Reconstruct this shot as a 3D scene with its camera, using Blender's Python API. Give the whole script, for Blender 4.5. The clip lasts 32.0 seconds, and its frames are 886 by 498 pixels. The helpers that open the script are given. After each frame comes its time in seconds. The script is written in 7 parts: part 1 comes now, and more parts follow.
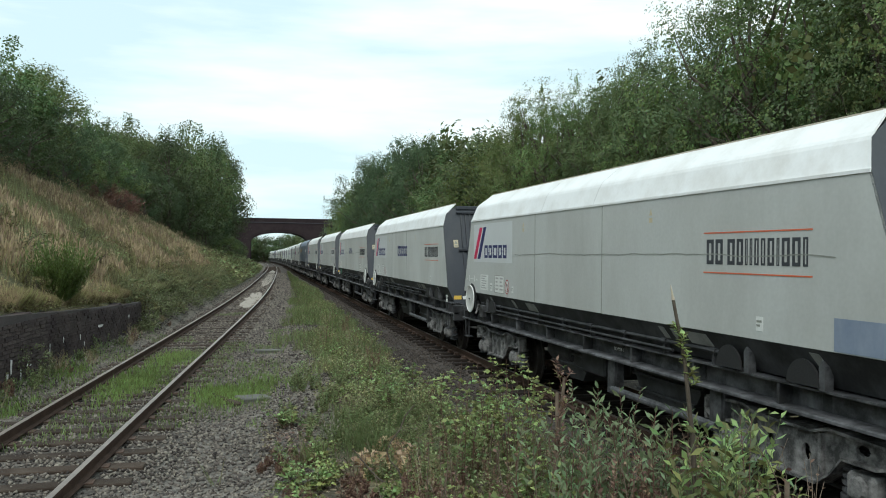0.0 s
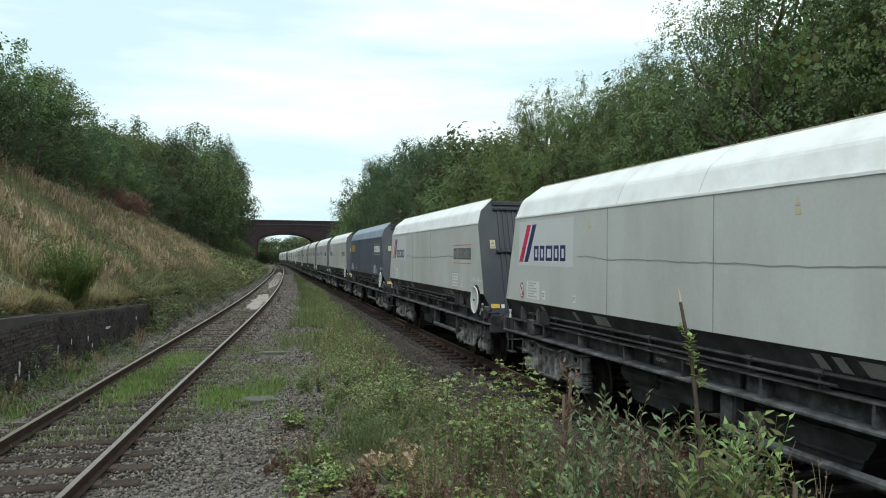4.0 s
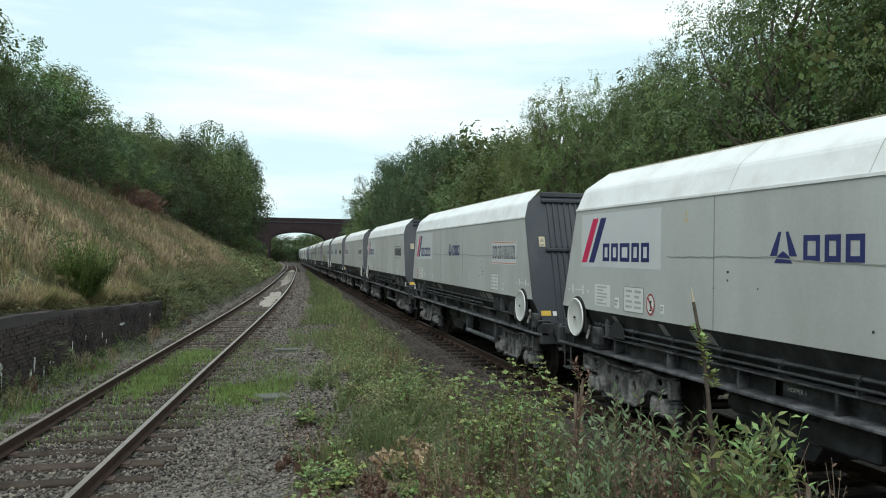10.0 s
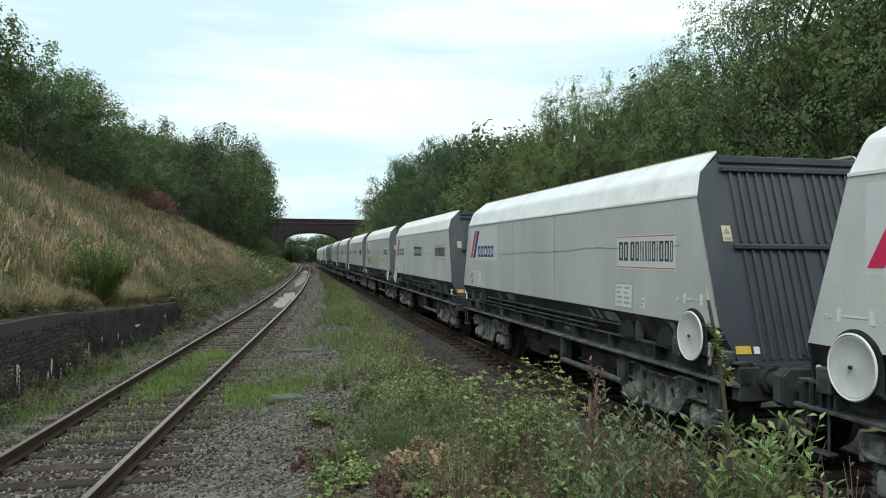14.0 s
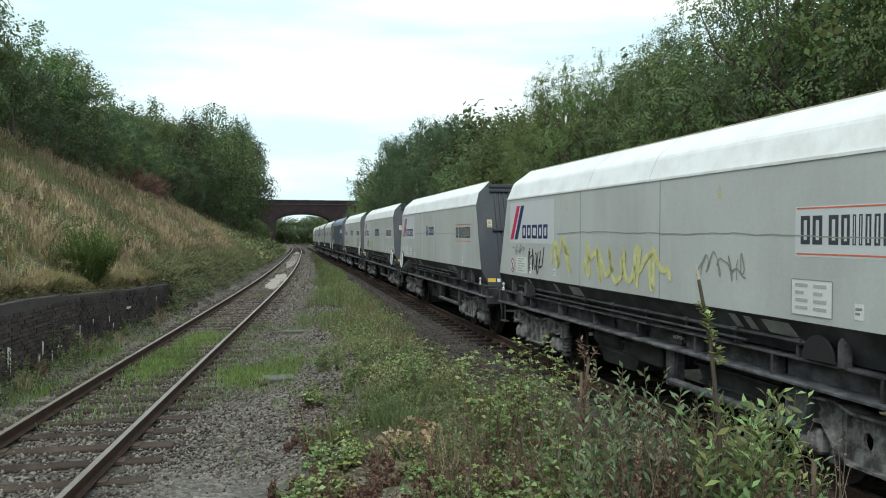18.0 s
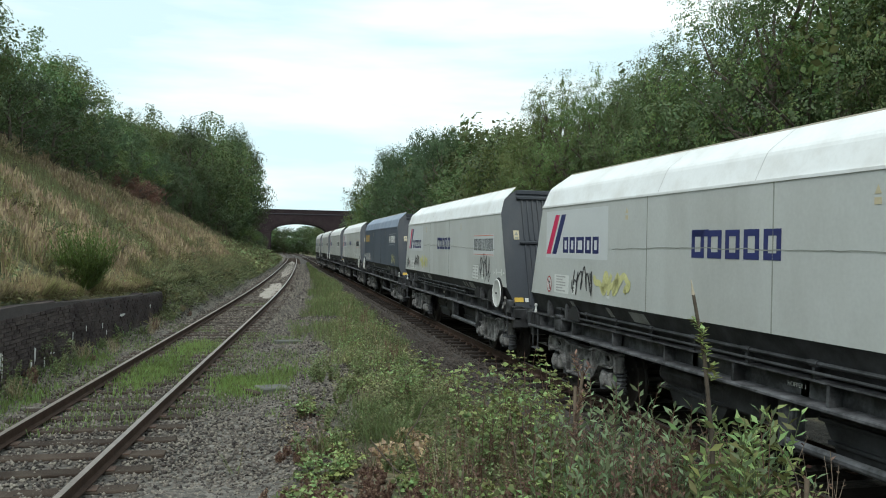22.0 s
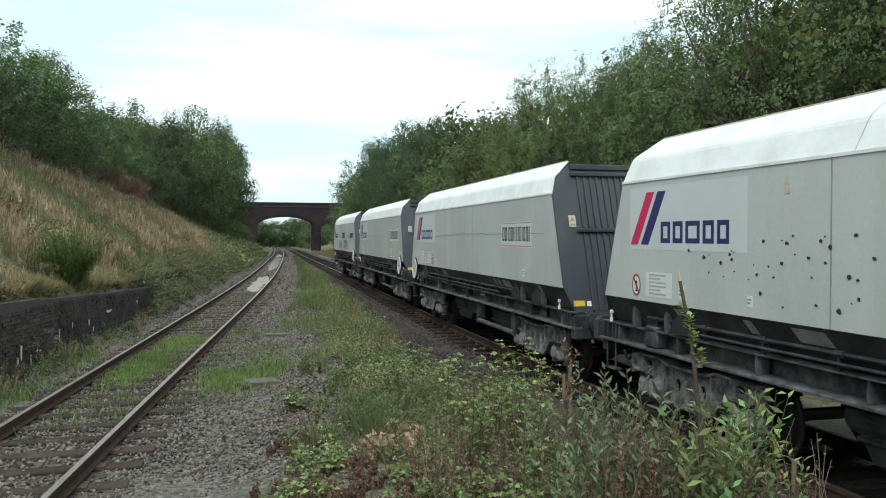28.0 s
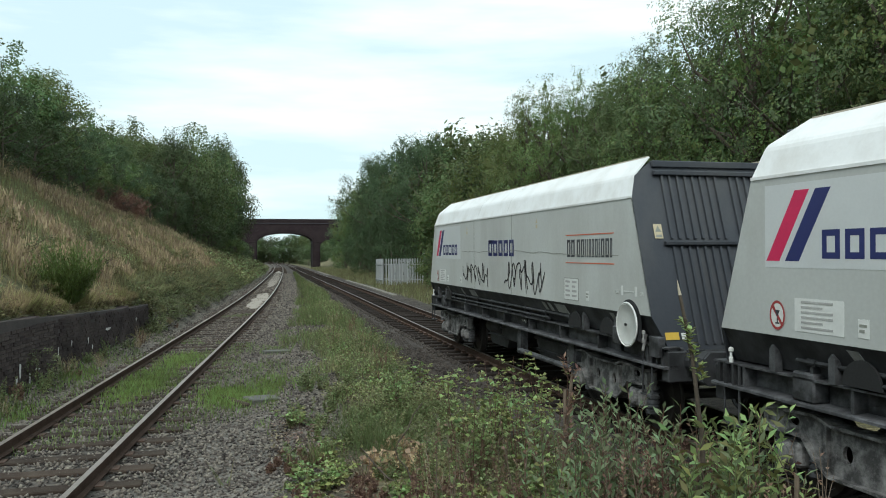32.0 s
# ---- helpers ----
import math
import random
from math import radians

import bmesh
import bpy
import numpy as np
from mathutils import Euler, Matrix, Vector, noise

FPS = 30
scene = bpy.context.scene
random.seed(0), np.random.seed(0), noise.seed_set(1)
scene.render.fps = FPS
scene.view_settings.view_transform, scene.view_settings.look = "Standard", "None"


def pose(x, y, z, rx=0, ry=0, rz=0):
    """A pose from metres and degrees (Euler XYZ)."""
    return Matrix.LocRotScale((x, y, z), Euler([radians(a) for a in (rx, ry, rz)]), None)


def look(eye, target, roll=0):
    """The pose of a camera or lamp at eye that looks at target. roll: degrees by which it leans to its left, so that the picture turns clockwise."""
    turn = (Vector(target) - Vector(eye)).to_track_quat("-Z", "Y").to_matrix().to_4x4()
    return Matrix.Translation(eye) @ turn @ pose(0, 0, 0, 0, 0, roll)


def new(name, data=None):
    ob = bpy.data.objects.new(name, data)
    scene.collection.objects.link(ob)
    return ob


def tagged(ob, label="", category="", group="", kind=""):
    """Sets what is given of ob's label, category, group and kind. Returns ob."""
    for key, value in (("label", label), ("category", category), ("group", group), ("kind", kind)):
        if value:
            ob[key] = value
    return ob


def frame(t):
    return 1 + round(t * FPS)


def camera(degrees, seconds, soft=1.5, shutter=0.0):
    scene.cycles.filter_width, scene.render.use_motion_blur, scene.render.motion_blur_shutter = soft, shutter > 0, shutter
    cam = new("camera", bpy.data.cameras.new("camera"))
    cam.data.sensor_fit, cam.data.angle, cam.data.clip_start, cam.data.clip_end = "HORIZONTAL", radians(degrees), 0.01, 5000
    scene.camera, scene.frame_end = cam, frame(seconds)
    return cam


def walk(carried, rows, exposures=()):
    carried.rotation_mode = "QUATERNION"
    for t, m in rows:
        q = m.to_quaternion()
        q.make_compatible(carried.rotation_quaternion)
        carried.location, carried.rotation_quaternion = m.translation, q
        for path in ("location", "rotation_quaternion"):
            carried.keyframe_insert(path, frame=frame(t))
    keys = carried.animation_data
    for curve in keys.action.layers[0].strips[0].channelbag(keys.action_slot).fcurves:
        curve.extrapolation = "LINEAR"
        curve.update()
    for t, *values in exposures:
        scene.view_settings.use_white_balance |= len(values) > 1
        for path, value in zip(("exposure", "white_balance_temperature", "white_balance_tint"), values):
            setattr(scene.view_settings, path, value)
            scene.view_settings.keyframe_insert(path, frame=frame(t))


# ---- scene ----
# The eye stays put; the camera is hand held and sways by a degree or so.
EYE = (0.0, 0.0, 2.343)
cam = camera(57.82, 32.0, soft=1.0)
walk(cam, [(t, pose(*EYE, rx, ry, rz)) for t, rx, ry, rz in (  # tilt, lean, turn in degrees
    (0, 90.902, -0.442, -16.202), (0.5, 90.879, -0.588, -16.017), (1, 90.954, -0.669, -16.038),
    (1.5, 91.092, -0.710, -15.982), (2, 91.404, -1.165, -15.851), (2.5, 91.426, -0.912, -15.877),
    (3, 91.375, -0.590, -15.826), (3.5, 91.282, -0.427, -15.775), (5.5, 89.947, -0.512, -15.675),
    (6, 89.761, -0.239, -15.562), (6.5, 89.754, -0.510, -15.398), (7, 89.816, -0.297, -15.316),
    (7.5, 89.845, -0.180, -15.358), (8, 90.122, -0.131, -15.328), (8.5, 90.448, -0.250, -15.106),
    (9, 90.645, -0.429, -14.910), (9.5, 90.691, -0.816, -14.852), (10, 90.906, -0.698, -14.871),
    (10.5, 90.965, -0.719, -14.871), (11, 90.989, -0.258, -14.741), (11.5, 90.916, -0.388, -14.594),
    (12, 90.961, -0.459, -14.469), (12.5, 91.071, -0.653, -14.108), (13, 91.187, -0.278, -14.014),
    (13.5, 91.127, -0.286, -13.950), (14, 90.879, -0.308, -13.935), (14.5, 90.751, -0.432, -13.877),
    (16.5, 90.187, 0.404, -14.067), (17, 90.018, 0.043, -14.369), (17.5, 90.030, 0.189, -14.503),
    (18, 89.505, -0.087, -14.535), (18.5, 89.131, -0.049, -14.588), (19, 89.137, -0.220, -14.466),
    (19.5, 89.348, -0.091, -14.537), (20, 89.683, -0.115, -14.676), (20.5, 89.837, -0.527, -14.562),
    (21, 89.983, -0.759, -14.552), (21.5, 90.198, -0.436, -14.691), (22, 90.352, -0.921, -14.852),
    (22.5, 90.528, -0.783, -15.112), (23, 90.378, -0.380, -14.892), (23.5, 90.337, -0.342, -14.687),
    (24, 90.162, -0.720, -14.926), (24.5, 89.866, -0.776, -15.217), (25, 89.918, -0.751, -15.411),
    (25.5, 90.035, -0.644, -15.424), (27.5, 89.534, -0.128, -15.793), (28, 89.668, 0.028, -15.760),
    (28.5, 89.991, -0.067, -15.689), (29, 90.018, -0.135, -15.512), (29.5, 90.052, -0.200, -15.497),
    (30, 90.193, 0.181, -15.617), (30.5, 90.417, 0.082, -15.712), (31, 90.651, 0.226, -15.872),
    (31.5, 90.812, 0.169, -15.994), (32, 90.783, 0.378, -15.792),
)], exposures=[(0, 0.18, 6250, 5), (3, 0.11, 6250, 5), (5, 0.27, 6250, 5), (6, 0.30, 6250, 5), (7, 0.36, 6250, 5), (8, 0.26, 6250, 5), (9, 0.17, 6250, 5), (14, 0.16, 6250, 5), (16.5, 0.20, 6250, 5), (18, 0.30, 6250, 5), (19, 0.34, 6250, 5), (20, 0.32, 6250, 5), (21.5, 0.25, 6250, 5), (23, 0.22, 6250, 5), (24, 0.26, 6250, 5), (25, 0.40, 6250, 5), (26.5, 0.38, 6250, 5), (28, 0.34, 6250, 5), (29, 0.26, 6250, 5), (31, 0.22, 6250, 5), (32, 0.17, 6250, 5)])

# ---- light ----
SUN_UP, SUN_TURN = radians(50), radians(214)
world = bpy.data.worlds.new("world")
scene.world = world
world.use_nodes = True
wn, wl = world.node_tree.nodes, world.node_tree.links
wn.clear()
w_out = wn.new("ShaderNodeOutputWorld")
w_bg = wn.new("ShaderNodeBackground")
w_sky = wn.new("ShaderNodeTexSky")
w_sky.sky_type, w_sky.sun_disc = "NISHITA", False
w_sky.sun_elevation, w_sky.sun_rotation = SUN_UP, SUN_TURN
w_sky.air_density, w_sky.dust_density, w_sky.ozone_density = 1.0, 1.5, 1.0
w_co = wn.new("ShaderNodeTexCoord")
w_map = wn.new("ShaderNodeMapping")
w_map.inputs["Scale"].default_value = (1.0, 1.0, 6.5)
w_map.inputs["Rotation"].default_value = (radians(3), radians(2), radians(64))
w_noise = wn.new("ShaderNodeTexNoise")
w_noise.inputs["Scale"].default_value, w_noise.inputs["Detail"].default_value = 2.3, 6
w_noise.inputs["Roughness"].default_value = 0.52
w_ramp = wn.new("ShaderNodeValToRGB")
w_ramp.color_ramp.elements[0].position, w_ramp.color_ramp.elements[1].position = 0.38, 0.63
w_mix = wn.new("ShaderNodeMixRGB")
w_mix.inputs[2].default_value = (8.3, 8.8, 8.8, 1)
wl.new(w_co.outputs["Generated"], w_map.inputs["Vector"])
wl.new(w_map.outputs["Vector"], w_noise.inputs["Vector"])
wl.new(w_noise.outputs["Fac"], w_ramp.inputs["Fac"])
wl.new(w_ramp.outputs["Color"], w_mix.inputs[0])
w_veil = wn.new("ShaderNodeMixRGB")  # thin cloud over the blue
w_veil.inputs[0].default_value = 0.86
w_veil.inputs[2].default_value = (6.1, 7.5, 7.8, 1)
wl.new(w_sky.outputs["Color"], w_veil.inputs[1])
wl.new(w_veil.outputs["Color"], w_mix.inputs[1])
wl.new(w_mix.outputs["Color"], w_bg.inputs["Color"])
w_bg.inputs["Strength"].default_value = 0.12
wl.new(w_bg.outputs["Background"], w_out.inputs["Surface"])
sun = new("sun", bpy.data.lights.new("sun", "SUN"))
sun.data.energy, sun.data.angle, sun.data.color = 1.5, radians(25), (1.0, 0.96, 0.9)
sun.matrix_world = look((0, 0, 60), (0 + 60 * math.cos(SUN_UP) * math.sin(SUN_TURN) * -1, 60 * math.cos(SUN_UP) * math.cos(SUN_TURN) * -1, 60 - 60 * math.sin(SUN_UP)))

# ---- materials ----
def mat(name, col, rough=0.7, metal=0.0, var=0.25, scale=3.0, fine=40.0, bump=0.15, dirt=None, dirt_amt=0.5, dirt_scale=1.2,
        rnd=0.0, island=0.0, spec=0.5, streak=0.0, hue=0.0, bdist=0.02):
    """A procedural surface: base colour with variation at two scales, optional dirt in patches or streaks, fine relief."""
    m = bpy.data.materials.new(name)
    m.use_nodes = True
    n, l = m.node_tree.nodes, m.node_tree.links
    b = n["Principled BSDF"]
    b.inputs["Roughness"].default_value, b.inputs["Metallic"].default_value = rough, metal
    b.inputs["Specular IOR Level"].default_value = spec
    co = n.new("ShaderNodeTexCoord")
    big = n.new("ShaderNodeTexNoise")
    big.inputs["Scale"].default_value, big.inputs["Detail"].default_value = scale, 4
    fin = n.new("ShaderNodeTexNoise")
    fin.inputs["Scale"].default_value, fin.inputs["Detail"].default_value = fine, 3
    for k in (big, fin):
        l.new(co.outputs["Object"], k.inputs["Vector"])
    add = n.new("ShaderNodeMath")
    add.operation = "MULTIPLY_ADD"
    add.inputs[1].default_value = 0.6
    l.new(big.outputs["Fac"], add.inputs[0])
    sc = n.new("ShaderNodeMath")
    sc.operation = "MULTIPLY"
    sc.inputs[1].default_value = 0.4
    l.new(fin.outputs["Fac"], sc.inputs[0])
    l.new(sc.outputs[0], add.inputs[2])
    mr = n.new("ShaderNodeMapRange")
    mr.inputs[1].default_value, mr.inputs[2].default_value = 0.3, 0.7
    mr.inputs[3].default_value, mr.inputs[4].default_value = 1 - var, 1 + var
    l.new(add.outputs[0], mr.inputs[0])
    last = mr.outputs[0]
    if rnd or island:
        if rnd:
            src = n.new("ShaderNodeObjectInfo").outputs["Random"]
        else:
            src = n.new("ShaderNodeNewGeometry").outputs["Random Per Island"]
        r2 = n.new("ShaderNodeMapRange")
        r2.inputs[3].default_value, r2.inputs[4].default_value = 1 - (rnd or island), 1 + (rnd or island)
        l.new(src, r2.inputs[0])
        mu = n.new("ShaderNodeMath")
        mu.operation = "MULTIPLY"
        l.new(last, mu.inputs[0])
        l.new(r2.outputs[0], mu.inputs[1])
        last = mu.outputs[0]
    hsv = n.new("ShaderNodeHueSaturation")
    hsv.inputs["Color"].default_value = (*col, 1)
    l.new(last, hsv.inputs["Value"])
    if hue and (rnd or island):
        r3 = n.new("ShaderNodeMapRange")
        r3.inputs[3].default_value, r3.inputs[4].default_value = 0.5 - hue, 0.5 + hue
        l.new(src, r3.inputs[0])
        l.new(r3.outputs[0], hsv.inputs["Hue"])
    out = hsv.outputs["Color"]
    if dirt:
        mp = n.new("ShaderNodeMapping")
        if streak:
            mp.inputs["Scale"].default_value = (1, 1, 1 / streak)
        l.new(co.outputs["Object"], mp.inputs["Vector"])
        dn = n.new("ShaderNodeTexNoise")
        dn.inputs["Scale"].default_value, dn.inputs["Detail"].default_value, dn.inputs["Roughness"].default_value = dirt_scale, 7, 0.65
        l.new(mp.outputs["Vector"], dn.inputs["Vector"])
        rp = n.new("ShaderNodeMapRange")
        rp.inputs[1].default_value, rp.inputs[2].default_value = 0.42, 0.72
        rp.inputs[3].default_value, rp.inputs[4].default_value = 0.0, dirt_amt
        l.new(dn.outputs["Fac"], rp.inputs[0])
        mx = n.new("ShaderNodeMixRGB")
        mx.inputs[2].default_value = (*dirt, 1)
        l.new(rp.outputs[0], mx.inputs[0])
        l.new(out, mx.inputs[1])
        out = mx.outputs[0]
    l.new(out, b.inputs["Base Color"])
    if bump:
        bp = n.new("ShaderNodeBump")
        bp.inputs["Strength"].default_value, bp.inputs["Distance"].default_value = bump, bdist
        l.new(fin.outputs["Fac"], bp.inputs["Height"])
        l.new(bp.outputs["Normal"], b.inputs["Normal"])
    return m


def leafmat(name, col, var=0.45, hue=0.035, trans=0.3, rough=0.55, col2=None, patch=0.6, each=0.0):
    """Leaves: colour that varies leaf by leaf, with some light coming through."""
    m = mat(name, col, rough=rough, var=0.42, scale=0.32, fine=2.2, bump=0, island=var, hue=hue, spec=0.3)
    n, l = m.node_tree.nodes, m.node_tree.links
    b, o = n["Principled BSDF"], n["Material Output"]
    if col2:
        # a second growth in patches
        co = n.new("ShaderNodeTexCoord")
        pn = n.new("ShaderNodeTexNoise")
        pn.inputs["Scale"].default_value, pn.inputs["Detail"].default_value = patch, 4
        l.new(co.outputs["Object"], pn.inputs["Vector"])
        pr = n.new("ShaderNodeMapRange")
        pr.inputs[1].default_value, pr.inputs[2].default_value = 0.42, 0.6
        l.new(pn.outputs["Fac"], pr.inputs[0])
        pm = n.new("ShaderNodeMixRGB")
        pm.inputs[1].default_value, pm.inputs[2].default_value = (*col, 1), (*col2, 1)
        l.new(pr.outputs[0], pm.inputs[0])
        hs = [k for k in n if k.type == "HUE_SAT"][0]
        l.new(pm.outputs[0], hs.inputs["Color"])
    t = n.new("ShaderNodeBsdfTranslucent")
    mx = n.new("ShaderNodeMixShader")
    mx.inputs[0].default_value = trans
    src = b.inputs["Base Color"].links[0].from_socket
    if each:
        # every plant a little different from the next
        oi, h2 = n.new("ShaderNodeObjectInfo"), n.new("ShaderNodeHueSaturation")
        for out_lo, out_hi, key in ((1 - each, 1 + each, "Value"), (0.5 - 0.1 * each, 0.5 + 0.1 * each, "Hue")):
            r = n.new("ShaderNodeMapRange")
            r.inputs[3].default_value, r.inputs[4].default_value = out_lo, out_hi
            l.new(oi.outputs["Random"], r.inputs[0])
            l.new(r.outputs[0], h2.inputs[key])
        l.new(src, h2.inputs["Color"])
        src = h2.outputs[0]
        l.new(src, b.inputs["Base Color"])
    l.new(src, t.inputs["Color"])
    l.new(b.outputs[0], mx.inputs[1])
    l.new(t.outputs[0], mx.inputs[2])
    l.new(mx.outputs[0], o.inputs["Surface"])
    return m


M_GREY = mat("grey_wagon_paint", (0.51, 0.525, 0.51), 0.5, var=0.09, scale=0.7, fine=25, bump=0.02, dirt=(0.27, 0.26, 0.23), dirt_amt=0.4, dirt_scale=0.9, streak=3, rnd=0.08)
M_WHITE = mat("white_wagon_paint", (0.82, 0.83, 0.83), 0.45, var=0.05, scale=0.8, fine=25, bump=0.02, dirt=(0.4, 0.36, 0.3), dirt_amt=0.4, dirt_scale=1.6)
M_RIM = mat("dusty_top_rim", (0.46, 0.41, 0.33), 0.9, var=0.3, scale=4, fine=40, bump=0.2)
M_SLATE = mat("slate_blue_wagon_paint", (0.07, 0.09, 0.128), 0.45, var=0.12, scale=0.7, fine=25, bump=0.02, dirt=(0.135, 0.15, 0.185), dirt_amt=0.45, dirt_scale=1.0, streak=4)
# a paler blue than the slate sides, used for their top sheets
M_SLATE_TOP = mat("paler_slate_paint", (0.19, 0.235, 0.32), 0.5, var=0.12, scale=0.8, fine=25, bump=0.02, dirt=(0.39, 0.43, 0.5), dirt_amt=0.6, dirt_scale=1.3, streak=3)
M_DARK = mat("dark_grey_end_paint", (0.038, 0.043, 0.054), 0.5, var=0.12, scale=1.0, fine=20, bump=0.03, dirt=(0.12, 0.115, 0.105), dirt_amt=0.35, dirt_scale=1.5, streak=3)
# dusty flange, paler than the solebar: its edge highlight is in the colour
M_FLANGE_HI = mat("pale_dusty_flange", (0.04, 0.04, 0.043), 0.7, var=0.35, scale=3, fine=30, bump=0.2, dirt=(0.3, 0.3, 0.32), dirt_amt=0.45, dirt_scale=4.5)
# dust on frame and skirt is tinted blue to imitate bluish shade
M_FRAME = mat("dusty_underframe_steel", (0.02, 0.0205, 0.022), 0.6, var=0.3, scale=3, fine=30, bump=0.2, dirt=(0.3, 0.305, 0.325), dirt_amt=0.46, dirt_scale=3.2)
M_BLACK = mat("black_skirt_paint", (0.014, 0.0145, 0.016), 0.65, var=0.3, scale=2, fine=30, bump=0.1, dirt=(0.125, 0.128, 0.138), dirt_amt=0.45, dirt_scale=2.5)
M_BOGIE = mat("dust_coated_bogie_steel", (0.055, 0.054, 0.053), 0.9, var=0.4, scale=4, fine=30, bump=0.4, dirt=(0.4, 0.39, 0.38), dirt_amt=0.85, dirt_scale=5.0)
M_WHEEL = mat("worn_wheel_steel", (0.045, 0.04, 0.037), 0.6, metal=0.4, var=0.3, scale=5, fine=30, bump=0.2)
M_TREAD = mat("polished_wheel_rim", (0.32, 0.31, 0.3), 0.35, metal=0.9, var=0.15, scale=6, bump=0.05)
M_PATCH = mat("bare_grey_patch_plate", (0.22, 0.22, 0.21), 0.8, var=0.3, scale=6, fine=40, bump=0.1)
M_HWHEEL = mat("grey_handwheel_disc", (0.56, 0.57, 0.55), 0.5, var=0.1, scale=4, bump=0.05, dirt=(0.36, 0.34, 0.31), dirt_amt=0.4, dirt_scale=5)
M_HRIM = mat("white_handwheel_rim", (0.74, 0.75, 0.73), 0.4, var=0.08, scale=6, bump=0.03)
M_NAVY = mat("navy_livery", (0.022, 0.03, 0.13), 0.45, var=0.1, scale=3, bump=0)
M_RED = mat("red_livery", (0.6, 0.022, 0.1), 0.45, var=0.1, scale=3, bump=0)
M_SIGN = mat("dull_red_sign", (0.34, 0.05, 0.05), 0.5, var=0.1, bump=0)
M_ORANGE = mat("orange_line", (0.62, 0.14, 0.06), 0.5, var=0.1, bump=0)
M_CHAR = mat("charcoal_lettering", (0.042, 0.046, 0.055), 0.5, var=0.1, bump=0)
M_LETTER_W = mat("white_lettering", (0.62, 0.63, 0.62), 0.5, var=0.1, bump=0)
M_YELLOW = mat("yellow_lettering", (0.5, 0.32, 0.07), 0.55, var=0.12, bump=0)
M_PANELW = mat("white_data_panel", (0.68, 0.69, 0.67), 0.5, var=0.08, scale=6, bump=0)
M_PLATEY = mat("yellow_plate", (0.6, 0.4, 0.06), 0.5, var=0.12, scale=8, bump=0)
M_CREAM = mat("cream_warning_plate", (0.52, 0.45, 0.3), 0.5, var=0.1, scale=8, bump=0)
M_TINT = mat("paler_paint_backing", (0.575, 0.595, 0.6), 0.5, var=0.05, scale=2, bump=0)
M_PRINT = mat("faded_grey_print", (0.4, 0.4, 0.39), 0.6, var=0.2, bump=0)
M_SPRAY_K = mat("black_spray_paint", (0.03, 0.03, 0.033), 0.6, var=0.2, bump=0)
M_SPRAY_Y = mat("yellow_spray_paint", (0.58, 0.56, 0.26), 0.6, var=0.25, scale=6, bump=0)
M_SPRAY_G = mat("grey_spray_paint", (0.26, 0.27, 0.24), 0.6, var=0.2, bump=0)
M_GREENBOX = mat("dull_green_box", (0.06, 0.16, 0.11), 0.6, var=0.2, bump=0.05)
M_RUBBER = mat("black_hose", (0.015, 0.015, 0.016), 0.7, var=0.3, bump=0.1)

M_RAIL = mat("rusty_rail_side", (0.062, 0.038, 0.028), 0.9, spec=0.2, var=0.35, scale=6, fine=50, bump=0.3)
M_HEAD = mat("polished_rail_head", (0.17, 0.15, 0.14), 0.45, metal=0.55, var=0.2, scale=5, bump=0.03, dirt=(0.16, 0.1, 0.07), dirt_amt=0.6, dirt_scale=3)
M_HEAD2 = mat("dull_rail_head", (0.3, 0.245, 0.215), 0.38, metal=0.6, var=0.3, scale=5, bump=0.1)
M_SLEEPER = mat("weathered_timber_sleeper", (0.05, 0.036, 0.028), 0.9, var=0.35, scale=3, fine=60, bump=0.5, rnd=0.3, spec=0.2, dirt=(0.1, 0.085, 0.065), dirt_amt=0.35, dirt_scale=4)
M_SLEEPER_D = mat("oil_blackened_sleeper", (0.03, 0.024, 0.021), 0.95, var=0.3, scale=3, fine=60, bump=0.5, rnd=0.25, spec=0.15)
M_CHAIR = mat("rusty_rail_chair", (0.075, 0.045, 0.032), 0.9, var=0.3, scale=8, bump=0.3)
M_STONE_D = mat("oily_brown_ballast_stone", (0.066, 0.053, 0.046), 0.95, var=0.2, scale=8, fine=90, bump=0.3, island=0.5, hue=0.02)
M_STONE = mat("grey_ballast_stone", (0.138, 0.118, 0.102), 0.95, var=0.2, scale=8, fine=90, bump=0.3, island=0.85, hue=0.03)
M_CONC = mat("pale_concrete", (0.24, 0.225, 0.195), 0.9, var=0.2, scale=3, fine=50, bump=0.25, dirt=(0.2, 0.185, 0.15), dirt_amt=0.6, dirt_scale=2)
M_SLAB = mat("mossy_dark_slab", (0.12, 0.118, 0.108), 0.9, var=0.3, scale=4, fine=40, bump=0.3, dirt=(0.1, 0.11, 0.06), dirt_amt=0.6, dirt_scale=4)
M_SLURRY = mat("pale_dried_slurry", (0.36, 0.32, 0.275), 0.85, var=0.15, scale=3, fine=40, bump=0.3, dirt=(0.25, 0.21, 0.17), dirt_amt=0.5, dirt_scale=2)
M_BRICK_D = mat("sooty_retaining_brick", (0.07, 0.053, 0.052), 0.95, var=0.45, scale=1.2, fine=40, bump=0.7, rnd=0.35, spec=0.2, hue=0.03, dirt=(0.15, 0.125, 0.11), dirt_amt=0.6, dirt_scale=1.4)
M_MORTAR_D = mat("dark_mortar", (0.066, 0.055, 0.053), 0.95, var=0.3, bump=0.4)
M_LIME = mat("white_lime_stain", (0.55, 0.54, 0.52), 0.95, var=0.2, scale=8, bump=0.2)
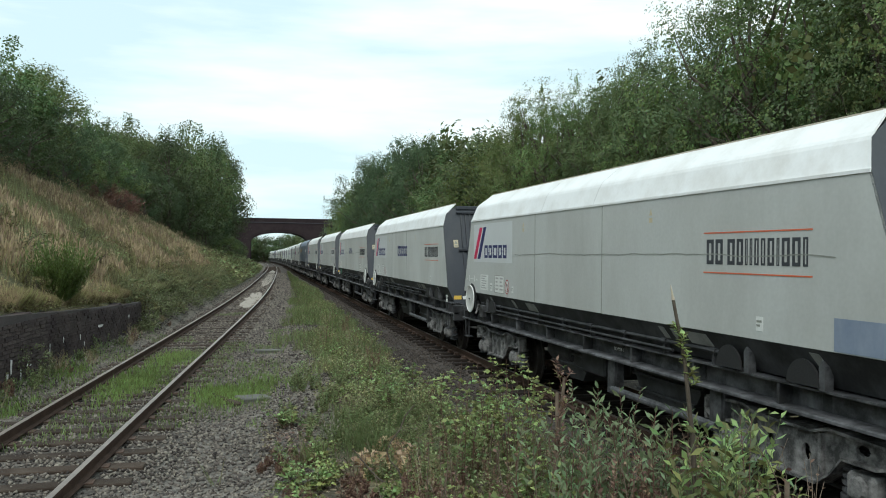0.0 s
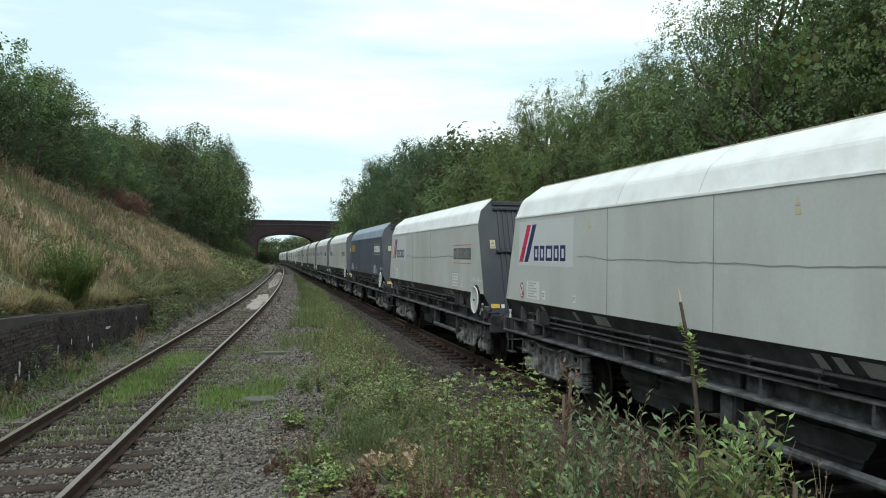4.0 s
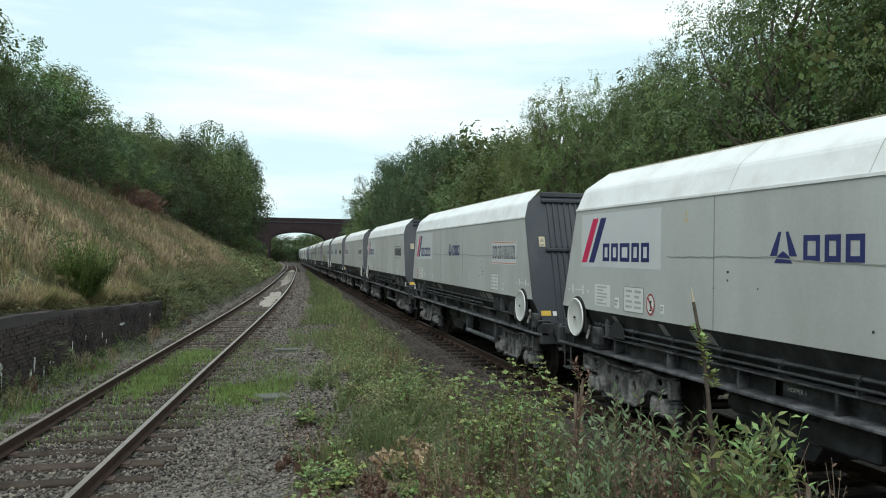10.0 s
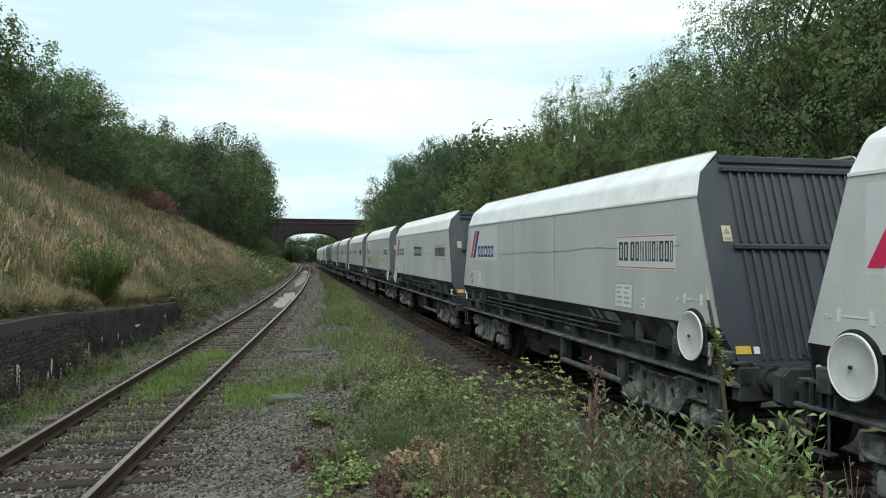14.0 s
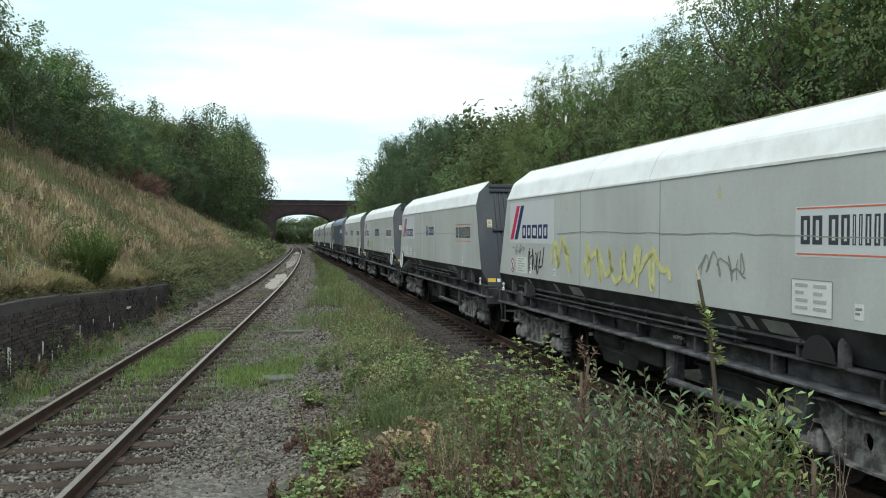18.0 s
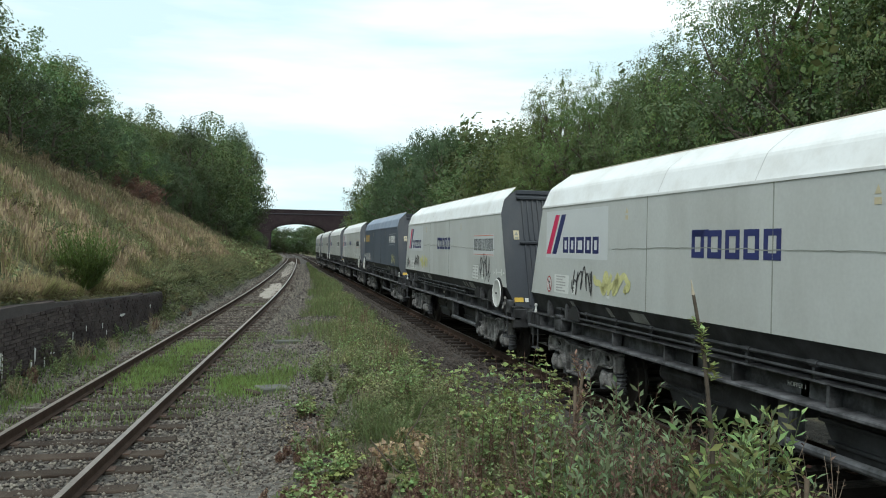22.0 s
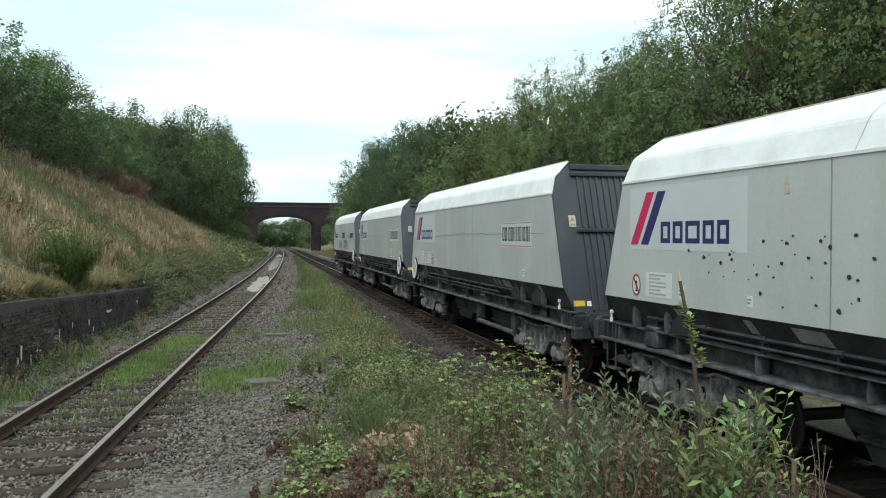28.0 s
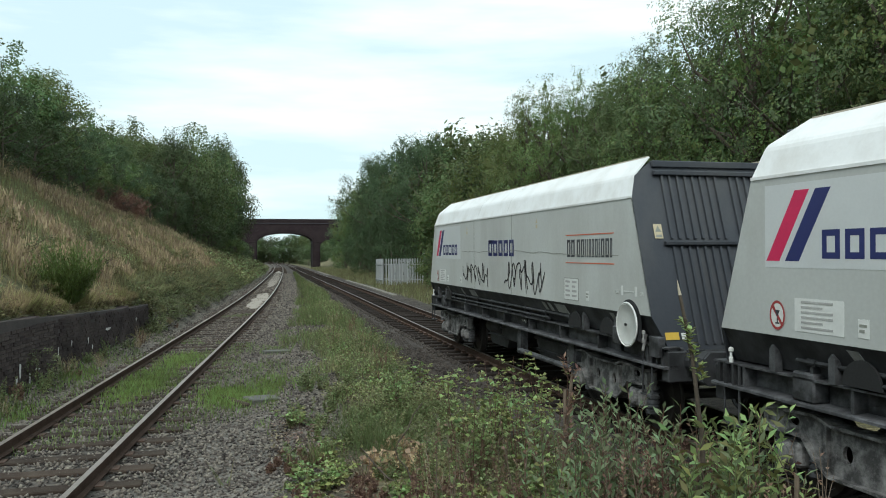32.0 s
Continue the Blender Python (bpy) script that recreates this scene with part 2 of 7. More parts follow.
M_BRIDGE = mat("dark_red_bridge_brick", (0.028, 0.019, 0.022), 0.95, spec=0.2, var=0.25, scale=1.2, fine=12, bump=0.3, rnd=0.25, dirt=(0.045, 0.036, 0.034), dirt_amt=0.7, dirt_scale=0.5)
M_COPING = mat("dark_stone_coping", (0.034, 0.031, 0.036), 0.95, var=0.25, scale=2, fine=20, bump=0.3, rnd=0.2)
M_GALV = mat("galvanised_palisade", (0.44, 0.46, 0.47), 0.55, metal=0.3, var=0.12, scale=4, bump=0.05, rnd=0.12)
M_CAB = mat("grey_cabinet_paint", (0.4, 0.42, 0.43), 0.6, var=0.12, scale=2, bump=0.05)
M_BARK = mat("grey_brown_bark", (0.085, 0.068, 0.052), 0.95, var=0.35, scale=6, fine=30, bump=0.6)
M_PALESTEM = mat("bleached_dead_stem", (0.5, 0.44, 0.34), 0.8, var=0.2, scale=8, bump=0.2)
M_TWIG = mat("grey_brown_twigs", (0.15, 0.115, 0.085), 0.85, var=0.4, scale=3, fine=20, bump=0.2)
M_STEM_R = mat("reddish_stem", (0.13, 0.07, 0.05), 0.8, var=0.3, scale=8, bump=0.2)
M_STEM_G = mat("green_stem", (0.11, 0.15, 0.055), 0.7, var=0.3, scale=8, bump=0.1)

M_LEAF_L = leafmat("mixed_green_leaves", (0.112, 0.152, 0.058), var=0.14, trans=0.3, each=0.26)
M_LEAF_R = leafmat("deep_green_leaves", (0.084, 0.12, 0.052), var=0.14, hue=0.025, trans=0.3, each=0.26)
M_LEAF_B = leafmat("fresh_green_leaves", (0.136, 0.176, 0.06), var=0.14, trans=0.3, each=0.26)
M_SALLOW = leafmat("soft_green_sallow_leaves", (0.076, 0.118, 0.055), var=0.1, hue=0.02, trans=0.3, each=0.15)
M_LEAF_W = leafmat("grey_green_willow_leaves", (0.2, 0.26, 0.14), var=0.4, hue=0.04)
M_LEAF_BR = leafmat("bramble_leaves", (0.225, 0.3, 0.12), var=0.65, hue=0.05, col2=(0.3, 0.32, 0.115), patch=2.5)
M_HERB = leafmat("small_weed_leaves", (0.2, 0.25, 0.11), var=0.6, hue=0.05, col2=(0.28, 0.255, 0.13), patch=1.4)
M_IVY = leafmat("dark_creeper_leaves", (0.15, 0.165, 0.078), var=0.55, hue=0.04)
M_LEAF_DRY = leafmat("pale_dry_leaves", (0.56, 0.42, 0.27), var=0.3, hue=0.02)
M_LEAF_BROWN = leafmat("reddish_brown_withered_leaves", (0.235, 0.145, 0.11), var=0.5, hue=0.03)
M_LEAF_RED = leafmat("rusty_red_leaves", (0.19, 0.1, 0.075), var=0.4, hue=0.02)
M_GRASS_D = leafmat("dry_straw_grass", (0.37, 0.29, 0.175), var=0.32, hue=0.03, trans=0.25, col2=(0.2, 0.185, 0.08), patch=1.1)
M_GRASS_G = leafmat("green_grass", (0.155, 0.2, 0.075), var=0.4, hue=0.03, trans=0.25)
M_GRASS_M = leafmat("mixed_olive_grass", (0.2, 0.2, 0.1), var=0.45, hue=0.04, trans=0.25)
M_GRASS_DK = leafmat("dark_tufted_grass", (0.13, 0.165, 0.065), var=0.35, hue=0.03, trans=0.25)
M_SEED = leafmat("pale_seed_heads", (0.36, 0.275, 0.18), var=0.35, hue=0.02, trans=0.25)
M_LITTER = leafmat("fallen_leaf_litter", (0.21, 0.145, 0.115), var=0.6, hue=0.04, trans=0.1, col2=(0.11, 0.115, 0.055), patch=1.3)
M_SCRUB = leafmat("olive_brown_scrub_leaves", (0.17, 0.15, 0.07), var=0.5, hue=0.05)
M_MOSS = leafmat("bright_yellow_green_growth", (0.18, 0.245, 0.075), var=0.45, hue=0.03, trans=0.25)
M_FERN = leafmat("dark_broom_sprigs", (0.14, 0.19, 0.055), var=0.4, hue=0.02)


def ground_mat():
    """Gravelly soil, ballast near the rails and turf elsewhere, split by a painted weight on the sheet."""
    m = mat("gravel_soil_and_turf", (0.125, 0.112, 0.097), 0.95, var=0.45, scale=2.0, fine=28, bump=0.9, bdist=0.05)
    n, l = m.node_tree.nodes, m.node_tree.links
    b = n["Principled BSDF"]
    base = b.inputs["Base Color"].links[0].from_socket
    at = n.new("ShaderNodeAttribute")
    at.attribute_name = "turf"
    co = n.new("ShaderNodeTexCoord")
    ns = n.new("ShaderNodeTexNoise")
    ns.inputs["Scale"].default_value, ns.inputs["Detail"].default_value = 0.6, 6
    l.new(co.outputs["Object"], ns.inputs["Vector"])
    rp = n.new("ShaderNodeValToRGB")
    e = rp.color_ramp.elements
    e[0].position, e[0].color = 0.35, (0.06, 0.08, 0.028, 1)
    e[1].position, e[1].color = 0.65, (0.2, 0.16, 0.085, 1)
    l.new(ns.outputs["Fac"], rp.inputs[0])
    mx = n.new("ShaderNodeMixRGB")
    l.new(at.outputs["Fac"], mx.inputs[0])
    l.new(base, mx.inputs[1])
    l.new(rp.outputs[0], mx.inputs[2])
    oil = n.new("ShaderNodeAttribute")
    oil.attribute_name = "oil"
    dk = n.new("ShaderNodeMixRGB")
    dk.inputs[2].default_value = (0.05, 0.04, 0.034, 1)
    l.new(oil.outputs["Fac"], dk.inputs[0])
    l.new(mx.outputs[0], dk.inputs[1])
    # stones: cells of uneven brightness on the bare parts
    vo = n.new("ShaderNodeTexVoronoi")
    vo.inputs["Scale"].default_value = 16
    l.new(co.outputs["Object"], vo.inputs["Vector"])
    hs = n.new("ShaderNodeSeparateColor")
    l.new(vo.outputs["Color"], hs.inputs[0])
    mr = n.new("ShaderNodeMapRange")
    mr.inputs[3].default_value, mr.inputs[4].default_value = 0.55, 1.45
    l.new(hs.outputs[0], mr.inputs[0])
    h2 = n.new("ShaderNodeHueSaturation")
    l.new(mr.outputs[0], h2.inputs["Value"])
    l.new(dk.outputs[0], h2.inputs["Color"])
    # damp and dry patches
    pn = n.new("ShaderNodeTexNoise")
    pn.inputs["Scale"].default_value, pn.inputs["Detail"].default_value, pn.inputs["Roughness"].default_value = 1.6, 9, 0.7
    l.new(co.outputs["Object"], pn.inputs["Vector"])
    pr = n.new("ShaderNodeMapRange")
    pr.inputs[1].default_value, pr.inputs[2].default_value = 0.3, 0.7
    pr.inputs[3].default_value, pr.inputs[4].default_value = 0.55, 1.45
    l.new(pn.outputs["Fac"], pr.inputs[0])
    h3 = n.new("ShaderNodeHueSaturation")
    l.new(pr.outputs[0], h3.inputs["Value"])
    l.new(h2.outputs[0], h3.inputs["Color"])
    l.new(h3.outputs[0], b.inputs["Base Color"])
    return m


M_GROUND = ground_mat()


# ---- small tools ----
def link_mesh(name, me, material=None, parent=None, label=""):
    ob = new(name, me)
    if material is not None and not me.materials:
        me.materials.append(material)
    if parent is not None:
        ob.parent = parent
    return tagged(ob, label)


def mesh_of(name, bm, material, smooth=False):
    me = bpy.data.meshes.new(name)
    bmesh.ops.recalc_face_normals(bm, faces=bm.faces)
    bm.to_mesh(me)
    bm.free()
    me.materials.append(material)
    if smooth:
        for p in me.polygons:
            p.use_smooth = True
    return me


def part(name, bm, material, parent, label="", smooth=False):
    return link_mesh(name, mesh_of(name, bm, material, smooth), None, parent, label)


def thing(name, label, category, group="", kind="", m=None):
    ob = new(name)
    ob.empty_display_size = 0.1
    if m is not None:
        ob.matrix_world = m
    return tagged(ob, label, category, group, kind)


def box(bm, x0, x1, y0, y1, z0, z1, bevel=0.0):
    c = Matrix.LocRotScale(((x0 + x1) / 2, (y0 + y1) / 2, (z0 + z1) / 2), None, (abs(x1 - x0), abs(y1 - y0), abs(z1 - z0)))
    vs = bmesh.ops.create_cube(bm, size=1, matrix=c)["verts"]
    if bevel:
        es = {e for v in vs for e in v.link_edges}
        bmesh.ops.bevel(bm, geom=list(es), offset=bevel, segments=1, affect="EDGES")


def prism(bm, pts, axis, a, b):
    """A polygon in the plane across axis ('x', 'y' or 'z'), pulled from a to b along it."""
    def put(p, h):
        return {"x": (h, p[0], p[1]), "y": (p[0], h, p[1]), "z": (p[0], p[1], h)}[axis]
    lo = [bm.verts.new(put(p, a)) for p in pts]
    hi = [bm.verts.new(put(p, b)) for p in pts]
    bm.faces.new(lo)
    bm.faces.new(hi[::-1])
    for i in range(len(pts)):
        j = (i + 1) % len(pts)
        bm.faces.new((lo[i], lo[j], hi[j], hi[i]))


def rod(bm, p, q, r, r2=None, seg=8):
    p, q = Vector(p), Vector(q)
    d = q - p
    m = Matrix.Translation((p + q) / 2) @ d.to_track_quat("Z", "Y").to_matrix().to_4x4()
    bmesh.ops.create_cone(bm, cap_ends=True, segments=seg, radius1=r, radius2=r if r2 is None else r2, depth=d.length, matrix=m)


def plate(bm, outer, holes, y0, y1):
    """A plate across y with holes through it."""
    edges = []
    for loop in [outer] + holes:
        vs = [bm.verts.new((x, y0, z)) for x, z in loop]
        edges += [bm.edges.new((vs[i], vs[(i + 1) % len(vs)])) for i in range(len(vs))]
    got = bmesh.ops.triangle_fill(bm, use_beauty=True, edges=edges)["geom"]
    ext = bmesh.ops.extrude_face_region(bm, geom=[g for g in got if isinstance(g, bmesh.types.BMFace)])["geom"]
    bmesh.ops.translate(bm, vec=(0, y1 - y0, 0), verts=[g for g in ext if isinstance(g, bmesh.types.BMVert)])


def lathe(bm, prof, axis, centre, seg=24):
    """Turn a profile of (radius, height) round an axis."""
    rings = []
    for r, h in prof:
        ring = []
        for i in range(seg):
            a = 2 * math.pi * i / seg
            c, s = r * math.cos(a), r * math.sin(a)
            o = {"y": (c, h, s), "z": (c, s, h), "x": (h, c, s)}[axis]
            ring.append(bm.verts.new(Vector(centre) + Vector(o)))
        rings.append(ring)
    for a, b in zip(rings, rings[1:]):
        for i in range(seg):
            j = (i + 1) % seg
            bm.faces.new((a[i], a[j], b[j], b[i]))
    bm.faces.new(rings[0])
    bm.faces.new(rings[-1][::-1])


def pieces(name, verts, faces, material, smooth=False):
    me = bpy.data.meshes.new(name)
    me.from_pydata([tuple(v) for v in verts], [], faces)
    me.materials.append(material)
    if smooth:
        me.polygons.foreach_set("use_smooth", [True] * len(me.polygons))
    return me


def quads(name, v, material, smooth=False):
    """A mesh of loose quads from an array (n, 4, 3)."""
    n = len(v)
    me = bpy.data.meshes.new(name)
    me.vertices.add(4 * n)
    me.vertices.foreach_set("co", np.ascontiguousarray(v, dtype=np.float32).ravel())
    me.loops.add(4 * n)
    me.loops.foreach_set("vertex_index", np.arange(4 * n, dtype=np.int32))
    me.polygons.add(n)
    me.polygons.foreach_set("loop_start", np.arange(0, 4 * n, 4, dtype=np.int32))
    me.polygons.foreach_set("loop_total", np.full(n, 4, dtype=np.int32))
    me.update(calc_edges=True)
    me.validate()
    me.materials.append(material)
    return me


# ---- the line: the running track's middle, from abeam of the eye (s = 0) onwards ----
KS = (-400, -30, -29, 0, 40, 90, 150, 250, 900)
KAPPA = (0, 0, 0.00296, 0.00296, -0.000135, 0.000325, -0.00024, -0.0002, 0)
GRADE = (0, 0, 0.0097, 0.0097, 0.0098, 0.0049, 0.0061, 0.0042, 0)
STEP = 0.5
SS = np.arange(-400, 900 + STEP, STEP)
TH = np.cumsum(np.interp(SS, KS, KAPPA)) * STEP
TH -= np.interp(0, SS, TH)
PX = np.cumsum(np.sin(TH)) * STEP
PX -= np.interp(0, SS, PX)
PY = np.cumsum(np.cos(TH)) * STEP
PY -= np.interp(0, SS, PY)
PZ = np.cumsum(np.interp(SS, KS, GRADE)) * STEP
PZ -= np.interp(10, SS, PZ)
OFF = 6.512


def line(s, u=0.0, z=0.0):
    """World place at s metres along the running track, u to the right of its middle, z above its rails."""
    th = np.interp(s, SS, TH)
    near = np.clip(u + OFF, -30, 30)
    far = u + OFF - near
    x = np.interp(s, SS, PX) + near * np.cos(th) + far * math.cos(0.04)
    y = np.interp(s, SS, PY) - near * np.sin(th) - far * math.sin(0.04)
    return x, y, np.interp(s, SS, PZ) + z


def at(s, u=0.0, z=0.0, turn=0.0):
    """A pose there: x along the track, y to its left, z up."""
    x, y, h = line(s, u, z)
    return pose(float(x), float(y), float(h), 0, 0, 90 - math.degrees(float(np.interp(s, SS, TH))) + turn)


def sep(s):
    """How far the disused track lies to the left of the running one."""
    return 3.2 + 6.55 * np.exp(-np.maximum(s, -40) / 60)


def wall_u(s):
    return -(sep(s) + 2.25 + 2.6 * np.clip((np.asarray(s, float) - 125) / 50, 0, 1))


def step01(x, a, b):
    t = np.clip((x - a) / (b - a), 0, 1)
    return t * t * (3 - 2 * t)


def bank_top(s):
    return np.interp(s, (-60, 20, 50, 120, 170, 260, 400), (6.6, 6.5, 6.1, 4.5, 5.5, 5.0, 3.5))


def wall_top(s):
    return np.interp(s, (-40, 16, 20.5, 27, 34, 44, 60, 90, 140), (1.3, 1.28, 1.07, 0.82, 0.8, 0.75, 0.6, 0.35, 0.05))


def land(s, u):
    """Height of the ground over the rails' tops."""
    s, u = np.broadcast_arrays(np.asarray(s, float), np.asarray(u, float))
    w = u - wall_u(s)
    z = np.full(s.shape, -0.24)
    z = z - 0.12 * step01(u, 2.2, 3.2)
    z = z + np.interp(u, (6, 9, 14, 22, 60), (0, 0.25, 1.6, 2.6, 3.0))
    left = wall_top(s) - 0.05 + (bank_top(s) - wall_top(s)) * np.clip((-w - 0.25) / 8.5, 0, 1) ** 0.92
    left = left + 0.5 * step01(-w, 8, 30)
    lt = np.abs(u + sep(s))
    # ballast up to the sleepers' tops round the disused track, a gravel cess up to the wall
    z = z + (u < -1.5) * (0.035 * (1 - step01(lt, 1.0, 1.9)) + np.where(w < 1.2, 0.16, -0.03) * step01(lt, 1.4, 2.0))
    foot = np.where(s > 28.2, step01(-w, -0.7, 0.5), w < -0.2)
    z = z + (left - z) * np.where(u < 0, foot, 0)
    z = z + 0.1 * step01(-(u + 2.6), 0, 0.8) * step01(u + sep(s) - 2.2, 0, 1.0)
    return z


# ---- ground ----
def build_ground():
    s = np.concatenate([np.arange(-120, 0, 4), np.arange(0, 60, 0.6), np.arange(60, 140, 2), np.arange(140, 300, 5), np.array([310, 340, 380, 440, 520, 640, 900])])
    k = np.concatenate([[-900, -500, -250, -120, -70, -45], np.arange(-34, -20, 1.5)])
    mid = np.arange(-20, 9, 0.3)
    k2 = np.concatenate([np.arange(9, 24, 1.0), [28, 36, 50, 80, 160, 320, 700, 1400]])
    us = np.concatenate([k, mid, k2])
    rows = []
    for si in s:
        w = float(wall_u(si))
        u = us.copy()
        i = int(np.argmin(np.abs(u - w)))
        u[i], u[i - 1] = w - 0.18, w - 0.22
        u[i + 1] = max(u[i + 1], w + 0.1)
        rows.append(u)
    U = np.array(rows)
    S = np.repeat(s[:, None], U.shape[1], 1)
    x, y, h = line(S, U)
    z = land(S, U)
    bare = (np.exp(-((U + sep(S)) / 2.2) ** 6) + np.exp(-(U / 2.6) ** 6))
    bare = np.maximum(bare, step01(U + sep(S), -2.3, -1.0) * (1 - step01(U + sep(S), 3.0, 4.4)) * (1 - 0.75 * step01(S, 45, 80)))
    turf = np.clip(1 - bare, 0, 1)
    lumps = np.array([noise.noise((a * 0.9, b * 0.9, 0)) * 0.07 + noise.noise((a * 0.2, b * 0.2, 3)) * 0.18 * t for a, b, t in zip(x.ravel(), y.ravel(), turf.ravel())]).reshape(x.shape)
    z = z + lumps * np.where(np.abs(U) < 40, 0.35 + 0.65 * turf, 0)
    z = h + z + 0.95 * np.exp(-((x - 2.2) ** 2 / 8 + (y - 1.0) ** 2 / 18))
    n, m = x.shape
    v = np.stack([x, y, z], -1).reshape(-1, 3)
    f = [(i * m + j, i * m + j + 1, (i + 1) * m + j + 1, (i + 1) * m + j) for i in range(n - 1) for j in range(m - 1)]
    me = pieces("ground", v, f, M_GROUND, True)
    a = me.attributes.new("turf", "FLOAT", "POINT")
    a.data.foreach_set("value", turf.ravel().astype(np.float32))
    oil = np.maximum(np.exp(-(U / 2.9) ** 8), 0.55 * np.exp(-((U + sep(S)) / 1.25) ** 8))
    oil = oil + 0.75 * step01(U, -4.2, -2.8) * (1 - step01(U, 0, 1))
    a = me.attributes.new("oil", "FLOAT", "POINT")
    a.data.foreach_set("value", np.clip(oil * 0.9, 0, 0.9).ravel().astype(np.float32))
    ob = link_mesh("ground", me)
    tagged(ob, "grey gravel and rough turf of a railway cutting", "ground", kind="structure")


build_ground()


def ground_z(x, y):
    """Height of the ground under a place near the line (the line runs almost along y)."""
    s = y
    for _ in range(4):
        px, py, _h = line(s, 0)
        th = np.interp(s, SS, TH)
        s = s + (x - px) * np.sin(th) + (y - py) * np.cos(th)
    px, py, h = line(s, 0)
    th = np.interp(s, SS, TH)
    u = (x - px) * np.cos(th) - (y - py) * np.sin(th)
    return h + land(s, u) + 0.95 * np.exp(-((x - 2.2) ** 2 / 8 + (y - 1.0) ** 2 / 18))


# ---- tracks ----
RAIL_PROFILE = ((-0.035, 0), (0.035, 0), (0.036, -0.035), (0.01, -0.05), (0.009, -0.125), (0.066, -0.142), (0.066, -0.155), (-0.066, -0.155), (-0.066, -0.142), (-0.009, -0.125), (-0.01, -0.05), (-0.036, -0.035))


def sweep(name, u_of, prof, s0, s1, ds, material, cap=True):
    ss = np.arange(s0, s1 + ds / 2, ds)
    v, f, k = [], [], len(prof)
    for s in ss:
        uu = float(u_of(s))
        for a, b in prof:
            v.append([float(c) for c in line(s, uu + a, b)])
    for i in range(len(ss) - 1):
        for j in range(k):
            jj = (j + 1) % k
            f.append((i * k + j, i * k + jj, (i + 1) * k + jj, (i + 1) * k + j))
    return pieces(name, v, f, material)


def build_track(name, u_of, head, label, s0, s1, every, jitter):
    tr = thing(name, label, "railway track", kind="structure")
    for side in (-0.7525, 0.7525):
        rail = link_mesh("rail", sweep("rail", lambda s: u_of(s) + side, RAIL_PROFILE, s0, s1, 1.0, M_RAIL), None, tr)
        link_mesh("rail_head", sweep("rail_head", lambda s: u_of(s) + side, ((-0.033, 0.003), (0.033, 0.003), (0.034, -0.012), (-0.034, -0.012)), s0, s1, 1.0, head), None, rail, "worn running surface")
    bm = bmesh.new()
    box(bm, -0.125, 0.125, -1.3, 1.3, -0.29, -0.165, 0.012)
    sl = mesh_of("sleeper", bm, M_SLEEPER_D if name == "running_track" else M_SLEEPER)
    bm = bmesh.new()
    for c in (-0.7525, 0.7525):
        box(bm, -0.1, 0.1, c - 0.17, c + 0.17, -0.165, -0.145, 0.004)
        box(bm, -0.07, 0.07, c - 0.15, c - 0.055, -0.145, -0.09, 0.015)
        box(bm, -0.07, 0.07, c + 0.055, c + 0.15, -0.145, -0.09, 0.015)
    ch = mesh_of("rail_chairs", bm, M_CHAIR)
    bm = bmesh.new()
    for c in (-0.7525, 0.7525):
        box(bm, -0.1, 0.1, c - 0.15, c + 0.15, -0.168, -0.15, 0.004)
    plate = mesh_of("base_plates", bm, M_CHAIR)
    rng = random.Random(4)
    s, n = max(s0, 4.0), 0
    while s < min(s1, 175):
        m = at(s, float(u_of(s)), rng.uniform(-0.015, 0.0), rng.uniform(-jitter, jitter))
        o = link_mesh("sleeper", sl, None, tr)
        o.matrix_world = m
        if s < 70:
            c = link_mesh("rail_chair", ch if name == "running_track" else plate, None, tr)
            c.matrix_world = m
        s += every
    return tr


build_track("running_track", lambda s: 0.0, M_HEAD, "running railway track with polished rails on timber sleepers", -120, 520, 0.7, 0.6)
build_track("disused_track", lambda s: -sep(s), M_HEAD2, "weed-grown railway track with rusty rails on timber sleepers", -60, 520, 0.72, 1.2)


# ---- hopper wagons: x along the train, y to the side that shows, z over the rails ----
PITCH, HB, HL, HW = 14.22, 3.17, 1.62, 1.33


def end_x(z):
    return 5.75 + (HB - z) * 0.335


def sheet(bm, pts, t):
    """A plate with thickness t, inward, from corner points."""
    vs = [Vector(p) for p in pts]
    nrm = (vs[1] - vs[0]).cross(vs[2] - vs[0]).normalized() * t
    a = [bm.verts.new(v) for v in vs]
    b = [bm.verts.new(v - nrm) for v in vs]
    bm.faces.new(a)
    bm.faces.new(b[::-1])
    for i in range(len(a)):
        j = (i + 1) % len(a)
        bm.faces.new((a[i], b[i], b[j], a[j]))


def flat(bm, x0, x1, z0, z1, y, slant=0.0):
    """A thin plate 3 mm proud on the side; slant moves its top along x."""
    sheet(bm, [(x0, y, z0), (x1, y, z0), (x1 + slant, y, z1), (x0 + slant, y, z1)], 0.003)


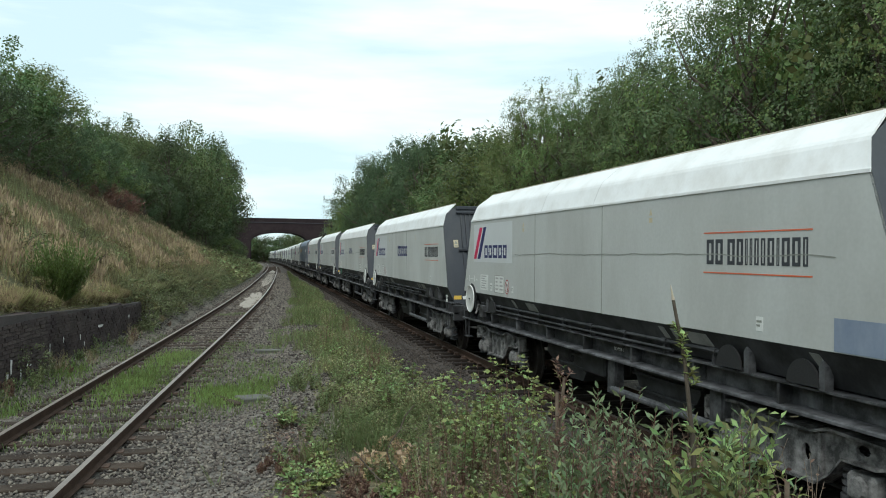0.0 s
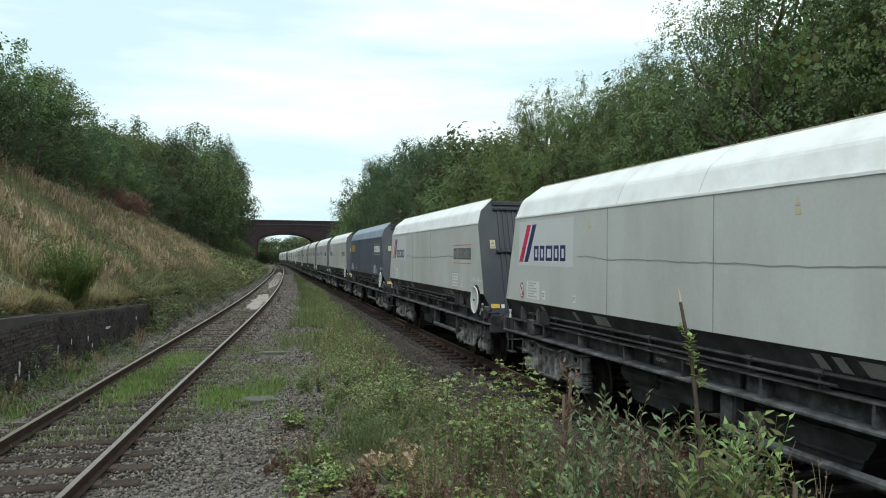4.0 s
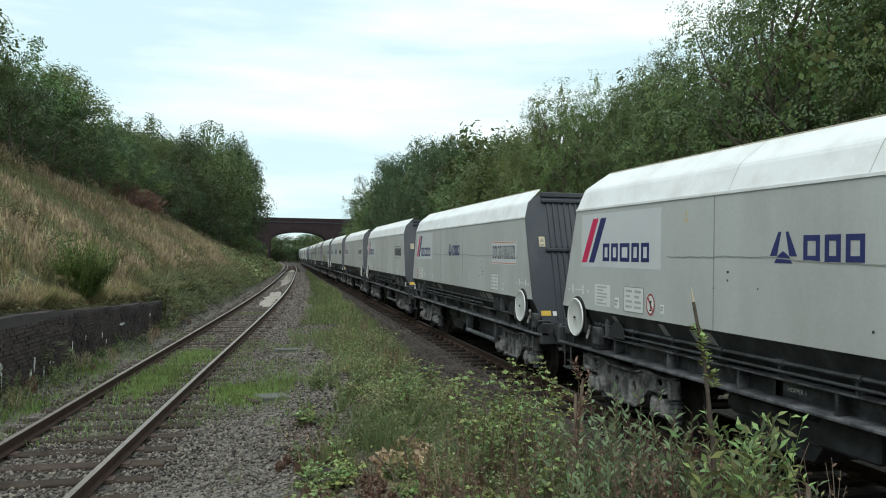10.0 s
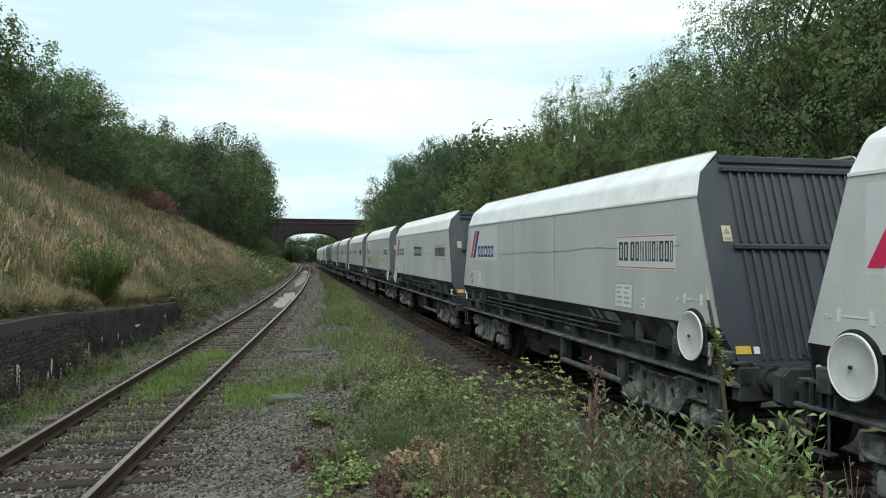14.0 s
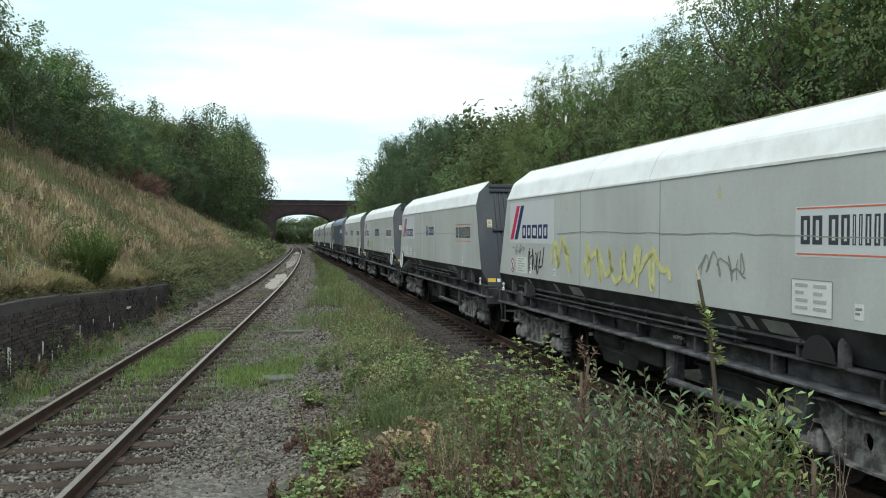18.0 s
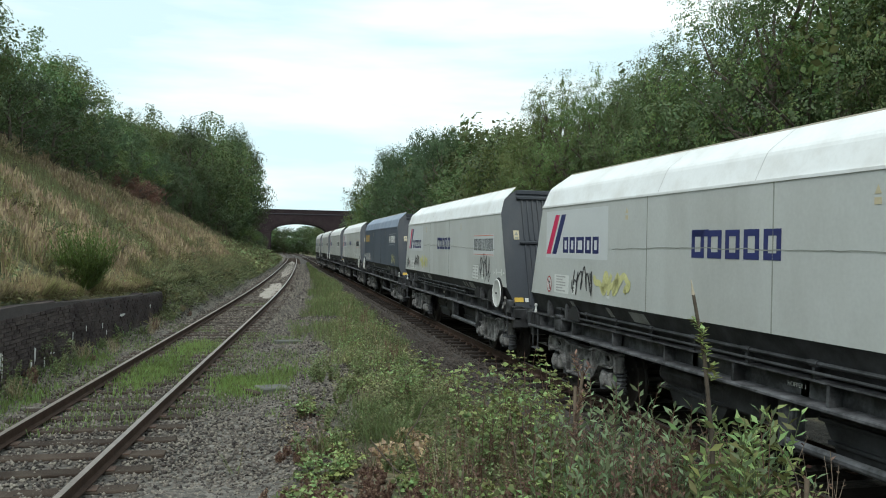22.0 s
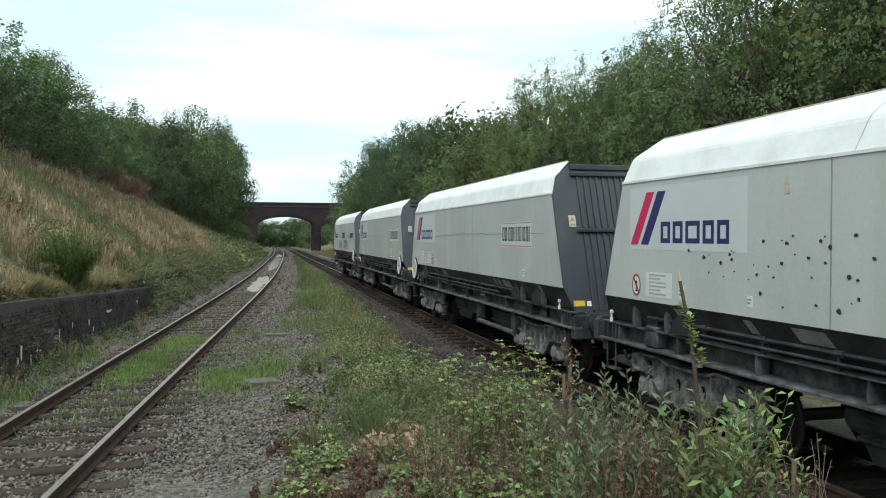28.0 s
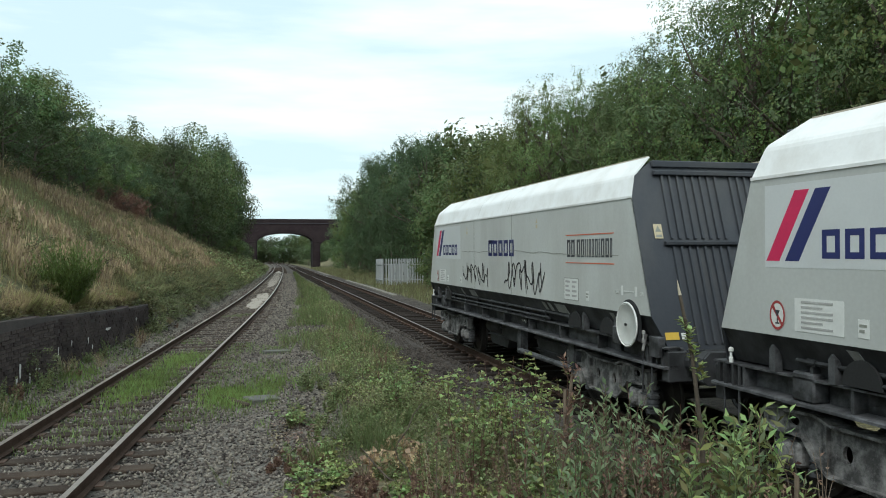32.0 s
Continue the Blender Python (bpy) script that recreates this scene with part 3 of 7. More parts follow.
def side_meshes():
    d = {}
    for sg, nm in ((1, "L"), (-1, "R")):
        y = HW * sg
        bm = bmesh.new()
        sheet(bm, [(-end_x(HB), y, HB), (end_x(HB), y, HB), (end_x(HL), y, HL), (-end_x(HL), y, HL)], 0.03 * sg)
        d["side" + nm] = bm
        bm = bmesh.new()
        prof = [(HW, HB), (1.25, 3.435), (1.232, 3.475), (1.205, 3.51), (0.98, 3.73)]
        outer = [[bm.verts.new((sx * (end_x(z) - (0.25 if sx > 0 and z > 3.7 else 0)), yy * sg, z)) for sx in (-1, 1)] for yy, z in prof]
        inner = [[bm.verts.new((sx * (end_x(z) - (0.25 if sx > 0 and z > 3.7 else 0)), (yy - 0.02) * sg, z - 0.008)) for sx in (-1, 1)] for yy, z in prof]
        for i in range(len(prof) - 1):
            bm.faces.new((outer[i][0], outer[i][1], outer[i + 1][1], outer[i + 1][0]))
            bm.faces.new((inner[i][0], inner[i + 1][0], inner[i + 1][1], inner[i][1]))
            for e in (0, 1):
                bm.faces.new((outer[i][e], outer[i + 1][e], inner[i + 1][e], inner[i][e]))
        for i in (0, len(prof) - 1):
            bm.faces.new((outer[i][0], outer[i][1], inner[i][1], inner[i][0]))
        d["roof" + nm] = bm
        bm = bmesh.new()
        box(bm, -end_x(HB), end_x(HB), y - 0.012, y + 0.012, HB - 0.018, HB + 0.014)
        d["lip" + nm] = bm
        bm = bmesh.new()
        box(bm, -5.5, 5.28, 0.94 * sg, 0.985 * sg, 3.712, 3.742)
        d["rim" + nm] = bm
        bm = bmesh.new()
        sheet(bm, [(-end_x(HL), y * 0.99, HL), (end_x(HL), y * 0.99, HL), (end_x(HL) + 0.0, 1.14 * sg, 1.27), (-end_x(HL) - 0.05, 1.14 * sg, 1.27)], 0.02 * sg)
        d["skirt" + nm] = bm
        bm = bmesh.new()
        prism(bm, [(1.06 * sg, 0.99), (1.28 * sg, 0.99), (1.28 * sg, 1.012), (1.1 * sg, 1.02), (1.1 * sg, 1.225), (1.27 * sg, 1.23), (1.27 * sg, 1.25), (1.06 * sg, 1.25)], "x", -6.5, 6.5)
        for i in range(9):
            x = -6.0 + i * 1.5
            box(bm, x - 0.02, x + 0.02, 1.1 * sg, 1.25 * sg, 1.02, 1.225)
        d["sole" + nm] = bm
        bm = bmesh.new()
        prism(bm, [(1.1 * sg, 0.98), (1.295 * sg, 0.98), (1.295 * sg, 1.004), (1.282 * sg, 1.016), (1.1 * sg, 1.026)], "x", -6.52, 6.52)
        d["flange" + nm] = bm
        bm = bmesh.new()
        rod(bm, (-3.6, 1.24 * sg, 1.40), (5.2, 1.24 * sg, 1.40), 0.024)
        for i in range(9):
            x = -3.4 + i * 1.05
            rod(bm, (x - 0.06, 1.24 * sg, 1.40), (x + 0.06, 1.24 * sg, 1.40), 0.036)
            box(bm, x - 0.02, x + 0.02, 1.14 * sg, 1.25 * sg, 1.25, 1.41)
        d["pipe" + nm] = bm
        bm = bmesh.new()
        rod(bm, (-2.6, 1.27 * sg, 1.315), (4.2, 1.27 * sg, 1.315), 0.018)
        d["conduit" + nm] = bm
        bm = bmesh.new()
        prism(bm, [(-0.12, 1.18 * sg), (0.12, 1.18 * sg), (0.12, 1.21 * sg), (-0.095, 1.21 * sg), (-0.095, 1.08 * sg), (-0.12, 1.08 * sg)], "z", 0.5, 0.99)
        d["post" + nm] = bm
        bm = bmesh.new()
        rod(bm, (-0.86, 1.2 * sg, 0.56), (-3.4, 1.2 * sg, 0.56), 0.05, seg=10)
        d["truss" + nm] = bm
        bm = bmesh.new()
        box(bm, -0.008, 0.008, y - 0.001 * sg, y + 0.004 * sg, HL, HB - 0.02)
        d["seam" + nm] = bm
        bm = bmesh.new()
        path = [(0.0, 1.332, HB), (-0.07, 1.252, 3.436), (-0.08, 1.234, 3.477), (-0.09, 1.207, 3.512), (-0.21, 0.983, 3.732)]
        row = [[bm.verts.new((x + e, yy * sg, z + 0.002)) for e in (-0.005, 0.005)] for x, yy, z in path]
        for p_, q_ in zip(row, row[1:]):
            bm.faces.new((p_[0], p_[1], q_[1], q_[0]))
        d["roofseam" + nm] = bm
    return d


def wagon_meshes():
    g = {}
    for k, bm in side_meshes().items():
        g[k] = bm
    # ends, built for the end at -x and turned for the other
    bm = bmesh.new()
    prof = [(1.33, HL), (1.33, HB), (1.24, 3.46), (0.98, 3.66), (-0.98, 3.66), (-1.24, 3.46), (-1.33, HB), (-1.33, HL), (-1.12, 1.12), (1.12, 1.12)]
    sheet(bm, [(-end_x(z) - 0.004, y, z) for y, z in prof], -0.03)
    g["end"] = bm
    for nm, z0, z1 in (("ribup", 2.6, 3.47), ("riblow", 1.26, 2.5)):
        bm = bmesh.new()
        p0, p1 = Vector((-end_x(z0), 0, z0)), Vector((-end_x(z1), 0, z1))
        up = (p1 - p0).normalized()
        out = Vector((-up.z, 0, up.x))
        for a, b in ((p0, p1),):
            v = []
            for p, tap in ((a, 0.012), (b, 0.012)):
                for dy, do in ((-0.021, 0), (-0.014, 0.036), (0.014, 0.036), (0.021, 0)):
                    v.append(bm.verts.new(p + out * do + Vector((0, dy, 0))))
            for i in range(4):
                j = (i + 1) % 4
                bm.faces.new((v[i], v[j], v[4 + j], v[4 + i]))
            bm.faces.new(v[:4])
            bm.faces.new(v[4:][::-1])
        g[nm] = bm
    bm = bmesh.new()
    for z, h, t in ((3.5, 0.03, 0.075), (2.55, 0.028, 0.075)):
        x = -end_x(z)
        box(bm, x - t, x, -0.98, 0.98, z - h, z + h, 0.008)
    g["crossbar"] = bm
    bm = bmesh.new()
    x = -end_x(3.6)
    box(bm, x - 0.05, x + 0.05, -0.98, 0.98, 3.58, 3.67, 0.01)
    g["toprail"] = bm
    # lining: the open hopper seen from above
    bm = bmesh.new()
    a, b = (5.5, 1.25, 3.64), (3.6, 0.7, 2.0)
    top = [bm.verts.new((sx * a[0], sy * (0.96), a[2])) for sx, sy in ((-1, -1), (1, -1), (1, 1), (-1, 1))]
    mid = [bm.verts.new((sx * 5.4, sy * 1.2, 3.2)) for sx, sy in ((-1, -1), (1, -1), (1, 1), (-1, 1))]
    low = [bm.verts.new((sx * b[0], sy * b[1], b[2])) for sx, sy in ((-1, -1), (1, -1), (1, 1), (-1, 1))]
    for p, q in ((top, mid), (mid, low)):
        for i in range(4):
            j = (i + 1) % 4
            bm.faces.new((p[i], p[j], q[j], q[i]))
    bm.faces.new(low)
    g["lining"] = bm
    bm = bmesh.new()
    box(bm, -6.52, -6.36, -1.24, 1.24, 0.82, 1.2, 0.012)
    for sg in (-1, 1):
        box(bm, -6.5, -6.1, 1.0 * sg, 1.22 * sg, 1.0, 1.24, 0.01)
        box(bm, -6.54, -6.5, 0.75 * sg, 0.98 * sg, 0.9, 1.22)
        for i in range(3):
            box(bm, -6.42 + i * 0.12, -6.39 + i * 0.12, 1.22 * sg, 1.27 * sg, 1.0, 1.24)
    g["headstock"] = bm
    bm = bmesh.new()
    rod(bm, (-6.52, 0, 0), (-6.95, 0, 0), 0.12, 0.105, 14)
    rod(bm, (-6.52, 0, 0), (-6.62, 0, 0), 0.155, 0.15, 14)
    rod(bm, (-6.86, 0, 0), (-6.98, 0, 0), 0.085, 0.085, 12)
    prism(bm, [(-0.225, -0.15), (-0.17, -0.2), (0.17, -0.2), (0.225, -0.15), (0.225, 0.12), (0.15, 0.19), (-0.15, 0.19), (-0.225, 0.12)], "x", -7.105, -6.98)
    g["buffer"] = bm
    bm = bmesh.new()
    rod(bm, (-6.5, 0, 0.98), (-7.1, 0, 0.93), 0.05)
    box(bm, -6.95, -6.8, -0.07, 0.07, 0.78, 1.04, 0.02)
    rod(bm, (-6.8, 0, 0.9), (-7.1, 0, 0.72), 0.03)
    g["coupling"] = bm
    bm = bmesh.new()
    for y in (0.45,):
        for i in range(8):
            a0, a1 = math.pi * i / 8, math.pi * (i + 1) / 8
            rod(bm, (-6.5 - 0.6 * i / 8, y, 0.95 - 0.42 * math.sin(a0)), (-6.5 - 0.6 * (i + 1) / 8, y, 0.95 - 0.42 * math.sin(a1)), 0.022, seg=6)
    g["hose"] = bm
    bm = bmesh.new()
    prism(bm, [(-1.2, 1.35), (1.2, 1.35), (0.55, 0.42), (-0.55, 0.42)], "y", -0.95, 0.95)
    g["chute"] = bm
    for n_, z in enumerate((0.62, 0.82, 1.02)):
        bm = bmesh.new()
        w = 0.57 + (z - 0.42) * 0.7
        box(bm, -w, w, -0.99, 0.99, z - 0.02, z + 0.02, 0.005)
        g["stiff%d" % n_] = bm
    bm = bmesh.new()
    box(bm, -6.4, 6.4, -0.35, 0.35, 1.0, 1.32)
    for x in (-5.0, -3.0, -1.0, 1.0, 3.0, 5.0):
        box(bm, x - 0.06, x + 0.06, -1.1, 1.1, 1.02, 1.26)
    g["centresill"] = bm
    # bogie, about its own middle at rail level
    bm = bmesh.new()
    box(bm, -0.22, 0.22, -1.0, 1.0, 0.55, 0.82, 0.03)
    box(bm, -0.35, 0.35, -0.32, 0.32, 0.8, 1.0, 0.03)
    g["bolster"] = bm
    bm = bmesh.new()
    half = [(0.0, 0.83), (0.42, 0.83), (0.62, 0.89), (1.3, 0.86), (1.33, 0.7), (1.2, 0.66), (0.8, 0.66), (0.66, 0.5), (0.46, 0.36), (0.0, 0.33)]
    outline = half + [(-x, z) for x, z in half[-2:0:-1]]
    holes = [[(hx + 0.062 * math.cos(a), hz + 0.085 * math.sin(a)) for a in np.linspace(0, 2 * math.pi, 10, endpoint=False)] for hx, hz in ((-0.27, 0.6), (0.27, 0.6))]
    holes += [[(hx + 0.09 * math.cos(a), 0.77 + 0.05 * math.sin(a)) for a in np.linspace(0, 2 * math.pi, 8, endpoint=False)] for hx in (-0.98, 0.98)]
    plate(bm, outline, holes, 1.06, 1.1)
    for run in (half[1:4], half[4:9], [(-x, z) for x, z in half[1:4]], [(-x, z) for x, z in half[4:9]], [half[1], (-half[1][0], half[1][1])], [half[8], (-half[8][0], half[8][1])]):
        for (xa, za), (xb, zb) in zip(run, run[1:]):
            prism(bm, [(xa, za - 0.014), (xb, zb - 0.014), (xb, zb + 0.014), (xa, za + 0.014)], "y", 0.97, 1.17)
    for x in (-0.5, 0.5):
        prism(bm, [(x - 0.02, 0.4), (x + 0.02, 0.4), (x + 0.02, 0.83), (x - 0.02, 0.83)], "y", 1.1, 1.15)
    for x in (-1.33, 1.33):
        box(bm, x - 0.03, x + 0.03, 1.0, 1.16, 0.6, 0.84, 0.01)
    g["sideframe"] = bm
    bm = bmesh.new()
    box(bm, -0.17, 0.17, 0.9, 1.16, 0.33, 0.58, 0.035)
    g["axlebox"] = bm
    bm = bmesh.new()
    lathe(bm, [(0.11, 1.12), (0.11, 1.17), (0.085, 1.2), (0.03, 1.205)], "y", (0, 0, 0.46), 14)
    g["axlecap"] = bm
    bm = bmesh.new()
    prf = [(0.1, 0.28), (0.1, 0.33)]
    for n_ in range(5):
        prf += [(0.062, 0.335 + n_ * 0.065), (0.088, 0.352 + n_ * 0.065), (0.088, 0.378 + n_ * 0.065), (0.062, 0.395 + n_ * 0.065)]
    lathe(bm, prf, "z", (0, 1.0, 0), 9)
    g["spring"] = bm
    bm = bmesh.new()
    rod(bm, (0, -1.05, 0), (0, 1.05, 0), 0.07)
    for sg in (1, -1):
        lathe(bm, [(0.1, 0.66 * sg), (0.12, 0.70 * sg), (0.37, 0.72 * sg), (0.40, 0.675 * sg), (0.492, 0.675 * sg), (0.49, 0.705 * sg), (0.46, 0.715 * sg), (0.458, 0.81 * sg), (0.40, 0.81 * sg), (0.385, 0.77 * sg), (0.13, 0.79 * sg), (0.11, 0.84 * sg)], "y", (0, 0, 0), 28)
        for a in range(3):
            c, s = math.cos(a * 2.094), math.sin(a * 2.094)
            rod(bm, (0.25 * c, 0.74 * sg, 0.25 * s), (0.25 * c, 0.8 * sg, 0.25 * s), 0.03, seg=6)
    g["wheelset"] = bm
    bm = bmesh.new()
    for sg in (1, -1):
        lathe(bm, [(0.405, 0.812 * sg), (0.459, 0.812 * sg), (0.461, 0.72 * sg), (0.455, 0.719 * sg)], "y", (0, 0, 0), 28)
    g["tread"] = bm
    bm = bmesh.new()
    for x in (-0.46, 0.46):
        for sg in (1, -1):
            box(bm, x - 0.05, x + 0.05, 0.7 * sg, 0.82 * sg, 0.3, 0.62, 0.02)
            rod(bm, (x, 0.76 * sg, 0.6), (x * 0.4, 0.76 * sg, 0.85), 0.025)
        rod(bm, (x, -0.85, 0.36), (x, 0.85, 0.36), 0.03)
    rod(bm, (-1.1, 0.88, 0.3), (1.1, 0.88, 0.3), 0.018)
    g["brake"] = bm
    # handbrake wheel about its middle, facing +y
    bm = bmesh.new()
    lathe(bm, [(0.285, 0.0), (0.285, 0.016), (0.262, 0.016), (0.25, 0.006), (0.06, 0.012), (0.03, 0.016)], "y", (0, 0, 0), 32)
    g["hwdisc"] = bm
    bm = bmesh.new()
    n = 32
    ring = []
    for i in range(n):
        a = 2 * math.pi * i / n
        ring.append([bm.verts.new(((0.288 + 0.015 * math.cos(b)) * math.cos(a), 0.012 + 0.015 * math.sin(b), (0.288 + 0.015 * math.cos(b)) * math.sin(a))) for b in (0, 1.57, 3.14, 4.71)])
    for i in range(n):
        for j in range(4):
            bm.faces.new((ring[i][j], ring[(i + 1) % n][j], ring[(i + 1) % n][(j + 1) % 4], ring[i][(j + 1) % 4]))
    g["hwrim"] = bm
    bm = bmesh.new()
    rod(bm, (0, 0.01, 0), (0, 0.04, 0), 0.018, seg=6)
    rod(bm, (0, -0.3, 0), (0, 0.0, 0), 0.03, seg=8)
    g["hwhub"] = bm
    bm = bmesh.new()
    pts = [(0.335 * math.cos(math.pi * i / 14), 0.335 * math.sin(math.pi * i / 14)) for i in range(15)]
    prism(bm, pts + [(-0.335, -0.2), (0.335, -0.2)], "y", 0, 0.004)
    g["recess"] = bm
    bm = bmesh.new()
    rod(bm, (-0.38, -0.05, -0.1), (-0.44, 0.03, -0.3), 0.02)
    g["lever"] = bm
    bm = bmesh.new()
    box(bm, 0.3, 0.5, -0.12, 0.0, -0.3, -0.06, 0.01)
    g["leverbox"] = bm
    bm = bmesh.new()
    box(bm, -0.75, -0.5, -0.12, -0.02, -0.36, -0.1, 0.01)
    g["brakebox"] = bm
    for n_, w in (("patch_small", 0.13), ("patch_wide", 0.45)):
        bm = bmesh.new()
        zt, zb = 1.575, 1.44
        f = lambda z: 1.317 - (HL - z) * 0.504 + 0.003
        sheet(bm, [(-w / 2, f(zt), zt), (w / 2, f(zt), zt), (w / 2 - 0.07, f(zb), zb), (-w / 2 - 0.07, f(zb), zb)], 0.003)
        g[n_] = bm
    bm = bmesh.new()
    prism(bm, [(0.22 * math.cos(math.pi * i / 10), 1.27 + 0.24 * math.sin(math.pi * i / 10)) for i in range(11)], "y", 1.275, 1.3)
    g["hatch"] = bm
    bm = bmesh.new()
    prism(bm, [(-0.04, 1.25), (0.04, 1.25), (0.04, 1.47), (0.0, 1.52), (-0.04, 1.47)], "y", 1.2, 1.29)
    g["bracket"] = bm
    bm = bmesh.new()
    box(bm, -0.15, 0.15, 1.05, 1.27, 1.02, 1.3, 0.02)
    g["valvebox"] = bm
    bm = bmesh.new()
    rod(bm, (-0.05, 1.27, 0.6), (-0.05, 1.27, 1.24), 0.014, seg=6)
    rod(bm, (0.2, 1.27, 0.6), (0.2, 1.27, 1.24), 0.014, seg=6)
    box(bm, -0.07, 0.22, 1.18, 1.3, 0.585, 0.61, 0.005)
    g["stepiron"] = bm
    bm = bmesh.new()
    lathe(bm, [(0.024, 1.25), (0.024, 1.3), (0.015, 1.31), (0.015, 1.36), (0.028, 1.37), (0.028, 1.4), (0.012, 1.415)], "z", (0, 1.26, 0), 10)
    g["tap"] = bm
    bm = bmesh.new()
    rod(bm, (-6.1, 0.95, 0.75), (-3.0, 0.95, 0.62), 0.02)
    g["pullrod"] = bm
    bm = bmesh.new()
    lathe(bm, [(0.06, 1.0), (0.15, 1.04), (0.17, 1.1), (0.17, 2.0), (0.15, 2.06), (0.06, 2.1)], "x", (0, 0.85, 0.8), 14)
    g["reservoir"] = bm
    bm = bmesh.new()
    box(bm, -0.3, 0.5, 0.6, 1.05, 0.62, 1.0, 0.03)
    g["gearbox"] = bm
    return g


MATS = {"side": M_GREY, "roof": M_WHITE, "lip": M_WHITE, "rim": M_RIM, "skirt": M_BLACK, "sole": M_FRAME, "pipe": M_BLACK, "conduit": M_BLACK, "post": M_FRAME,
        "truss": M_FRAME, "seam": M_SPRAY_G, "roofseam": M_PRINT, "end": M_DARK, "ribup": M_DARK, "riblow": M_DARK, "crossbar": M_DARK, "toprail": M_DARK, "lining": M_FRAME, "headstock": M_BLACK,
        "buffer": M_BLACK, "coupling": M_BLACK, "hose": M_RUBBER, "chute": M_BLACK, "centresill": M_BLACK, "bolster": M_BOGIE, "sideframe": M_BOGIE,
        "axlebox": M_BOGIE, "wheelset": M_WHEEL, "tread": M_TREAD, "brake": M_BLACK, "hwdisc": M_HWHEEL, "hwrim": M_HRIM, "hwhub": M_FRAME, "recess": M_BLACK,
        "lever": M_BOGIE, "leverbox": M_FRAME, "brakebox": M_FRAME, "flange": M_FLANGE_HI, "patch_small": M_PATCH, "patch_wide": M_PATCH, "hatch": M_RUBBER, "bracket": M_FRAME, "valvebox": M_FRAME, "stepiron": M_BLACK, "tap": M_PANELW, "pullrod": M_BLACK, "reservoir": M_BLACK, "gearbox": M_BLACK, "axlecap": M_BOGIE, "spring": M_FRAME, "stiff0": M_BLACK, "stiff1": M_BLACK, "stiff2": M_BLACK}
WM = {}
for key, bmm in wagon_meshes().items():
    base = key[:-1] if key[-1] in "LR" else key
    WM[key] = mesh_of(base, bmm, MATS[base], smooth=base in ("hwdisc", "hwrim"))
for key in ("sideL", "sideR"):
    WM["slate_" + key] = WM[key].copy()
    WM["slate_" + key].materials[0] = M_SLATE
for key in ("seamL", "seamR"):
    WM["slate_" + key] = WM[key].copy()
    WM["slate_" + key].materials[0] = M_BLACK
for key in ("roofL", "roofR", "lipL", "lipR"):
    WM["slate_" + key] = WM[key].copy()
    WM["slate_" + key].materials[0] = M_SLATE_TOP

YS = HW + 0.004


def word(bm, x0, x1, z0, z1, widths, y=YS):
    """A row of plain upright blocks that stand for a wordmark; x falls as the word reads on."""
    tot = sum(widths) + 0.28 * (len(widths) - 1)
    k = (x0 - x1) / tot
    x = x0
    for w in widths:
        if w > 0.15:
            a, b, t = x, x - w * k, min(0.32 * w * k, 0.22 * (z1 - z0))
            flat(bm, a, a - t, z0, z1, y)
            flat(bm, b + t, b, z0, z1, y)
            flat(bm, a - t, b + t, z0, z0 + t, y)
            flat(bm, a - t, b + t, z1 - t, z1, y)
        x -= (w + 0.28) * k


def decal(name, bm, material, parent, label=""):
    ob = part(name, bm, material, parent, label)
    return tagged(ob, kind="stuff" if name in ("wordmark", "paint_chips") else "")


def stroke(bm, pts, w, y=YS + 0.003):
    """One continuous flat band along points (x, z) on the side."""
    P = [Vector((x, z)) for x, z in pts]
    left, right = [], []
    for i, c in enumerate(P):
        d = P[min(i + 1, len(P) - 1)] - P[max(i - 1, 0)]
        d = d.normalized() if d.length > 1e-6 else Vector((1, 0))
        k = w / 2 * (0.75 if i in (0, len(P) - 1) else 1.0)
        left.append(bm.verts.new((c.x - d.y * k, y, c.y + d.x * k)))
        right.append(bm.verts.new((c.x + d.y * k, y, c.y - d.x * k)))
    for i in range(len(P) - 1):
        bm.faces.new((left[i], left[i + 1], right[i + 1], right[i]))


def scribble(x0, x1, z0, z1, seed, n, w):
    """An unreadable spray-painted tag: one looping scrawl and a few slashes across it."""
    rng = random.Random(seed)
    bm = bmesh.new()
    turns = n * 1.25
    p1, p2, lean = rng.uniform(0, 6), rng.uniform(0, 6), rng.uniform(-0.3, 0.3)
    pts = []
    for i in range(26 * n):
        t = i / (26 * n - 1)
        a = 6.283 * turns * t
        h = (math.sin(a + p1) + 0.5 * math.sin(1.63 * a + p2) + 0.25 * math.sin(2.9 * a)) / 1.6
        x = x0 + (x1 - x0) * t + 0.35 * (x1 - x0) / n * math.sin(0.83 * a + p2) + lean * (x1 - x0) / n * h
        pts.append((x, (z0 + z1) / 2 + (z1 - z0) / 2 * h))
    stroke(bm, pts, w)
    for i in range(max(1, n // 2)):
        a = x0 + (x1 - x0) * (2 * i + rng.uniform(0.1, 1.6)) / n
        e = a + (x1 - x0) / n * rng.uniform(-0.4, 0.4)
        stroke(bm, [(a, z1 - rng.uniform(0, 0.3) * (z1 - z0)), ((a + e) / 2 + 0.02, (z0 + z1) / 2), (e, z0 + rng.uniform(-0.1, 0.3) * (z1 - z0))], w, YS + 0.0035)
    return bm


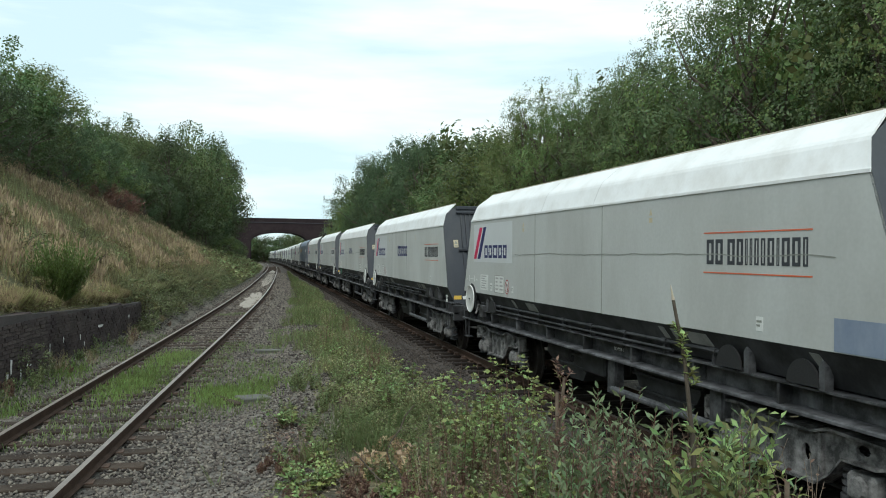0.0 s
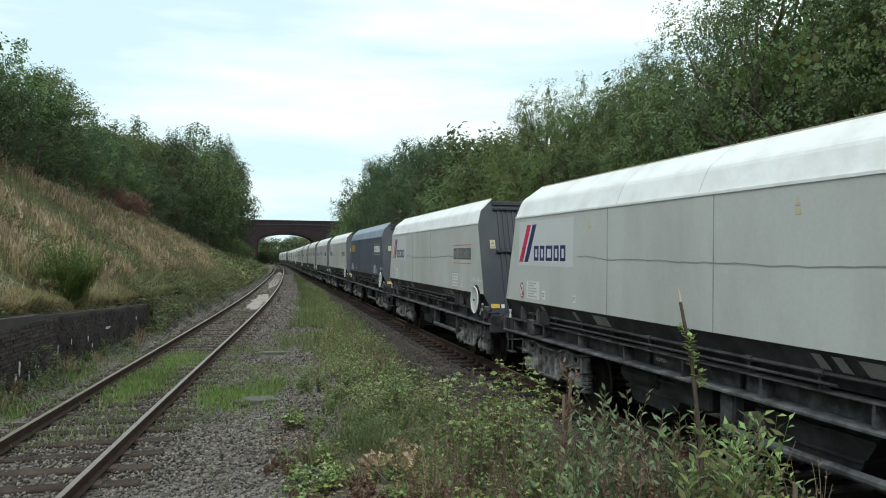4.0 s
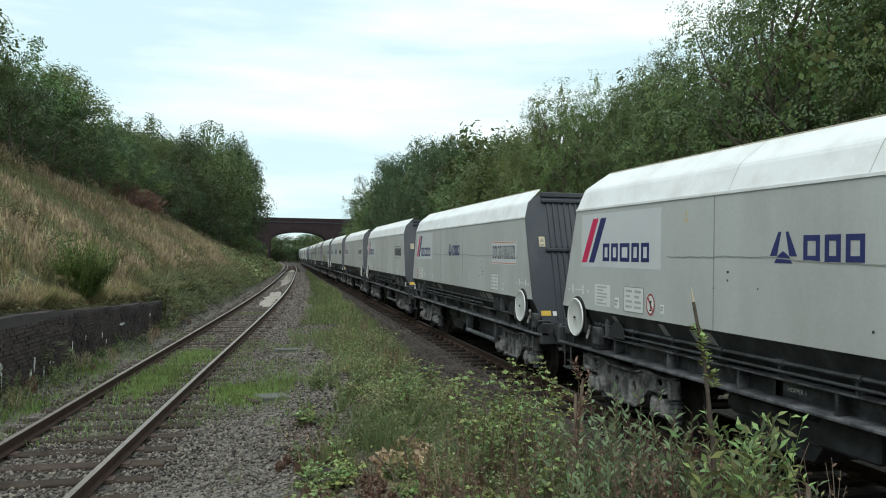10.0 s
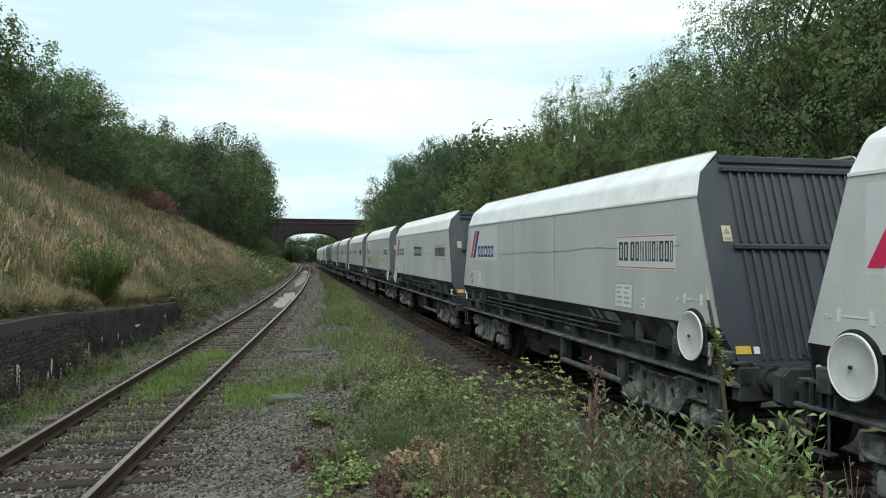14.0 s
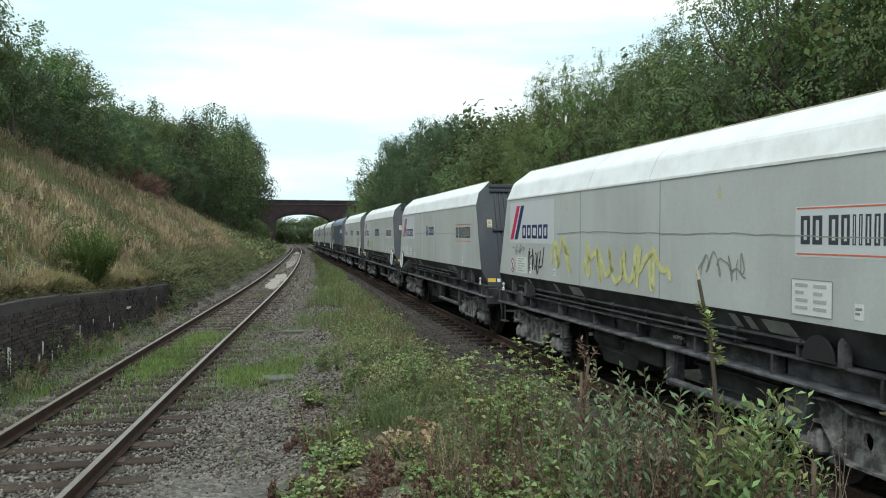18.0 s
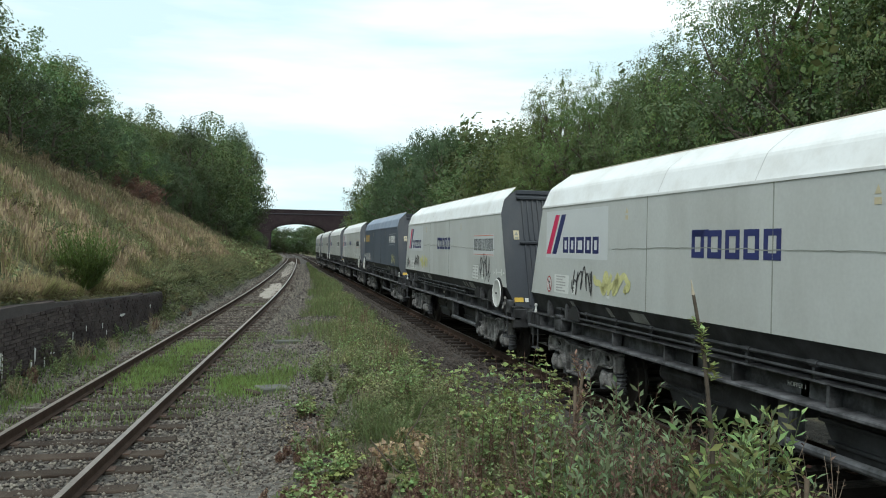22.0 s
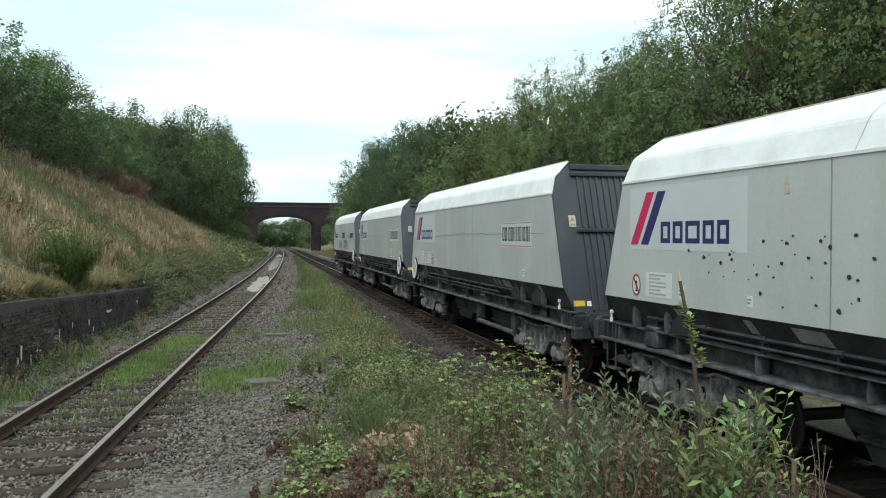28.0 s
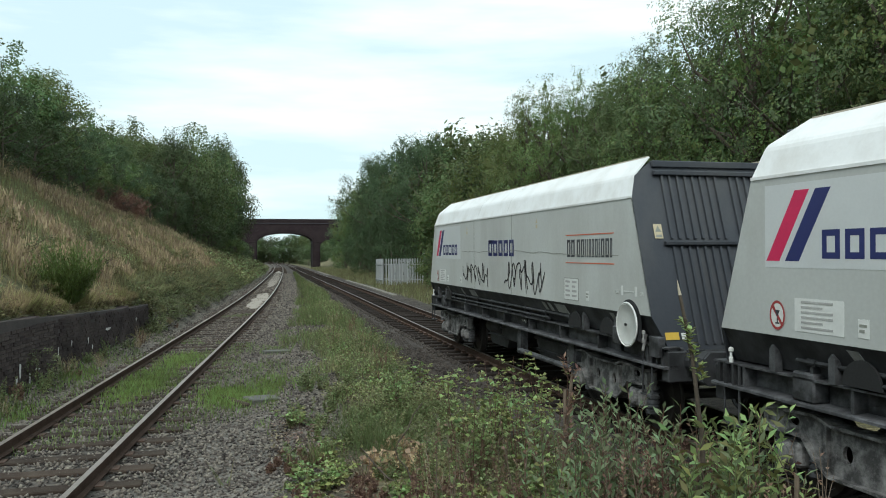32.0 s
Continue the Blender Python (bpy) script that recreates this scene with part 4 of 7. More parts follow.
def blotch(x0, x1, z0, z1, seed, n, r):
    """Scattered irregular paint blots."""
    rng = random.Random(seed)
    bm = bmesh.new()
    for i in range(n):
        cx, cz, rr = rng.uniform(x0, x1), rng.uniform(z0, z1), r * rng.uniform(0.35, 1.3)
        k = rng.randint(6, 9)
        bm.faces.new([bm.verts.new((cx + rr * rng.uniform(0.5, 1.1) * math.cos(2 * math.pi * j / k), YS + 0.0025 + i * 1e-5, cz + rr * 0.75 * rng.uniform(0.5, 1.1) * math.sin(2 * math.pi * j / k))) for j in range(k)])
    return bm


def panel_bars(bm, x0, x1, z0, z1, rows, cols=1, y=YS + 0.004):
    for c in range(cols):
        a = x0 + (x1 - x0) * (c + 0.12) / cols
        b = x0 + (x1 - x0) * (c + 0.85) / cols
        for r in range(rows):
            zc = z1 - (z1 - z0) * (r + 0.7) / (rows + 0.6)
            h = (z1 - z0) / rows * 0.2
            flat(bm, a, b - (b - a) * (0.35 if r % 3 == 1 else 0.05), zc - h, zc + h, y)


def text_curve(name, s, size):
    cu = bpy.data.curves.new(name, "FONT")
    cu.body, cu.size, cu.extrude, cu.align_x = s, size, 0.001, "LEFT"
    cu.materials.append(M_PANELW)
    return cu


TXT_OFF, TXT_ON, TXT_HOP = text_curve("off_text", "OFF", 0.075), text_curve("on_text", "ON", 0.075), text_curve("hopper_text", "HOPPER 1", 0.065)


def put_text(cu, name, x, z, parent, y=YS + 0.002):
    o = new(name, cu)
    o.parent = parent
    o.matrix_basis = pose(x, y, z, 90, 0, 180)
    return o


def one(key, name, parent, m=None, label=""):
    o = link_mesh(name, WM[key], None, parent, label)
    if m is not None:
        o.matrix_basis = m
    return o


FLIP = Matrix.Rotation(math.pi, 4, "Z")
WHEELS = {1: [], -1: []}


def build_wagon(k, mid, hand, gb, slate=False, extras=()):
    colour = "slate-blue" if slate else "pale grey"
    top = "paler blue" if slate else "white"
    lab = colour + " bogie hopper wagon with " + top + " top and dark ribbed ends"
    if any(e[0] in "kyg" for e in extras):
        lab = colour + " bogie hopper wagon with " + top + " top and sprayed graffiti"
    w = thing("hopper_wagon", lab, "railway wagon", "wagons of the stone train")
    pre = "slate_" if slate else ""
    for s in "LR":
        side = one(pre + "side" + s, "side_sheet", w)
        for x in (-0.77, 1.86):
            one(pre + "seam" + s, "weld_seam", side, Matrix.Translation((x, 0, 0)))
        roof = one(pre + "roof" + s, "top_sheet", w, label="paler blue folded sheet" if slate else "white folded sheet")
        for x in (-0.45, 1.6):
            one("roofseam" + s, "sheet_joint", roof, Matrix.Translation((x, 0, 0)))
        one("rim" + s, "top_rim", roof, label="dust-caked upper rim")
        one(pre + "lip" + s, "gutter_lip", w)
        sk = one("skirt" + s, "skirt", w, label="black lower skirt")
        if s == "L":
            for x, wide in ((3.1, 0), (2.2, 1), (-2.35, 0), (-2.62, 0), (-3.1, 1), (-5.05, 0), (4.45, 0)):
                one("patch_wide" if wide else "patch_small", "bare_patch", sk, Matrix.Translation((x, 0, 0)))
            for x in (-3.75, 4.35, -4.9):
                one("hatch", "hatch_opening", sk, Matrix.Translation((x, 0, 0)))
        sole = one("sole" + s, "solebar", w, label="dusty steel channel")
        # the flange's paler colour paints its highlight over the dust
        one("flange" + s, "bottom_flange", sole, label="dust-lightened lower flange")
        one("pipe" + s, "pipe", w)
        one("conduit" + s, "conduit", w)
        for x in (-0.86, -3.4):
            one("post" + s, "hanger_post", w, Matrix.Translation((x, 0, 0)))
        one("truss" + s, "truss_tube", w, label="light grey dusty tube")
    for turn in (None, FLIP):
        e = one("end", "end_panel", w, turn, "dark grey sloping end sheet")
        one("crossbar", "crossbar", e)
        one("toprail", "top_rail", e)
        if turn is None:
            for i in range(16):
                y = 0.86 - i * 0.1145
                if i == 8:
                    continue
                one("ribup", "rib", e, Matrix.Translation((0, y, 0)))
                one("riblow", "rib", e, Matrix.Translation((0, y, 0)))
        h = one("headstock", "headstock", w, turn)
        one("coupling", "coupling", w, turn)
        one("hose", "brake_hose", w, turn)
        for y in (0.87, -0.87):
            b = one("buffer", "buffer", w, (turn or Matrix()) @ Matrix.Translation((0, y, 1.06)))
    one("lining", "hopper_lining", w)
    for cx in (-1.9, 1.2):
        ch = one("chute", "discharge_chute", w, Matrix.Translation((cx, 0, 0)))
        for n_ in range(3):
            one("stiff%d" % n_, "stiffener", ch)
    one("centresill", "centre_sill", w)
    for x in (-4.05, -5.15, 4.7, 5.5):
        one("bracket", "bracket", w, Matrix.Translation((x, 0, 0)))
    one("valvebox", "valve_box", w, Matrix.Translation((5.1, 0, 0)))
    for x in (-6.12, 6.1):
        one("stepiron", "step_iron", w, Matrix.Translation((x, 0, 0)))
    for x in (6.2, -5.92):
        one("tap", "air_tap", w, Matrix.Translation((x, 0, 0)))
    one("pullrod", "pull_rod", w)
    one("reservoir", "air_reservoir", w)
    one("gearbox", "brake_cylinder", w)
    for cx in (-4.45, 4.45):
        b = one("bolster", "bogie", w, Matrix.Translation((cx, 0, 0)), "dust-coated four-wheel bogie")
        one("brake", "brake_rigging", b)
        for turn in (Matrix(), FLIP):
            one("sideframe", "side_frame", b, turn)
            for ax in (-1.0, 1.0):
                one("axlebox", "axlebox", b, turn @ Matrix.Translation((ax, 0, 0)))
                one("axlecap", "axle_cap", b, turn @ Matrix.Translation((ax, 0, 0)))
                for dx in (-0.25, 0.25):
                    one("spring", "coil_spring", b, turn @ Matrix.Translation((ax + dx, 0, 0)))
        for ax in (-1, 1):
            ws = one("wheelset", "wheelset", b, Matrix.Translation((ax * 1.0, 0, 0.46)))
            WHEELS[ax].append(ws)
    # plates on the near end
    ex = lambda z: -end_x(z) - 0.012
    bm = bmesh.new()
    sheet(bm, [(ex(1.42), 1.19, 1.42), (ex(1.42), 1.0, 1.42), (ex(1.33), 1.0, 1.33), (ex(1.33), 1.19, 1.33)], 0.004)
    decal("yellow_plate", bm, M_PLATEY, w)
    bm = bmesh.new()
    sheet(bm, [(ex(1.41), 0.965, 1.41), (ex(1.41), 0.89, 1.41), (ex(1.33), 0.89, 1.33), (ex(1.33), 0.965, 1.33)], 0.004)
    decal("white_plate", bm, M_PANELW, w)
    bm = bmesh.new()
    sheet(bm, [(ex(2.8), 1.1, 2.8), (ex(2.8), 0.98, 2.8), (ex(2.61), 0.98, 2.61), (ex(2.61), 1.1, 2.61)], 0.004)
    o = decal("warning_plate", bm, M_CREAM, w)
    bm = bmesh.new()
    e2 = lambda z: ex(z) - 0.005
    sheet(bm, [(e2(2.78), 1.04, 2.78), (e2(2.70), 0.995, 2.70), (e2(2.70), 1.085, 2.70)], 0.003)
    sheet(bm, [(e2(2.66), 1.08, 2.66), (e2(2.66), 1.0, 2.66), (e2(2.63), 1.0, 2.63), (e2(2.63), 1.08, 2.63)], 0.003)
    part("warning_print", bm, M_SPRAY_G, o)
    bm = bmesh.new()
    box(bm, -6.56, -6.5, 0.02, 0.09, 1.14, 1.42, 0.01)
    decal("lamp_bracket", bm, M_PANELW, w, "pale lamp bracket")
    # handbrake wheel at one end
    hx = 5.65 if hand == "F" else -5.67
    hz = 1.47
    rc = one("recess", "wheel_recess", w, pose(hx, HW, hz))
    hwheel = one("hwdisc", "handwheel", w, pose(hx, HW + 0.03, hz), "grey handbrake wheel with white rim")
    one("hwrim", "rim", hwheel)
    one("hwhub", "hub", hwheel)
    for key_, nm_ in (("lever", "brake_lever"), ("leverbox", "lever_box"), ("brakebox", "brake_box")):
        one(key_, nm_, w, pose(hx, HW + 0.01, hz))
    lt = hx + 0.42
    put_text(TXT_OFF, "off_lettering", lt, 1.865, w)
    put_text(TXT_ON, "on_lettering", lt - 0.72, 1.865, w)
    bm = bmesh.new()
    flat(bm, lt - 0.19, lt - 0.24, 1.85, 1.98, YS + 0.001)
    flat(bm, lt - 0.58, lt - 0.64, 1.85, 1.98, YS + 0.001)
    flat(bm, lt - 0.26, lt - 0.56, 1.9, 1.915, YS + 0.001)
    decal("brake_marking", bm, M_PANELW, w)
    put_text(TXT_HOP, "hopper_lettering", -0.75 if k % 2 else 0.85, 1.1, w, 1.285 - 0.17)
    # livery
    if not slate:
        bm = bmesh.new()
        flat(bm, 5.66 - 0.12, 3.05, 2.28, 3.08, YS - 0.002)
        decal("logo_backing", bm, M_TINT, w)
        for a, m_ in ((5.52, M_RED), (5.25, M_NAVY)):
            bm = bmesh.new()
            flat(bm, a, a - 0.19, 2.345, 3.01, YS, -0.41)
            decal("logo_bar", bm, m_, w, "red slanted bar" if m_ is M_RED else "navy slanted bar")
        bm = bmesh.new()
        word(bm, 4.76, 3.36, 2.37, 2.63, [1, 1, 1.35, 1, 1])
        decal("wordmark", bm, M_NAVY, w, "navy word blocks")
    if mid == "T":
        bm = bmesh.new()
        a = 5.35 if slate else 0.75
        zt = 0.25 if slate else 0.0
        word(bm, a, a - 1.65, zt + 2.36, zt + 2.68, [1, 1.05, 1, 1, 1.05])
        flat(bm, a, a - 0.36, zt + 2.61, zt + 2.69, YS)
        decal("wordmark", bm, M_YELLOW if slate else M_NAVY, w, "yellow word blocks" if slate else "navy word blocks")
    if mid == "V":
        bm = bmesh.new()
        word(bm, 0.36, -0.42, 2.42, 2.67, [1, 0.9, 1])
        for pts in ([(0.86, 2.47), (0.75, 2.47), (0.69, 2.71), (0.73, 2.71)], [(0.56, 2.47), (0.45, 2.47), (0.58, 2.71), (0.62, 2.71)], [(0.79, 2.40), (0.52, 2.40), (0.57, 2.47), (0.655, 2.52), (0.74, 2.47)]):
            sheet(bm, [(x, YS, z) for x, z in pts], 0.003)
        decal("wordmark", bm, M_NAVY, w, "navy emblem and word blocks")
    ws_ = 0.5 if k == 9 else 0.15 if k == -9 else 0.2 if k == -3 else 0.0  # some carry the word further forward
    if gb == "b":
        bm = bmesh.new()
        flat(bm, ws_ - 3.46, ws_ - 5.24, 2.24, 2.72, YS - 0.002)
        decal("word_backing", bm, M_TINT, w)
    bm = bmesh.new()
    zs_ = 0.19 if slate else 0.0
    word(bm, ws_ - 3.54, ws_ - 5.16, zs_ + 2.36, zs_ + 2.63, [1, 1, 0.1, 0.95, 0.8, 0.3, 0.3, 0.5, 0.5, 0.75, 0.3, 0.85, 0.85, 0.5])
    decal("wordmark", bm, M_LETTER_W if slate else M_CHAR, w, "white word blocks" if slate else "charcoal word blocks")
    for z in (2.262, 2.694):
        bm = bmesh.new()
        flat(bm, ws_ - 3.48, ws_ - 5.22, zs_ + z, zs_ + z + 0.014, YS)
        decal("livery_line", bm, M_LETTER_W if slate else (M_CHAR if gb == "k" else M_ORANGE), w)
    # data panels
    spots = [(-3.42, -3.98, 1.69, 2.02, 4, 2)] if hand == "N" else [(4.05, 3.5, 1.69, 2.02, 4, 2)]
    spots.append((5.12, 4.5, 1.69, 2.0, 6, 1) if hand == "N" else (5.02, 4.5, 1.7, 2.02, 6, 1))
    for i, (a, b, c, d, r, cl) in enumerate(spots):
        bm = bmesh.new()
        flat(bm, a, b, c, d, YS)
        p = decal("data_panel", bm, M_PANELW if not slate else M_CAB, w, "white data panel with grey bars")
        bm = bmesh.new()
        panel_bars(bm, a - 0.02, b + 0.02, c, d, r, cl, YS + 0.003)
        part("panel_print", bm, M_PRINT, p)
        if i == 0:
            bm = bmesh.new()
            for q in ((a + 0.012, a, c, d), (b, b - 0.012, c, d), (a, b, c - 0.01, c), (a, b, d, d + 0.01)):
                flat(bm, *q, YS + 0.002)
            part("panel_border", bm, M_SPRAY_G, p)
    for x, z, s_ in ((-4.32, 1.78, 0.055), (4.28, 1.78, 0.06), (3.0, 1.78, 0.045)):
        bm = bmesh.new()
        flat(bm, x + s_, x - s_, z - s_ * 1.3, z + s_ * 1.3, YS)
        p = decal("small_label", bm, M_PANELW, w)
        bm = bmesh.new()
        panel_bars(bm, x + s_, x - s_, z - s_, z + s_, 2, 1, YS + 0.003)
        part("label_print", bm, M_SPRAY_G, p)
    cx = 3.3 if hand == "F" else 5.36
    bm = bmesh.new()
    ring = [[bm.verts.new((cx + 0.1 * q * math.cos(a), YS + 0.003, 1.82 + 0.13 * q * math.sin(a))) for q in (0.9, 1.1)] for a in np.linspace(0, 2 * math.pi, 20, endpoint=False)]
    for i in range(20):
        bm.faces.new((ring[i][0], ring[i][1], ring[(i + 1) % 20][1], ring[(i + 1) % 20][0]))
    bm.faces.new((ring[2][0], ring[3][0], ring[12][0], ring[13][0]))
    sg = decal("prohibition_ring", bm, M_SIGN, w, "dull red ring sign")
    bm = bmesh.new()
    bm.faces.new([bm.verts.new((cx + 0.1 * math.cos(a), YS + 0.001, 1.82 + 0.13 * math.sin(a))) for a in np.linspace(0, 2 * math.pi, 20, endpoint=False)])
    part("sign_disc", bm, M_PANELW, sg)
    bm = bmesh.new()
    sheet(bm, [(cx + 0.035, YS + 0.002, 1.87), (cx - 0.035, YS + 0.002, 1.87), (cx, YS + 0.002, 1.8)], 0.002)
    flat(bm, cx + 0.008, cx - 0.008, 1.75, 1.81, YS + 0.002)
    flat(bm, cx + 0.03, cx - 0.03, 1.735, 1.75, YS + 0.002)
    part("sign_print", bm, M_CHAR, sg)
    for x in (-2.15, 2.0 if slate else 2.45):
        bm = bmesh.new()
        flat(bm, x + 0.04, x - 0.04, 2.86, 2.92, YS)
        sheet(bm, [(x + 0.04, YS, 2.95), (x - 0.04, YS, 2.95), (x, YS, 3.03)], 0.003)
        decal("warning_label", bm, M_CREAM, w)
    # a wavy scrape along the side
    rng = random.Random(k + 50)
    if not slate and k not in (-8, 0, 8):
        bm = bmesh.new()
        pts, z = [], 2.45
        for i in range(60):
            z += rng.uniform(-0.012, 0.012)
            pts.append((2.9 - i * 0.14, z))
        stroke(bm, pts, 0.012, YS + 0.001)
        decal("scrape_line", bm, M_SPRAY_G, w, "wavy dark scrape")
    for e in extras:
        kind, a = e[0], e[1:]
        if kind == "k":
            decal("graffiti", scribble(*a), M_SPRAY_K, w, "black sprayed tag")
        elif kind == "g":
            decal("graffiti", scribble(*a), M_SPRAY_G, w, "grey sprayed tag")
        elif kind == "y":
            decal("graffiti", scribble(*a), M_SPRAY_Y, w, "smeared yellow spray paint")
        elif kind == "s":
            decal("paint_chips", blotch(*a), M_SPRAY_K, w, "dark chips in the paint")
        elif kind == "p":
            bm = bmesh.new()
            flat(bm, *a, YS + 0.004)
            decal("repaint_patch", bm, M_SLATE_TOP, w, "blue-grey repainted patch")
        elif kind == "b":
            bm = bmesh.new()
            box(bm, a[0] - 0.12, a[0] + 0.12, 1.2, 1.32, 1.3, 1.58, 0.02)
            decal("green_box", bm, M_GREENBOX, w)
    return w


WAGONS = [(k, build_wagon(k, mid, hand, gb, sl, ex)) for k, mid, hand, gb, sl, ex in (
    (-9, "", "F", "o", False, (("p", -5.35, -6.05, 1.63, 1.92),)),
    (-8, "T", "F", "o", False, ()),
    (-7, "V", "N", "o", False, (("b", 5.0),)),
    (-6, "", "N", "b", False, ()),
    (-5, "", "N", "o", False, ()),
    (-4, "T", "N", "o", True, ()),
    (-3, "", "N", "b", False, ()),
    (-2, "V", "F", "b", False, (("s", 2.0, -2.0, 1.8, 2.4, 3, 8, 0.025),)),
    (-1, "V", "N", "b", False, (("s", -2.4, -2.8, 1.9, 2.3, 9, 10, 0.03),)),
    (0, "", "F", "k", False, ()),
    (1, "", "N", "b", False, ()),
    (2, "T", "F", "o", False, ()),
    (3, "", "N", "b", False, (("k", 4.4, 3.6, 1.72, 2.2, 7, 4, 0.03), ("g", 5.3, 4.6, 2.05, 2.25, 21, 3, 0.02), ("y", 3.1, 2.2, 1.75, 2.4, 2, 2, 0.09), ("y", 1.7, -0.9, 1.72, 2.3, 4, 6, 0.09), ("g", -1.75, -2.7, 1.95, 2.25, 6, 4, 0.02))),
    (4, "V", "F", "o", False, ()),
    (5, "T", "N", "b", False, (("k", 4.3, 3.55, 1.72, 2.15, 12, 4, 0.028), ("y", 3.4, 2.3, 1.78, 2.1, 13, 3, 0.1))),
    (6, "T", "N", "b", False, (("k", 4.45, 3.6, 1.72, 2.15, 17, 4, 0.028), ("y", 3.3, 2.2, 1.78, 2.12, 18, 3, 0.1), ("k", -4.1, -5.0, 1.66, 2.3, 23, 4, 0.026), ("k", 5.8, 5.5, 1.7, 2.05, 29, 2, 0.03))),
    (7, "T", "F", "o", True, (("y", -4.2, -5.2, 1.72, 2.1, 31, 4, 0.035),)),
    (8, "V", "N", "o", False, (("s", 3.0, -3.5, 1.75, 2.5, 41, 60, 0.035), ("s", 4.2, 2.5, 2.0, 2.3, 44, 18, 0.03))),
    (9, "", "F", "b", False, ()),
    (10, "", "N", "b", False, (("s", 1.4, 0.8, 1.8, 1.9, 47, 4, 0.03),)),
    (11, "T", "N", "o", False, (("k", 2.75, 0.75, 1.72, 2.2, 51, 6, 0.034), ("k", -0.4, -2.5, 1.7, 2.3, 53, 6, 0.036))),
)]


# small surges of the train about its even braking
SURGE_T = (0, 1, 2, 3, 6, 7, 8, 9, 10, 11, 12, 13, 14, 17, 18, 19, 20, 21, 22, 23, 24, 25, 28, 29, 30, 31, 32)
SURGE = (0.15, 0.14, 0.15, 0.08, 0.03, -0.17, -0.21, -0.08, -0.15, 0.2, 0.05, 0.11, 0.23, 0.07, -0.19, -0.05, -0.13, 0.06, 0.0, 0.22, 0.06, 0.19, -0.03, -0.13, 0.02, -0.1, 0.0)


def train_s(t):
    """Where the near end of the last wagon is, along the line, as the train slows."""
    c = (1.8383e-06, 1.31209e-05, -0.0031603, 0.0566039, -8.0618827, 134.404154)
    v = 0.0
    for a in c:
        v = v * (t - 16) + a
    return v + float(np.interp(t, SURGE_T, SURGE))


def wagon_pose(k, t):
    mid = train_s(t) - (11 - k) * PITCH + 5.75
    a, b = (Vector([float(c) for c in line(q)]) for q in (mid - 4.45, mid + 4.45))
    d = b - a
    return pose(*((a + b) / 2), 0, -math.degrees(math.atan2(d.z, math.hypot(d.x, d.y))), math.degrees(math.atan2(d.y, d.x)))


def motions():
    times = [i * 0.5 for i in range(65)]
    for k, w in WAGONS:
        walk(w, [(t, wagon_pose(k, t)) for t in times])
    # every wheelset turns with the way that the train has gone
    for ax in (-1, 1):
        first = WHEELS[ax][0]
        rows = []
        for i in range(32 * FPS + 1):
            t = i / FPS
            rows.append((t, Matrix.Translation((ax * 1.0, 0, 0.46)) @ Matrix.Rotation(-(train_s(0) - train_s(t)) / 0.46, 4, "Y")))
        walk(first, rows)
        for w in WHEELS[ax][1:]:
            w.rotation_mode = "QUATERNION"
            w.animation_data_create()
            w.animation_data.action = first.animation_data.action
            w.animation_data.action_slot = first.animation_data.action_slot


# ---- bridge ----
BR_S, BR_HALF = 186.0, 6.2


